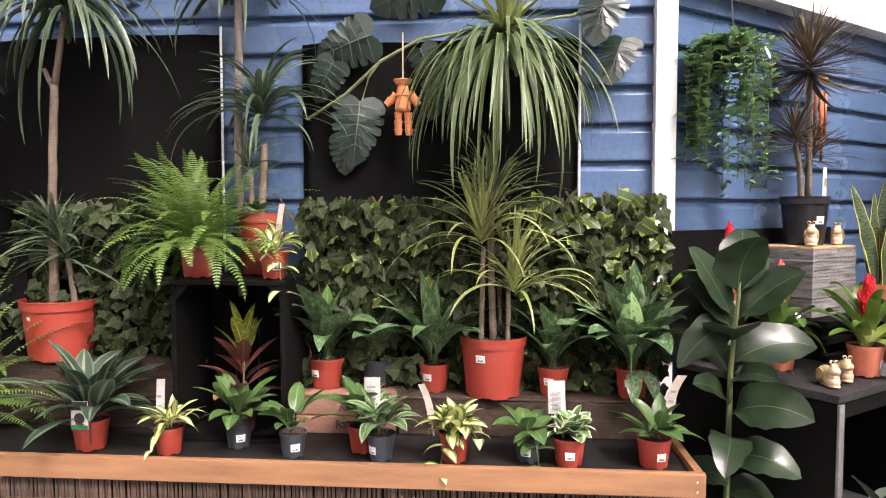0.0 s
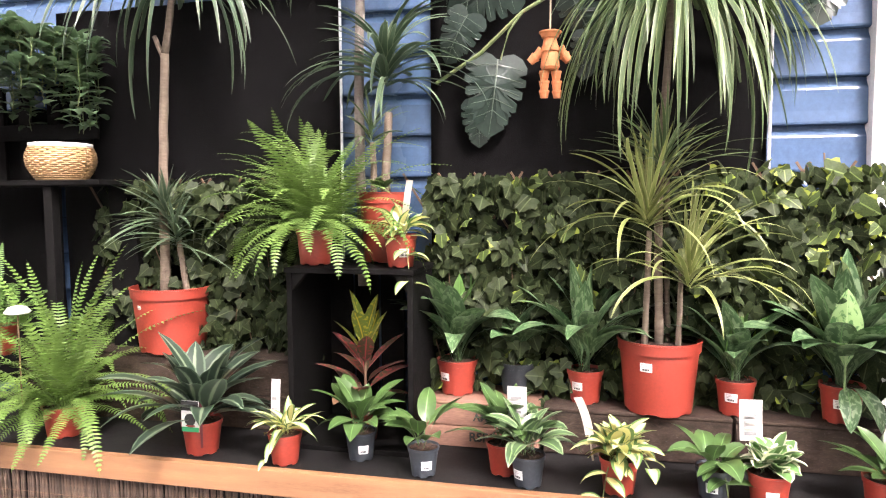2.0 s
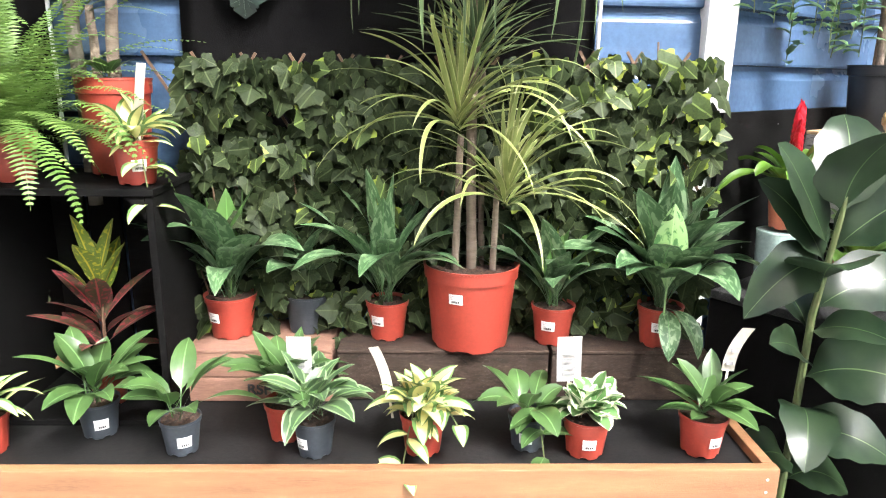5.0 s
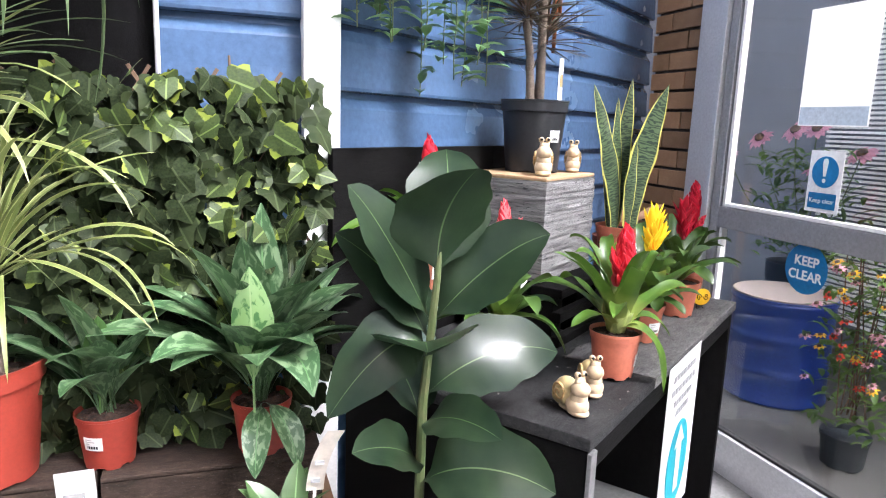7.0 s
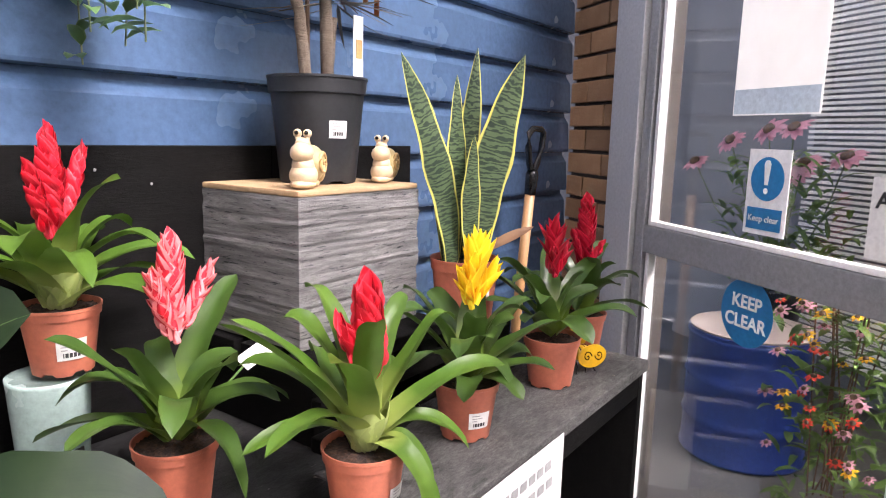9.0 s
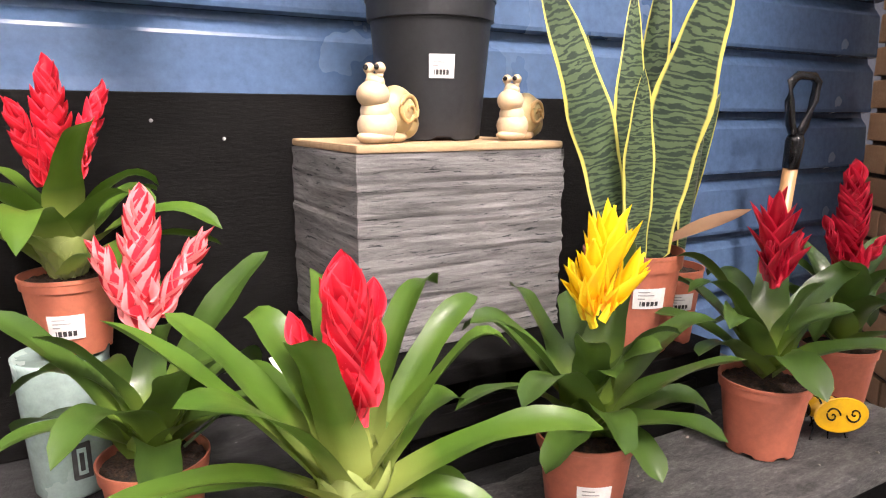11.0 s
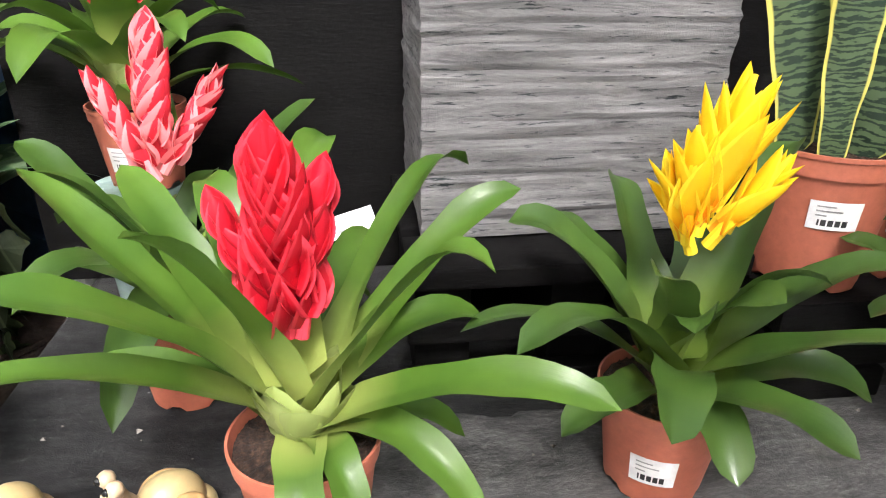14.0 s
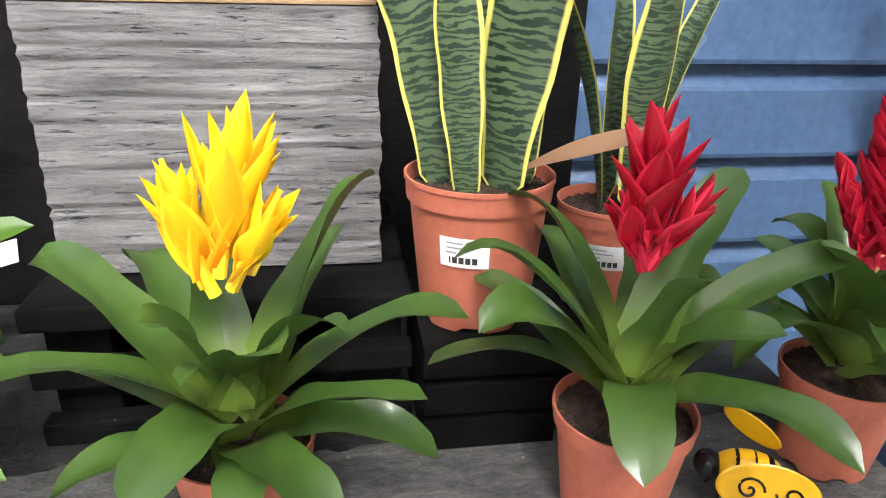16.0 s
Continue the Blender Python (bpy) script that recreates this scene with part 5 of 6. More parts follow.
random.seed(7)
t = thing("potted_dracaena", LM @ pose(-0.735, 0.475, 0.612), "tall dracaena with a weeping crown in a large terracotta pot", "plant", "dracaenas")
p = pot(t, 0.142, 0.25, 0.112, TERRA, "large terracotta-coloured pot")
pot_label(p, 0.142, 0.112, 0.25, -113, 0.17, 0.045, 0.03)
cane(t, [(0.0, 0.0, 0.2), (-0.01, 0.0, 0.7), (0.02, 0, 1.45)], 0.0135)
cane(t, [(-0.05, -0.02, 0.2), (-0.04, -0.02, 0.62)], 0.010)
cane(t, [(0.06, -0.02, 0.2), (0.065, -0.03, 0.50)], 0.009)
cane(t, [(0.03, 0.03, 0.2), (0.02, 0.04, 0.8)], 0.009)
crown(t, (0.03, -0.03, 1.45), 165, 0.76, 0.024, 87, 60, -91, DRAC, label="weeping crown of long narrow leaves", nl=14, rise=0.08, bends=(0.22, 0.46))
crown(t, (0.05, -0.02, 1.52), 36, 0.36, 0.026, 88, 40, 10, DRAC_LIME, label="upright young leaves", nl=9)
crown(t, (-0.05, -0.05, 0.70), 50, 0.46, 0.02, 84, 25, -75, DRAC_LIME, label="lower tuft of lime leaves", nl=12, side=50, wob=18, rise=0.9, bends=(0.9, 2.2))
crown(t, (0.085, -0.08, 0.50), 50, 0.44, 0.02, 84, 25, -78, DRAC_LIME, label="lower tuft of lime leaves", nl=12, side=50, wob=18, rise=0.85, bends=(0.9, 2.2))
crown(t, (0.0, 0.0, 0.86), 60, 0.36, 0.015, 80, 20, -20, DRAC, label="lower tuft of green leaves")

t = thing("potted_dracaena", LM @ pose(-2.655, 0.5, 0.732), "dracaena on a tall pale trunk in a large terracotta pot", "plant", "dracaenas")
p = pot(t, 0.163, 0.262, 0.128, TERRA, "large terracotta-coloured pot")
pot_label(p, 0.163, 0.128, 0.262, -110, 0.19, 0.022, 0.016)
cane(t, [(-0.03, 0.0, 0.2), (-0.02, 0, 0.75), (0.005, 0, 1.2)], 0.018)
cane(t, [(0.005, 0, 1.19), (0.07, -0.01, 1.5)], 0.013)
cane(t, [(0.005, 0, 1.17), (-0.04, 0.0, 1.27)], 0.01)
cane(t, [(0.07, 0.01, 0.2), (0.04, 0.0, 0.45)], 0.012)
crown(t, (0.08, -0.02, 1.56), 92, 0.72, 0.03, 80, 20, -90, DRAC_DARK, label="weeping crown of dark leaves", nl=12, rise=0.15, bends=(0.35, 0.7))
crown(t, (0.0, -0.02, 0.58), 60, 0.30, 0.018, 75, 0, -35, DRAC_DARK, label="low tuft of dark leaves")
crown(t, (0.06, -0.05, 0.5), 40, 0.28, 0.018, 75, 0, -35, DRAC_DARK, label="low tuft of dark leaves")

t = thing("potted_dracaena", LM @ pose(-1.735, 0.51, 1.108), "two-stemmed dracaena in an orange pot on the crate", "plant", "dracaenas")
p = pot(t, 0.1, 0.262, 0.078, TERRA, "orange plastic pot")
cane(t, [(-0.10, 0.03, -0.1), (-0.105, 0.02, 0.6), (-0.09, 0.02, 1.25)], 0.018, BARK_GREY)
cane(t, [(0.0, 0.0, 0.2), (0.02, 0.0, 0.56)], 0.016)
cane(t, [(-0.04, 0.0, 0.2), (-0.045, 0.0, 0.45)], 0.012)
crown(t, (0.015, -0.02, 0.72), 66, 0.48, 0.027, 86, 15, -80, DRAC_DARK, label="arching tuft of dark leaves", nl=10, rise=0.5)
crown(t, (-0.10, 0.0, 1.3), 60, 0.5, 0.028, 70, 0, -88, DRAC_DARK, label="upper crown of dark leaves", nl=10, rise=0.25)
crown(t, (-0.045, -0.02, 0.5), 18, 0.22, 0.016, 80, 20, -30, DRAC, label="small low tuft")
for i in range(5):
    leaf(t, SMALL_GREEN, (0.0, -0.04, 0.25), -170 + i * 45, 60, 5, 0.10, 0.035, prof_lance, nl=7, nc=4, petiole=0.3)

t = thing("potted_dracaena", RM @ pose(0.715, 0.535, 1.219), "bronze dragon tree in a black pot standing on the wooden block", "plant", "dracaenas")
p = pot(t, 0.108, 0.225, 0.083, BLACK_POT, "black plastic pot")
pot_label(p, 0.108, 0.083, 0.225, -108, 0.115, 0.046, 0.036)
cane(t, [(-0.03, 0.0, 0.19), (-0.05, 0.0, 0.35), (-0.095, 0, 0.46)], 0.012)
cane(t, [(0.03, 0.0, 0.19), (0.01, 0.0, 0.82)], 0.013, BARK)
cane(t, [(0.055, 0.03, 0.19), (0.07, 0.02, 0.36)], 0.01)
part("stake", tube([(0.0, 0.03, 0.19), (0.0, 0.03, 0.5)], 0.005), BROWN_STEM, t)
crown(t, (0.0, 0.0, 0.86), 220, 0.34, 0.014, 85, -45, -5, DRAC_BROWN, label="spiky bronze crown", nl=7)
crown(t, (-0.10, 0.0, 0.52), 90, 0.23, 0.012, 85, -10, -5, DRAC_BROWN, label="spiky bronze tuft", nl=7)
crown(t, (0.085, 0.02, 0.46), 80, 0.22, 0.012, 85, -20, -15, DRAC_BROWN, label="spiky bronze tuft", nl=7)
tg = part("plant_tag", box(0.06, -0.05, 0.19, 0.09, -0.047, 0.36, 0.001), PAPER, t, "upright printed plant tag")
part("print", box(0.066, -0.0525, 0.27, 0.084, -0.051, 0.31, 0), surface("tag_print", (0.5, 0.25, 0.1), (0.2, 0.3, 0.1), 0.5, 30), tg)


# ---- ferns ----
def frond(parent, material, base, az, e0, e1, length, width, pairs=31, bend=1.1, side=0.0):
    """One fern frond: a thin midrib with a row of small leaflets on either side."""
    f = Foliage()
    n = 24
    pts, dirs = [], []
    p = Vector(base)
    for i in range(n + 1):
        t = i / n
        e, a = radians(e0 + (e1 - e0) * t ** bend), radians(az + side * t)
        d = Vector((math.cos(e) * math.cos(a), math.cos(e) * math.sin(a), math.sin(e)))
        pts.append(p.copy())
        dirs.append((d, Vector((-math.sin(a), math.cos(a), 0))))
        p = p + d * (length / n)
    for i in range(n):
        (d, s), r = dirs[i], 0.0014 * (1 - 0.7 * i / n)
        k = len(f.verts)
        f.verts += [pts[i] - s * r, pts[i] + s * r, pts[i + 1] + s * r, pts[i + 1] - s * r]
        f.faces.append((k, k + 1, k + 2, k + 3))
        f.uvs += [(0.5, 0.5)] * 4
    for j in range(pairs):
        t = 0.12 + 0.87 * j / pairs
        x = t * n
        i = min(int(x), n - 1)
        o = pts[i].lerp(pts[i + 1], x - i)
        d, s = dirs[i]
        up = s.cross(d) * -1
        w = width / 2 * (math.sin(math.pi * (0.14 + 0.86 * t)) ** 0.7) * R(0.88, 1.1)
        h = length / pairs * 0.26
        for sg in (-1, 1):
            out = (s * sg + d * 0.25 + up * R(-0.12, 0.12)).normalized()
            k = len(f.verts)
            mid, tip = o + out * w * 0.5, o + out * w - up * w * 0.14
            f.verts += [o - d * h * 0.8, mid - d * h, tip, mid + d * h, o + d * h * 0.8]
            f.faces += [(k, k + 1, k + 3, k + 4), (k + 1, k + 2, k + 3)]
            f.uvs += [(0.2, t), (0.2, t), (0.8, t), (0.8, t), (0.2, t), (0.5, t), (0.8, t)]
    return hang("frond", f.mesh("frond", False), material, parent)


def fern(m, label, material, n, length, width, r, h, seed, low=-30, pot_mat=None):
    random.seed(seed)
    t = thing("potted_fern", m, label, "fern", "ferns")
    pot(t, r, h, r * 0.78, pot_mat or TERRA, "terracotta-coloured pot")
    for i in range(n):
        k = (i / n) ** 1.35
        e0 = 12 + 74 * k + R(-10, 10)
        frond(t, material, (R(-0.03, 0.03), R(-0.03, 0.03), h * 0.92), i * 137.5 + R(-25, 25), e0, e0 - R(20, 95) + low * (1 - k), length * R(0.62, 1.12) * (0.85 + 0.15 * k), width * R(0.75, 1.15), pairs=34, side=R(-60, 60), bend=R(0.9, 2.2))
    return t


fern(LM @ pose(-1.955, 0.36, 1.107), "lush bright green fern in a terracotta pot on the crate", FERN, 118, 0.56, 0.078, 0.07, 0.13, 3, -34)
fern(LM @ pose(-2.93, 0.20, 0.451), "spreading bright green fern in a terracotta pot on the bench", FERN, 100, 0.64, 0.074, 0.078, 0.12, 5, -36)
fern(LM @ pose(-3.32, 0.30, 0.722), "shaded green fern below the shelf", FERN_DARK, 30, 0.36, 0.07, 0.07, 0.12, 6, -40)
mush = thing("white_ornament", LM @ pose(-3.04, 0.12, 0.86), "small white mushroom ornament on a stick in the fern", "ornament")
part("stick", tube([(0, 0, -0.29), (0, 0, 0.07)], 0.003), BROWN_STEM, mush)
part("cap", lathe([(0, 0.07), (0.04, 0.068), (0.045, 0.075), (0.03, 0.092), (0, 0.1)], 24), WHITE, mush, smooth=True)


# ---- aglaonemas on the timber steps ----
def aglaonema(m, label, n, length, width, r, h, seed, material, pot_mat=None, label_at=None, group="aglaonemas on the steps", young=None):
    random.seed(seed)
    t = thing("potted_aglaonema", m, label, "plant", group)
    p = pot(t, r, h, r * 0.76, pot_mat or TERRA, "plastic pot")
    if label_at is not None:
        pot_label(p, r, r * 0.76, h, label_at, h * 0.55, 0.046, 0.03)
    n = int(n * 1.9)
    for i in range(n):
        k = i / n
        az = i * 137.5 + R(-20, 20)
        mt = young if (young and k > 0.8) else material
        leaf(t, mt, (R(-0.015, 0.015), R(-0.015, 0.015), h * 0.9), az, 62 + 24 * k + R(-6, 6), -50 + 125 * k + R(-18, 18), 1.12 * length * R(0.75, 1.12), 1.05 * width * R(0.8, 1.15), prof_lance, nl=13, nc=6, fold=0.2, bend=1.4 - 0.3 * k, wave=0.1, side=R(-25, 25), petiole=0.22, twist=R(-20, 20))
    return t


AG = (("mottled silver-green aglaonema in a terracotta pot on the wooden box", -1.455, 0.51, 0.617, 17, 0.34, 0.086, 0.078, 0.13, AGLA, AGLA_PLAIN),
      ("dark mottled aglaonema in a terracotta pot on the timber step", -0.985, 0.51, 0.612, 17, 0.37, 0.076, 0.066, 0.12, AGLA, None),
      ("mottled aglaonema in a terracotta pot on the timber step", -0.485, 0.475, 0.612, 14, 0.28, 0.07, 0.066, 0.12, AGLA, AGLA_PLAIN),
      ("bushy mottled aglaonema with one pale upright leaf", -0.165, 0.46, 0.612, 22, 0.37, 0.092, 0.068, 0.125, AGLA, AGLA))
for i, (lab, u, v, z, n, ln, w, r, h, mt, yg) in enumerate(AG):
    t = aglaonema(LM @ pose(u, v, z), lab, n, ln, w, r, h, 60 + i, mt, label_at=-122 + 4 * i, young=yg)
    if i == 3:
        leaf(t, AGLA_PALE, (-0.02, -0.085, 0.12), -110, 88, 84, 0.33, 0.09, prof_lance, nl=12, nc=6, fold=0.2, petiole=0.3)
        for az in (-62, -100):
            leaf(t, AGLA, (0, -0.03, 0.12), az, 20, -85, 0.2, 0.06, prof_lance, nl=12, nc=6, fold=0.3, bend=0.7, petiole=0.2)
aglaonema(LM @ pose(-1.235, 0.55, 0.617), "low dark aglaonema in a grey pot behind the others", 12, 0.24, 0.07, 0.07, 0.12, 71, AGLA, GREY_POT)


# ---- rubber plant between bench and table ----
random.seed(90)
t = thing("rubber_plant", RM @ pose(-0.20, 0.30, FLOOR), "large rubber plant with broad glossy dark leaves", "plant")
pot(t, 0.115, 0.23, 0.09, BLACK_POT, "black plastic pot")
part("stem", tube([(0.0, 0, 0.2), (0.008, -0.004, 0.55), (0.004, -0.01, 0.95), (-0.01, -0.045, 1.22), (-0.01, -0.05, 1.3)], [0.012, 0.011, 0.01, 0.007, 0.003]), STEM, t, "green-brown stem")
RUB = ((1.22, 0.13, 0.04, 1.465, 74, 0.19, 0), (1.12, -0.13, 0.08, 1.405, 66, 0.14, -55), (1.225, -0.075, -0.165, 1.44, 80, 0.22, 0), (1.12, 0.12, -0.215, 1.32, 54, 0.165, 55), (1.08, -0.12, 0.12, 1.3, 70, 0.13, -60), (1.045, -0.155, -0.13, 1.13, 52, 0.22, 10), (0.96, 0.275, -0.18, 1.035, 40, 0.19, 42), (1.06, -0.18, 0.08, 0.96, 62, 0.155, -55))
RUB_LOW = ((0.9, -0.04, -0.22, 0.95, 42, 0.12, 35), (0.77, 0.085, -0.28, 0.81, 44, 0.2, 50), (0.81, -0.2, 0.0, 0.92, 52, 0.12, -40), (0.68, -0.18, -0.12, 0.62, 44, 0.16, -10), (0.6, 0.12, -0.22, 0.58, 44, 0.17, 40), (0.52, -0.17, 0.05, 0.55, 50, 0.16, -30), (0.9, 0.1, 0.2, 1.0, 54, 0.16, 0), (0.46, 0.16, -0.12, 0.42, 46, 0.16, 30))
for z, x, y, zt, e0, w, roll in RUB + RUB_LOW:
    k = max(0, (z - 0.95) / 0.3)
    arching_leaf(t, RUBBER, (0.002 - 0.01 * k, -0.01 - 0.035 * k, z), (x, y, zt), e0, w * 0.9, prof_ovate, nl=18, nc=10, fold=R(0.12, 0.24), lift=0.52, wave=0.03, petiole=0.1, sway=R(-0.05, 0.05), twist=R(-10, 10), hook=R(0, 0.06), roll=roll)
part("bud", tube([(-0.01, -0.05, 1.29), (-0.012, -0.054, 1.34), (-0.012, -0.056, 1.385)], [0.006, 0.005, 0.001]), STEM, t, "pointed leaf bud")
t2 = thing("rubber_plant", LM @ pose(0.55, -0.08, FLOOR), "low rubber plant with upright glossy leaves on the floor", "plant")
pot(t2, 0.11, 0.22, 0.085, BLACK_POT, "black plastic pot")
part("stem", tube([(0, 0, 0.2), (0, 0, 0.54)], [0.009, 0.005]), STEM, t2)
for z, az, e0, e1, ln, w in ((0.48, 180, 70, 40, 0.22, 0.12), (0.52, -70, 70, 40, 0.18, 0.11), (0.46, 0, 55, 5, 0.24, 0.14), (0.42, -110, 50, 10, 0.22, 0.12), (0.42, 60, 60, 30, 0.22, 0.12), (0.38, -30, 40, 0, 0.23, 0.13)):
    leaf(t2, RUBBER, (0, 0, z), az, e0, e1, ln, w, prof_ovate, nl=12, nc=8, fold=0.25, petiole=0.12)


# ---- small pots along the bench ----
def small_plant(m, label, n, length, width, material, pot_mat, r, h, seed, e0=(30, 80), e1=(-50, 40), petiole=0.25, prof=prof_lance, label_at=None, trail=(), name="small_potted_plant", fold=0.25):
    random.seed(seed)
    t = thing(name, m, label, "plant", "small plants along the bench")
    p = pot(t, r, h, r * 0.75, pot_mat, "small plastic pot")
    if label_at is not None:
        pot_label(p, r, r * 0.75, h, label_at, h * 0.45, 0.04, 0.03)
    n = int(n * 1.3)
    for i in range(n):
        k = i / n
        leaf(t, material, (R(-0.4, 0.4) * r, R(-0.4, 0.4) * r, h * 0.92 + 0.03 * R(0, 1)), i * 137.5 + R(-20, 20), e0[0] + (e0[1] - e0[0]) * k + R(-8, 8), e1[0] + (e1[1] - e1[0]) * k + R(-18, 18), 1.16 * length * R(0.75, 1.15), 1.12 * width * R(0.8, 1.15), prof, nl=8, nc=4, fold=fold, bend=1.3, petiole=petiole, twist=R(-25, 25), wave=0.06)
    for az, count, reach, drop in trail:
        a = radians(az)
        pts = [(math.cos(a) * reach * s, math.sin(a) * reach * s, h + 0.04 * math.sin(3 * s) - drop * s ** 2) for s in (0, 0.25, 0.5, 0.75, 1)]
        part("trailing_stem", tube(pts, 0.002, 5), STEM, t)
        for j in range(count):
            q = pts[min(4, 1 + int(4 * j / count))]
            leaf(t, material, (q[0], q[1], q[2] - 0.012 * (j % 2)), az + (70 if j % 2 else -70) + R(-20, 20), R(-10, 30), R(-70, -30), length * 0.8, width * 0.9, prof, nl=7, nc=4, fold=fold)
    return t


def stick_tag(m, h, w, hh, lean, label, bars=3, material=None, curved=0.0):
    """A printed card tag standing in a pot."""
    t = thing("plant_tag", m @ pose(0, 0, 0, 0, lean, 0), label, "tag", "plant tags")
    f = bmesh.new()
    rows = []
    for i in range(9):
        s = i / 8
        rows.append([f.verts.new((x + curved * s * s, 0.004 * math.sin(3 * s), h + hh * s)) for x in (-w / 2, w / 2)])
    for a, b in zip(rows, rows[1:]):
        f.faces.new((a[0], a[1], b[1], b[0]))
    bmesh.ops.solidify(f, geom=f.faces[:], thickness=0.0012)
    part("card", f, material or PAPER, t)
    part("stalk", box(-0.003, 0.0, -0.02, 0.003, 0.0015, h + 0.005, 0), material or PAPER, t)
    for i in range(bars):
        z = h + hh * (0.15 + 0.6 * i / max(bars, 1))
        sx = curved * ((z - h) / hh) ** 2
        part("print", box(-w * 0.3 + sx, -0.0045, z, w * 0.22 + sx, -0.0025, z + hh * 0.07, 0), INK_GREY, t)
    return t


t = small_plant(LM @ pose(-2.31, 0.155, 0.451), "stromanthe with silver-striped dark leaves in a terracotta pot", 30, 0.29, 0.066, STRIPED, TERRA, 0.072, 0.118, 101, (18, 76), (-42, 22), 0.22)
cardm = thing("plant_tag", LM @ pose(-2.31, 0.085, 0.60), "black and white printed plant card with a picture", "tag", "plant tags")
part("card", box(-0.034, 0, -0.055, 0.034, 0.002, 0.055, 0.001), PAPER, cardm)
part("header", box(-0.033, -0.002, 0.02, 0.033, -0.0005, 0.054, 0), INK, cardm, "black header")
part("footer", box(-0.033, -0.002, -0.054, 0.033, -0.0005, -0.038, 0), SIGN_GREEN, cardm, "green footer")
part("picture", lathe([(0, 0), (0.02, 0.0), (0.022, 0.001), (0, 0.0015)], 12), INK, cardm).matrix_basis = pose(0, -0.0005, -0.012, 90)
part("ribbon", box(0.036, 0.003, -0.11, 0.045, 0.004, 0.05, 0), surface("maroon_ribbon", (0.12, 0.02, 0.03), (0.15, 0.03, 0.04)), cardm)
small_plant(LM @ pose(-1.975, 0.125, 0.451), "hoya with narrow pale-edged leaves in a terracotta pot", 22, 0.125, 0.026, CREAM_LEAF, TERRA, 0.058, 0.105, 102, (20, 70), (-70, 20), 0.15, trail=((-140, 6, 0.06, 0.08),))
stick_tag(LM @ pose(-2.02, 0.15, 0.55), 0.05, 0.034, 0.13, -2, "white paper tag standing in a hoya pot", 2, curved=0.01)
small_plant(LM @ pose(-1.735, 0.215, 0.451), "young plant with glossy green leaves in a grey pot", 16, 0.17, 0.052, SMALL_GREEN, GREY_POT, 0.055, 0.10, 103, (25, 80), (-60, 30), label_at=-60)
small_plant(LM @ pose(-1.49, 0.13, 0.451), "sparse young plant in a dark grey pot", 9, 0.17, 0.05, SMALL_GREEN, GREY_POT, 0.052, 0.095, 104, (35, 75), (-30, 20), label_at=-62)
small_plant(LM @ pose(-1.235, 0.20, 0.451), "bushy green plant in a terracotta pot", 18, 0.16, 0.05, SMALL_GREEN, TERRA, 0.06, 0.105, 105, (40, 85), (-35, 40))
small_plant(LM @ pose(-1.15, 0.12, 0.451), "bushy variegated plant in a dark grey pot", 22, 0.15, 0.048, GREEN_EDGE, GREY_POT, 0.055, 0.10, 106, (35, 85), (-55, 40), label_at=-125)
stick_tag(LM @ pose(-1.19, 0.16, 0.56), 0.09, 0.062, 0.10, 0, "large white printed tag standing among the leaves", 4)
small_plant(LM @ pose(-0.875, 0.13, 0.451), "yellow and green variegated hoya in a terracotta pot", 30, 0.115, 0.044, CREAM_LEAF, TERRA, 0.06, 0.11, 107, (20, 85), (-60, 40), 0.12, trail=((-125, 8, 0.085, 0.12), (-30, 5, 0.1, 0.02)))
stick_tag(LM @ pose(-0.955, 0.13, 0.56), 0.06, 0.026, 0.12, -8, "folded cream tag standing in a hoya pot", 0, CARD, curved=-0.02)
small_plant(LM @ pose(-0.60, 0.15, 0.451), "sparse hoya with trailing leaves in a dark grey pot", 9, 0.12, 0.05, SMALL_GREEN, GREY_POT, 0.054, 0.095, 108, (20, 70), (-55, 20), 0.15, label_at=-105, trail=((-60, 7, 0.07, 0.10),))
small_plant(LM @ pose(-0.455, 0.12, 0.451), "white-edged peperomia in a terracotta pot", 34, 0.085, 0.05, WHITE_EDGE, TERRA, 0.062, 0.105, 109, (15, 85), (-50, 45), 0.15, prof_ovate, label_at=-92)
stick_tag(LM @ pose(-0.49, 0.18, 0.53), 0.09, 0.064, 0.125, -2, "large white printed tag standing in a pot", 4)
small_plant(LM @ pose(-0.15, 0.125, 0.451), "low green peperomia in a labelled terracotta pot", 16, 0.14, 0.045, SMALL_GREEN, TERRA, 0.063, 0.11, 110, (10, 70), (-25, 45), 0.2, label_at=-72)
stick_tag(LM @ pose(-0.09, 0.16, 0.56), 0.10, 0.034, 0.12, 3, "curled cream price tag standing in a pot", 2, CARD, curved=0.035)
small_plant(LM @ pose(-1.62, 0.33, 1.107), "cream-leaved hoya spilling from a terracotta pot on the crate", 16, 0.11, 0.044, CREAM_LEAF, TERRA, 0.06, 0.115, 111, (20, 80), (-60, 30), 0.12, label_at=-60, trail=((-50, 10, 0.075, 0.16),))
stick_tag(LM @ pose(-1.61, 0.34, 1.21), 0.06, 0.024, 0.14, 3, "folded cream tag standing in a hoya pot", 0, CARD, curved=0.012)

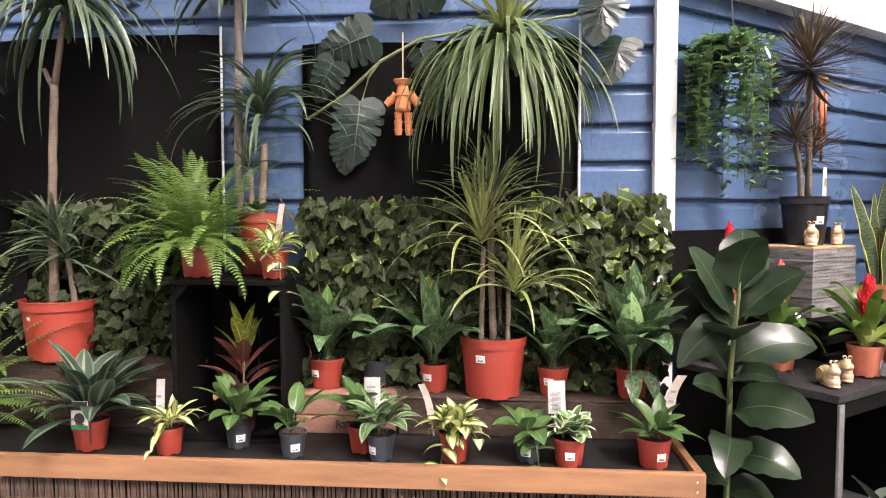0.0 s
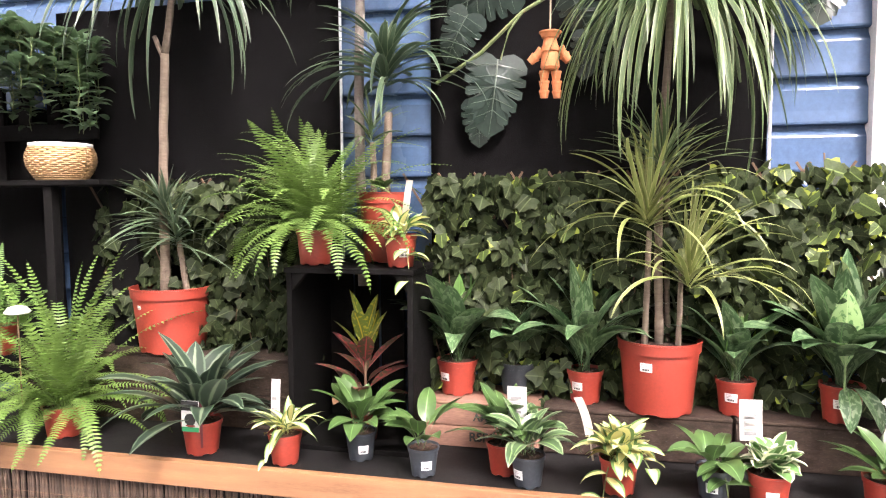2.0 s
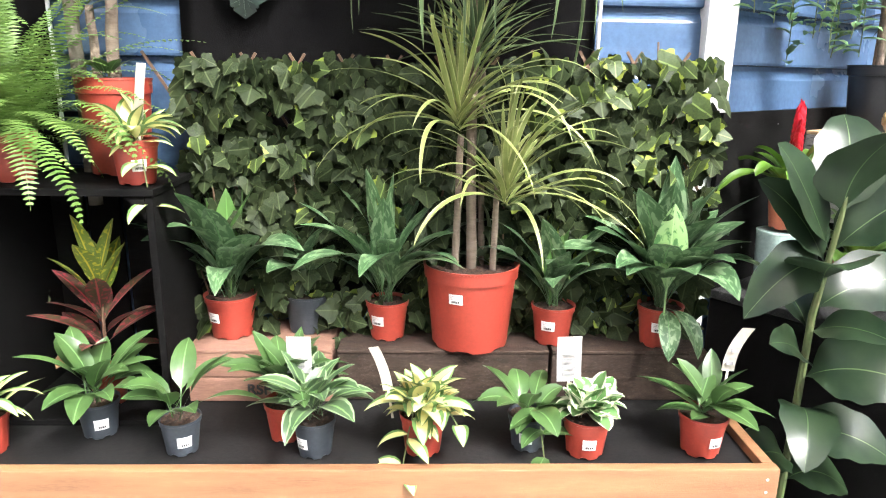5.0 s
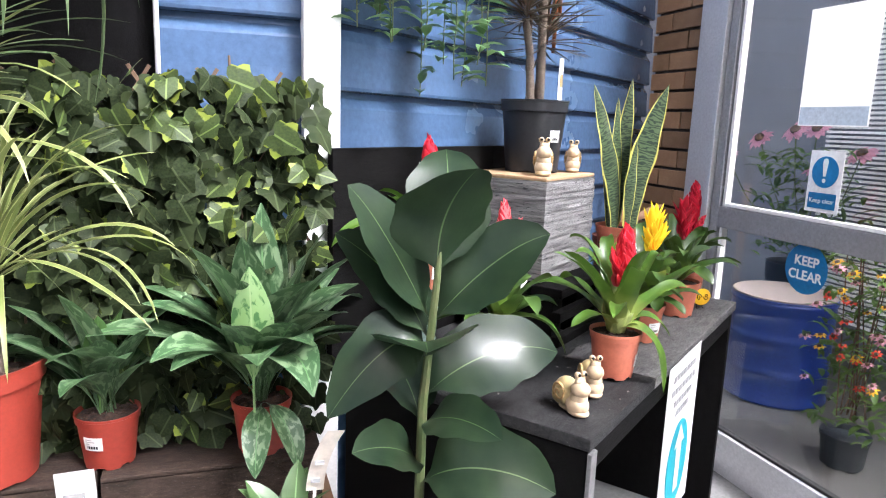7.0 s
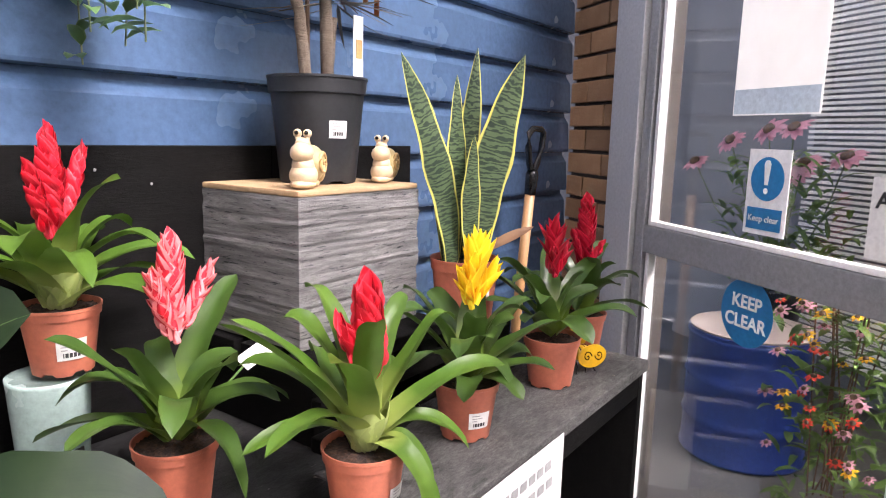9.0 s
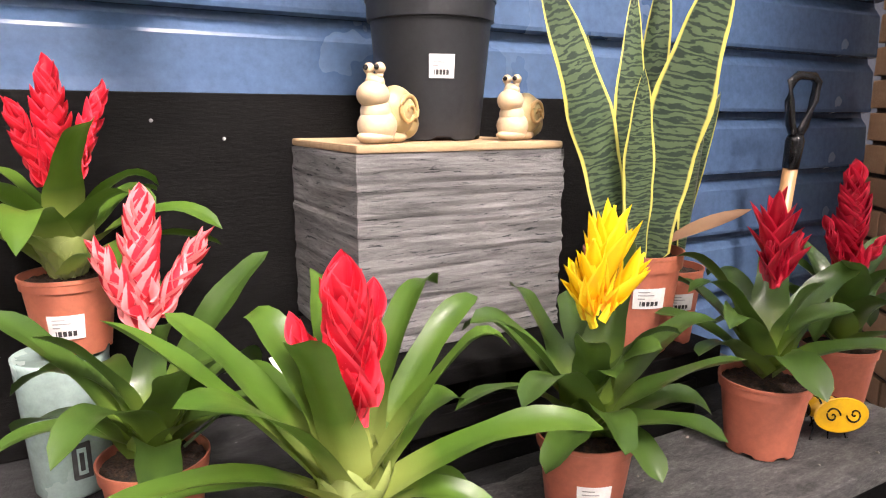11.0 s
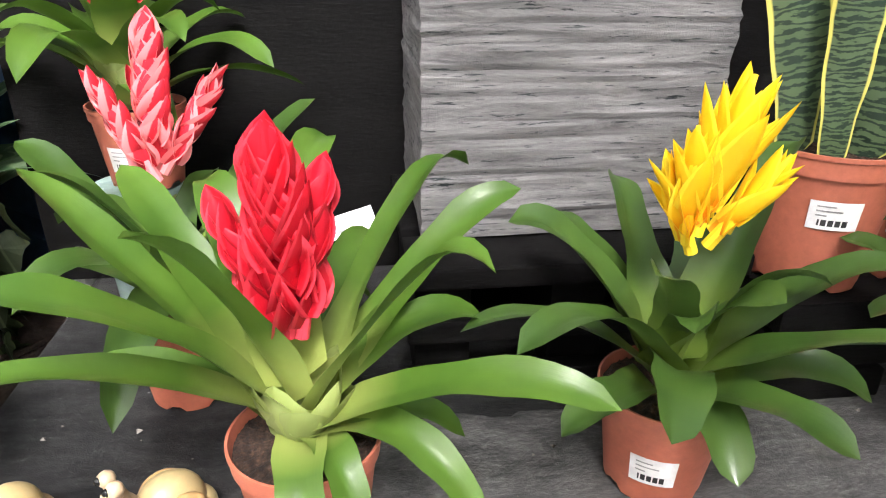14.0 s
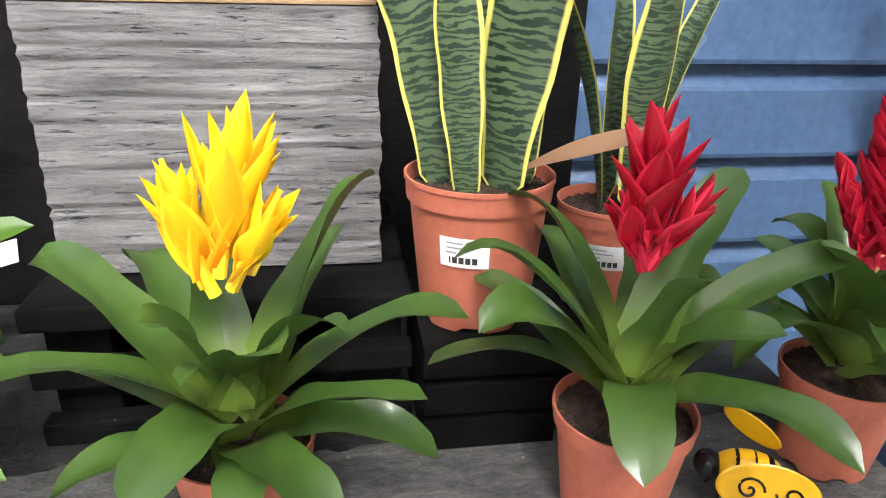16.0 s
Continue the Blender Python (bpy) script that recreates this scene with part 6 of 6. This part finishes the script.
random.seed(115)
t = thing("potted_croton", LM @ pose(-1.77, 0.36, 0.469), "croton with yellow-veined and dark red leaves inside the crate", "plant")
pot(t, 0.055, 0.10, 0.042, TERRA, "terracotta-coloured pot")
part("stem", tube([(0, 0, 0.08), (0.005, 0, 0.38)], [0.006, 0.004]), BROWN_STEM, t)
for i in range(18):
    k = i / 18
    leaf(t, CROTON if k > 0.6 else CROTON_RED, (0, 0, 0.13 + 0.25 * k), i * 137.5 + R(-15, 15), 30 + 48 * k, -10 + 75 * k + R(-12, 12), 0.21 * R(0.8, 1.1), 0.06, prof_lance, nl=9, nc=4, fold=0.25, petiole=0.15)
leaf(t, DRY, (-0.03, -0.05, 0.16), -120, 20, -40, 0.09, 0.07, prof_ovate, nl=6, nc=4, fold=0.3, label="withered yellow leaf")


# ---- artificial ivy on trellis ----
IVY_PTS = ((0.0, 0.03), (0.12, -0.08), (0.3, -0.12), (0.42, -0.04), (0.42, 0.12), (0.54, 0.24), (0.58, 0.4), (0.42, 0.47), (0.3, 0.6), (0.16, 0.82), (0.0, 0.96), (-0.16, 0.82), (-0.3, 0.6), (-0.42, 0.47), (-0.58, 0.4), (-0.54, 0.24), (-0.42, 0.12), (-0.42, -0.04), (-0.3, -0.12), (-0.12, -0.08))
random.seed(130)


def ivy_mesh(name, bow):
    f = Foliage()
    f.outline(Matrix.Diagonal((1, 1, 1, 1)), IVY_PTS, (0, 0.25), bow)
    return f.mesh(name, False)


ivy_leaves = [ivy_mesh("ivy_leaf", b) for b in (0.15, 0.3, 0.45)]
for me in ivy_leaves:
    me.materials.append(IVY)
ivy_lime = [ivy_mesh("ivy_leaf", b) for b in (0.2, 0.4)]
for me in ivy_lime:
    me.materials.append(IVY_LIME)


def ivy_panel(x0, x1, z0, z1, n_parts, n_rest, lime, label):
    t = thing("ivy_panel", LM @ pose(0, 0.56, 0), label, "ivy", "ivy panels")
    for i in range(int((x1 - x0) / 0.07)):
        x = x0 + i * 0.07
        part("lath", box(-0.004, 0.035, -0.24, 0.004, 0.041, 0.24, 0), BROWN_STEM, t).matrix_basis = pose(x, 0, z1 - 0.19, 0, 32 if i % 2 else -32, 0)
    rest = Foliage()
    for i in range(n_parts + n_rest):
        x, z = R(x0, x1), z0 + (z1 - z0) * R(0, 1) ** 0.85
        y = -0.02 - 0.05 * max(0, noise.noise((x * 5, z * 5, 2))) - R(0, 0.05)
        s = R(0.044, 0.082)
        m = pose(x, y, min(z, z1 + R(-0.03, 0.03)), R(35, 130), R(-45, 45), R(-60, 60)) @ pose(0, 0, 0, 0, 0, 180 + R(-55, 55)) @ Matrix.Diagonal((s, s, s, 1))
        if i < n_parts:
            bright = R(0, 1) < lime * (0.35 + 1.1 * (z - z0) / (z1 - z0))
            ob = hang("ivy_leaf", random.choice(ivy_lime if bright else ivy_leaves), IVY, t)
            ob.matrix_basis = m
        else:
            m = pose(0, 0.03, 0) @ m
            rest.outline(m, IVY_PTS, (0, 0.25), 0.3)
    tagged(hang("ivy_foliage", rest.mesh("ivy_foliage", False), IVY, t), kind="stuff")
    for i in range(int((x1 - x0) * 9)):
        x, z = R(x0, x1), R(z0, z1 - 0.2)
        part("vine", tube([(x, -0.02, z), (x + R(-0.04, 0.04), -0.035, z + 0.12), (x + R(-0.09, 0.09), -0.02, z + 0.26)], 0.003, 5), BROWN_STEM, t)


ivy_panel(-3.0, -2.03, 0.55, 1.42, 220, 900, 0.02, "dark green artificial ivy panel behind the pots")
ivy_panel(-1.56, -0.56, 0.62, 1.43, 300, 1000, 0.16, "dark green artificial ivy panel on a diamond trellis")
ivy_panel(-0.58, -0.03, 0.62, 1.45, 295, 500, 0.4, "lime-edged artificial ivy panel beside the white post")


# ---- monstera garland, clay-pot doll ----
def monstera_leaf(parent, m, size):
    """A heart-shaped leaf with narrow slits between raised ribs."""
    f = Foliage()
    side, tips = [(0.10, -0.07), (0.24, -0.11), (0.38, -0.06)], []
    for i in range(5):
        y = 0.05 + i * 0.165
        w = 0.47 * math.cos(max(i - 0.6, 0) / 5.0 * 1.42)
        tips.append((w * 0.9, y + 0.05))
        side += [(w, y), (w * 1.0, y + 0.09), (w * 0.86, y + 0.112), (w * 0.34, y + 0.05), (w * 0.36, y + 0.082), (w * 0.84, y + 0.152)]
    side = [q for q in side if q[1] < 0.92]
    pts = [(0, 0.0)] + side + [(0, 1.0)] + [(-x, y) for x, y in reversed(side)]
    f.outline(Matrix.Diagonal((1, 1, 1, 1)), pts, (0, 0.34), 0.42)
    ob = hang("monstera_leaf", f.mesh("monstera_leaf", False), MONSTERA, parent)
    ob.matrix_basis = m @ Matrix.Diagonal((size * 0.86, size, size, 1))

    def low(x, y):
        return -0.42 * (x * x + (y - 0.34) ** 2) + 0.008
    rib = part("midrib", tube([(0, y, low(0, y)) for y in (0.0, 0.2, 0.34, 0.5, 0.7, 0.95)], [0.014, 0.012, 0.011, 0.009, 0.007, 0.003], 6), MONSTERA_RIB, ob, "pale raised midrib")
    for x, y in tips:
        for sg in (-1, 1):
            part("side_rib", tube([(0, y * 0.88 - 0.02, low(0, y * 0.88)), (sg * x * 0.5, y * 0.95 - 0.01, low(x * 0.5, y) + 0.006), (sg * x, y, low(x, y) + 0.004)], [0.007, 0.005, 0.002], 5), MONSTERA_RIB, ob)
    return ob


random.seed(140)
g = thing("monstera_garland", LM @ pose(0, 0.585, 0), "artificial monstera vine with glossy split leaves on the wall", "garland")
part("vine", tube([(-1.55, 0.0, 1.78), (-1.38, -0.01, 1.88), (-1.22, -0.02, 2.02), (-1.05, -0.02, 2.11), (-0.8, -0.01, 2.15), (-0.4, 0, 2.2), (-0.2, 0, 2.3)], 0.007), STEM, g)
part("vine", tube([(-1.22, -0.02, 2.02), (-1.27, -0.03, 1.95), (-1.3, -0.03, 1.85)], 0.004), STEM, g)
for x, z, rz, s, rx in ((-1.31, 1.855, 174, 0.285, 86), (-1.26, 2.13, 110, 0.27, 98), (-1.42, 2.02, 150, 0.2, 98), (-0.99, 2.34, 110, 0.30, 98), (-1.05, 2.07, -155, 0.18, 98), (-0.93, 2.03, -160, 0.18, 98), (-1.38, 1.70, 178, 0.17, 98), (-0.27, 2.30, 165, 0.26, 70), (-0.20, 2.10, 160, 0.22, 68), (-0.98, 1.92, 170, 0.16, 98)):
    monstera_leaf(g, pose(x, -0.03 + R(-0.012, 0.012), z, rx, 0, 0) @ pose(0, 0, 0, 0, R(-16, 16), rz), s)

doll = part("clay_pot_doll", lathe([(0, -0.003), (0.028, 0), (0.034, 0.01), (0.03, 0.062), (0.036, 0.064), (0.036, 0.072), (0.0, 0.073)], 24), CLAY, None, smooth=False)
doll.matrix_basis = LM @ pose(-1.119, 0.53, 1.80)
bmd = bmesh.new()
bmd.from_mesh(doll.data)


def cup(at, tilt, r, h):
    tmp = lathe([(0, 0), (r * 0.72, 0), (r * 0.92, h * 0.75), (r, h * 0.76), (r, h), (0, h)], 18)
    tmp.transform(pose(*at) @ pose(0, 0, 0, 0, tilt, 0))
    me = bpy.data.meshes.new("tmp")
    tmp.to_mesh(me)
    tmp.free()
    bmd.from_mesh(me)
    bpy.data.meshes.remove(me)


for at, tilt, r, h in (((0, 0, 0.115), 180, 0.03, 0.042), ((0, 0, 0.112), 0, 0.04, 0.022), ((-0.05, 0, 0.05), 48, 0.019, 0.03), ((-0.072, 0, 0.03), 48, 0.019, 0.03), ((0.05, 0, 0.05), -35, 0.019, 0.03), ((0.066, 0, 0.026), -35, 0.019, 0.03),
                       ((-0.02, 0, -0.035), 0, 0.019, 0.032), ((-0.02, 0, -0.07), 0, 0.019, 0.032), ((-0.02, 0, -0.098), 0, 0.019, 0.026), ((0.022, 0, -0.038), 0, 0.019, 0.032), ((0.024, 0, -0.072), 0, 0.019, 0.032), ((0.026, 0, -0.1), 0, 0.019, 0.026)):
    cup(at, tilt, r, h)
bmd.to_mesh(doll.data)
bmd.free()
tagged(doll, "orange clay-pot doll hanging on a cord", "doll")
cord = part("rope_loop", tube([(0, 0, 0), (0.001, 0, 0.2)], 0.003), ROPE, None)
cord.matrix_basis = LM @ pose(-1.119, 0.53, 1.93)
tagged(cord, "thin jute rope loop hung from the vine", "rope")


# ---- hanging plants ----
def trailing(name, m, label, vines, material, pot_r, length, leaf_len, leaf_w, spread, seed, wires=0.0):
    random.seed(seed)
    t = thing(name, m, label, "hanging plant")
    if pot_r:
        part("pot", pot_mesh(pot_r, pot_r * 1.3, pot_r * 0.75), BLACK_POT, t, "dark hanging pot", True)
    if wires:
        for a in (0, 120, 240):
            part("wire", tube([(pot_r * math.cos(radians(a)), pot_r * math.sin(radians(a)), pot_r * 1.2), (0, 0, wires)], 0.0015, 5), INK, t)
    f = Foliage()
    stems = bmesh.new()
    for i in range(vines):
        az = radians(i * 137.5 + R(-20, 20))
        reach, drop = spread * R(0.5, 1.1), length * R(0.25, 1.0)
        pts = []
        for k in range(11):
            s = k / 10
            h = 1 - (1 - min(s * 2.2, 1)) ** 2
            pts.append(Vector((math.cos(az) * reach * h + R(-0.006, 0.006), math.sin(az) * reach * h + R(-0.006, 0.006), pot_r * 1.3 + 0.05 * math.sin(min(s * 4, 3.14)) - drop * max(0, s - 0.22) / 0.78)))
        tube(pts, 0.0016, 4, stems)
        count = int(8 + drop / leaf_len * 3.2)
        for j in range(count):
            q = (j + 0.5) / count * 10
            a, b = pts[int(q)], pts[min(int(q) + 1, 10)]
            o = a.lerp(b, q - int(q))
            f.blade(o, R(0, 360), R(0, 50), R(-60, 0), leaf_len * R(0.7, 1.15), leaf_w * R(0.8, 1.15), prof_lance, nl=4, nc=2, fold=0.3)
    tagged(part("stem_tangle", stems, STEM, t), kind="stuff")
    hang("foliage", f.mesh("foliage"), material, t, "dense small trailing leaves")
    return t


hb = trailing("hanging_basket", RM @ pose(0.13, 0.56, 1.96), "hanging plant with trailing pale green stems", 36, HANGING, 0.07, 0.62, 0.066, 0.03, 0.17, 150, 0.5)
dk = part("round_tag", sheet_disc(0.032, 0.003, 28), PAPER, hb, "round white tag")
dk.matrix_basis = pose(0.05, -0.15, 0.06, 70, 0, 20)
trailing("trailing_plant", LM @ pose(-3.28, 0.42, 1.98), "bushy grey-green trailing plant above the wicker basket", 84, HANGING_DARK, 0.0, 0.36, 0.092, 0.04, 0.30, 151)

basket = thing("wicker_basket", LM @ pose(-3.09, 0.42, 1.426), "round woven wicker basket with a white liner on the shelf", "basket")
for i in range(16):
    z = 0.006 + i * 0.0083
    r = 0.09 + 0.036 * math.sin(min(1, i / 15) * 2.4)
    bm = bmesh.new()
    n = 36
    tube([((r + 0.003 * (1 if (k + i) % 2 else -1)) * math.cos(2 * math.pi * k / n), (r + 0.003 * (1 if (k + i) % 2 else -1)) * math.sin(2 * math.pi * k / n), z) for k in range(n + 1)], 0.0055, 5, bm)
    part("weave", bm, WICKER, basket, smooth=True)
part("liner", lathe([(0, 0.02), (0.08, 0.02), (0.105, 0.12), (0.118, 0.138), (0.118, 0.15), (0.108, 0.15), (0.1, 0.12), (0, 0.1)], 40), WHITE, basket, "white liner rim", True)


# ---- ornaments on block and table ----
def snail(m, label, s=1.0, shell=1):
    """Ceramic snail: upright body with a rounded head and two eye stalks, and a coiled shell behind."""
    t = thing("snail_ornament", m @ Matrix.Diagonal((s, s, s, 1)), label, "ornament", "ceramic snails")
    bm = ball((-0.012, 0, 0.024), (0.03, 0.025, 0.024))
    ball((-0.015, 0, 0.042), (0.022, 0.02, 0.02), bm)
    ball((-0.02, 0, 0.064), (0.024, 0.021, 0.019), bm)
    ball((-0.016, 0, 0.08), (0.012, 0.014, 0.012), bm)
    ball((-0.016, 0, 0.009), (0.03, 0.022, 0.01), bm)
    ball((0.022, 0, 0.008), (0.026, 0.017, 0.009), bm)
    part("body", bm, CREAM, t, smooth=True)
    for y in (-0.009, 0.009):
        e = part("eye", tube([(-0.016, y * 0.6, 0.082), (-0.016, y, 0.094)], [0.006, 0.005], 10), CREAM, t, smooth=True)
        part("eyeball", ball((-0.0165, y, 0.098), (0.008, 0.008, 0.008), None, 2), CREAM, e, smooth=True)
        part("pupil", ball((-0.0225, y, 0.099), (0.0045, 0.004, 0.004), None, 2), GLOSS_BLACK, e, smooth=True)
    bm = ball((0.028, 0, 0.043), (0.034, 0.026, 0.035))
    ball((0.05, 0, 0.026), (0.022, 0.02, 0.022), bm)
    core = part("shell", bm, GOLD_PAINT, t, "ochre rounded shell", True)
    for sg in (-1, 1):
        pts = []
        for k in range(30):
            a = k / 29 * 2 * math.pi * 1.6
            r = 0.025 * (1 - 0.85 * k / 29)
            pts.append((0.028 + r * math.cos(a - 0.6), sg * (0.026 * math.sqrt(max(1 - (r / 0.036) ** 2, 0)) + 0.0005), 0.043 + r * math.sin(a - 0.6)))
        part("shell_coil", tube(pts, [0.0042 * (1 - 0.5 * k / 29) for k in range(30)], 8), CREAM_TAN, core, "raised coil", True)
    return t


snail(RM @ pose(0.575, 0.425, 1.219, 0, 0, 28), "cream ceramic snail beside the black pot", 1.08)
snail(RM @ pose(0.825, 0.44, 1.219, 0, 0, 24), "cream ceramic snail beside the black pot", 1.0)
snail(RM @ pose(0.105, 0.085, 0.73, 0, 0, 62), "cream ceramic snail on the table edge", 0.98)
snail(RM @ pose(0.235, 0.095, 0.73, 0, 0, 38), "cream ceramic snail on the table edge", 0.98)

bee = thing("bee_ornament", RM @ pose(1.228, 0.1, 0.734, 0, 0, -24), "yellow metal bee ornament with curled wings on wire legs", "ornament")
part("body", ball((0, 0.012, 0.048), (0.034, 0.02, 0.02)), BEE_YELLOW, bee, "yellow striped body", True)
for x in (-0.012, 0.004, 0.019):
    ring = part("stripe", lathe([(0.0195 - abs(x) * 0.14, -0.003), (0.0207 - abs(x) * 0.14, 0), (0.0195 - abs(x) * 0.14, 0.003)], 24), GLOSS_BLACK, bee, "black stripe")
    ring.matrix_basis = pose(x, 0.012, 0.048, 0, 90, 0)
part("head", ball((-0.038, 0.012, 0.046), (0.015, 0.015, 0.015)), GLOSS_BLACK, bee, "black head", True)
wing = part("wing", lathe([(0, 0), (0.034, 0), (0.036, 0.0012), (0.034, 0.0024), (0, 0.0024)], 28), BEE_YELLOW, bee, "flat yellow wing")
wing.matrix_basis = pose(0.016, -0.012, 0.044, 80, 0, 0) @ Matrix.Diagonal((1.35, 0.82, 1, 1))
wing2 = part("wing", lathe([(0, 0), (0.034, 0), (0.036, 0.0012), (0.034, 0.0024), (0, 0.0024)], 28), BEE_YELLOW, bee, "flat yellow wing")
wing2.matrix_basis = pose(0.0, 0.03, 0.085, -70, 35, 0) @ Matrix.Diagonal((1.0, 0.4, 1, 1))
for x, s in ((-0.008, 1), (0.022, -1)):
    sw = part("scroll", tube([(x + s * 0.011 * (1 - k / 26) * math.cos(k / 26 * 9), 0, s * 0.011 * (1 - k / 26) * math.sin(k / 26 * 9)) for k in range(26)], 0.0012, 5), GLOSS_BLACK, bee, "black wire scroll")
    sw.matrix_basis = pose(0.016 - 0.007, -0.0152, 0.0445, -10, 0, 0) @ Matrix.Diagonal((1.3, 1, 1.3, 1))
for x in (-0.02, 0.0, 0.02):
    for y in (-0.006, 0.028):
        part("leg", tube([(x, 0.012, 0.035), (x * 1.3, y, 0.02), (x * 1.6, y * 1.4, 0.0), (x * 1.6 + 0.004, y * 1.5, 0.001)], 0.0013, 5), GLOSS_BLACK, bee)

spade = thing("garden_spade", RM @ pose(1.79, 0.655, 0, 4, 0, 0), "spade with black D-shaped grip leaning on the wall", "spade")
part("shaft", tube([(0, 0, 0.3), (0, 0, 1.16)], 0.018, 14), TOOL_WOOD, spade, smooth=True)
part("socket", lathe([(0, 1.13), (0.02, 1.13), (0.023, 1.2), (0.018, 1.215), (0, 1.215)], 18), GLOSS_BLACK, spade, "black plastic socket", True)
part("grip", tube([(0, 0, 1.2), (-0.03, 0, 1.24), (-0.05, 0, 1.3), (-0.052, 0, 1.345), (-0.03, 0, 1.36), (0.03, 0, 1.36), (0.052, 0, 1.345), (0.05, 0, 1.3), (0.03, 0, 1.24), (0, 0, 1.2)], 0.0115, 10), GLOSS_BLACK, spade, "black D-shaped grip", True)
part("blade", box(-0.09, -0.004, FLOOR, 0.09, 0.004, 0.3, 0.002), ALU, spade)

chime = thing("wind_chime", RM @ pose(0.98, 0.62, 1.60), "copper tube wind chime hanging against the blue wall", "wind chime")
part("top_disc", sheet_disc(0.035, 0.01, 28), TOOL_WOOD, chime, "wooden disc").location.z = 0.42
for k in range(5):
    a = 2 * math.pi * k / 5
    part("tube", tube([(0.024 * math.cos(a), 0.024 * math.sin(a), 0.02 + 0.03 * k), (0.024 * math.cos(a), 0.024 * math.sin(a), 0.36)], 0.007, 10), COPPER, chime, "copper tube", True)
    part("string", tube([(0.024 * math.cos(a), 0.024 * math.sin(a), 0.36), (0.024 * math.cos(a), 0.024 * math.sin(a), 0.42)], 0.001, 4), ROPE, chime)
part("string", tube([(0, 0, 0.43), (0, 0.05, 0.7)], 0.0012, 4), ROPE, chime)


# ---- flowers beyond the glass ----
def cone_flower(parent, at, r, petal_mat, n=13, tilt=0.0):
    f = Foliage()
    for i in range(n):
        f.blade((0, 0, 0), 360 / n * i + R(-6, 6), R(-5, 10), R(-45, -20), r * R(0.85, 1.1), r * 0.36, prof_strap, nl=4, nc=2, fold=0.2)
    ob = hang("flower", f.mesh("flower"), petal_mat, parent, "open flower with drooping petals")
    ob.matrix_basis = pose(at[0], at[1], at[2], tilt, 0, 0)
    c = part("flower_cone", lathe([(0, -0.005), (r * 0.34, -0.003), (r * 0.3, r * 0.22), (0, r * 0.36)], 14), BROWN_STEM, ob, "brown cone", True)
    return ob


random.seed(170)
cf = thing("cone_flowers", DM @ pose(-0.95, 1.45, FLOOR), "pink coneflowers on tall stems beyond the glass", "flowers")
part("pot", pot_mesh(0.17, 0.7, 0.14), BLACK_POT, cf, "dark tall planter", True)
fol = Foliage()
for i, (x, z) in enumerate(((-0.48, 1.49), (-0.75, 1.35), (-0.12, 1.55), (0.02, 1.56), (0.2, 1.38), (0.1, 1.32), (0.3, 1.42))):
    y = R(-0.1, 0.1)
    part("stem", tube([(R(-0.08, 0.08), 0, 0.68), (x * 0.7, y, z * 0.8), (x, y, z)], 0.004, 6), STEM, cf)
    cone_flower(cf, (x, y, z), 0.10, PETAL_PINK, tilt=R(30, 60))
for i in range(240):
    x = R(-0.4, 0.5)
    fol.blade((x * 0.8, R(-0.12, 0.12), R(0.7, 1.4)), R(0, 360), R(20, 60), R(-50, 10), R(0.1, 0.2), R(0.025, 0.045), prof_lance, nl=5, nc=2, fold=0.25)
tagged(hang("foliage", fol.mesh("foliage"), FERN, cf), kind="stuff")

mf = thing("flowering_shrub", DM @ pose(0.24, 0.62, FLOOR), "mixed red, yellow and pink flowers in a planter outside", "flowers")
part("pot", pot_mesh(0.11, 0.16, 0.09), GREY_POT, mf, "dark planter", True)
fol = Foliage()
for i in range(330):
    fol.blade((R(-0.2, 0.22), R(-0.12, 0.12), R(0.16, 1.0)), R(0, 360), R(10, 60), R(-60, 0), R(0.06, 0.14), R(0.015, 0.035), prof_lance, nl=4, nc=2, fold=0.25)
tagged(hang("foliage", fol.mesh("foliage"), FERN, mf), kind="stuff")
for i in range(40):
    cone_flower(mf, (R(-0.18, 0.2), R(-0.16, 0.0), R(0.35, 1.05)), R(0.022, 0.035), random.choice((PETAL_RED, PETAL_YELLOW, PETAL_YELLOW, PETAL_PINK, PETAL_PINK)), 8, R(10, 50))
for i in range(12):
    part("stem", tube([(R(-0.06, 0.06), R(-0.05, 0.05), 0.24), (R(-0.15, 0.15), R(-0.1, 0.1), R(0.6, 1.0))], 0.003, 5), BROWN_STEM, mf)


# ---- crumbs and dust on the table ----
random.seed(200)
crumbs = Foliage()
for i in range(90):
    x, y = R(0.05, 1.4), R(0.02, 0.3)
    s = R(0.0012, 0.005)
    k = len(crumbs.verts)
    a = R(0, 6.28)
    p = [Vector((x + s * math.cos(a + q * 2.1) * R(0.6, 1.2), y + s * math.sin(a + q * 2.1) * R(0.6, 1.2), 0.7345)) for q in range(3)] + [Vector((x, y, 0.7345 + s * 0.7))]
    crumbs.verts += p
    crumbs.faces += [(k, k + 1, k + 3), (k + 1, k + 2, k + 3), (k + 2, k, k + 3), (k + 2, k + 1, k)]
    crumbs.uvs += [(0.5, 0.5)] * 12
cr = hang("soil_crumbs", crumbs.mesh("soil_crumbs", False), surface("crumb_mix", (0.05, 0.035, 0.025), (0.5, 0.48, 0.44), 0.9, 30, 90, 0.1), None)
cr.matrix_basis = RM
tagged(cr, "scattered soil crumbs and pale grit on the table", "crumbs", kind="stuff")
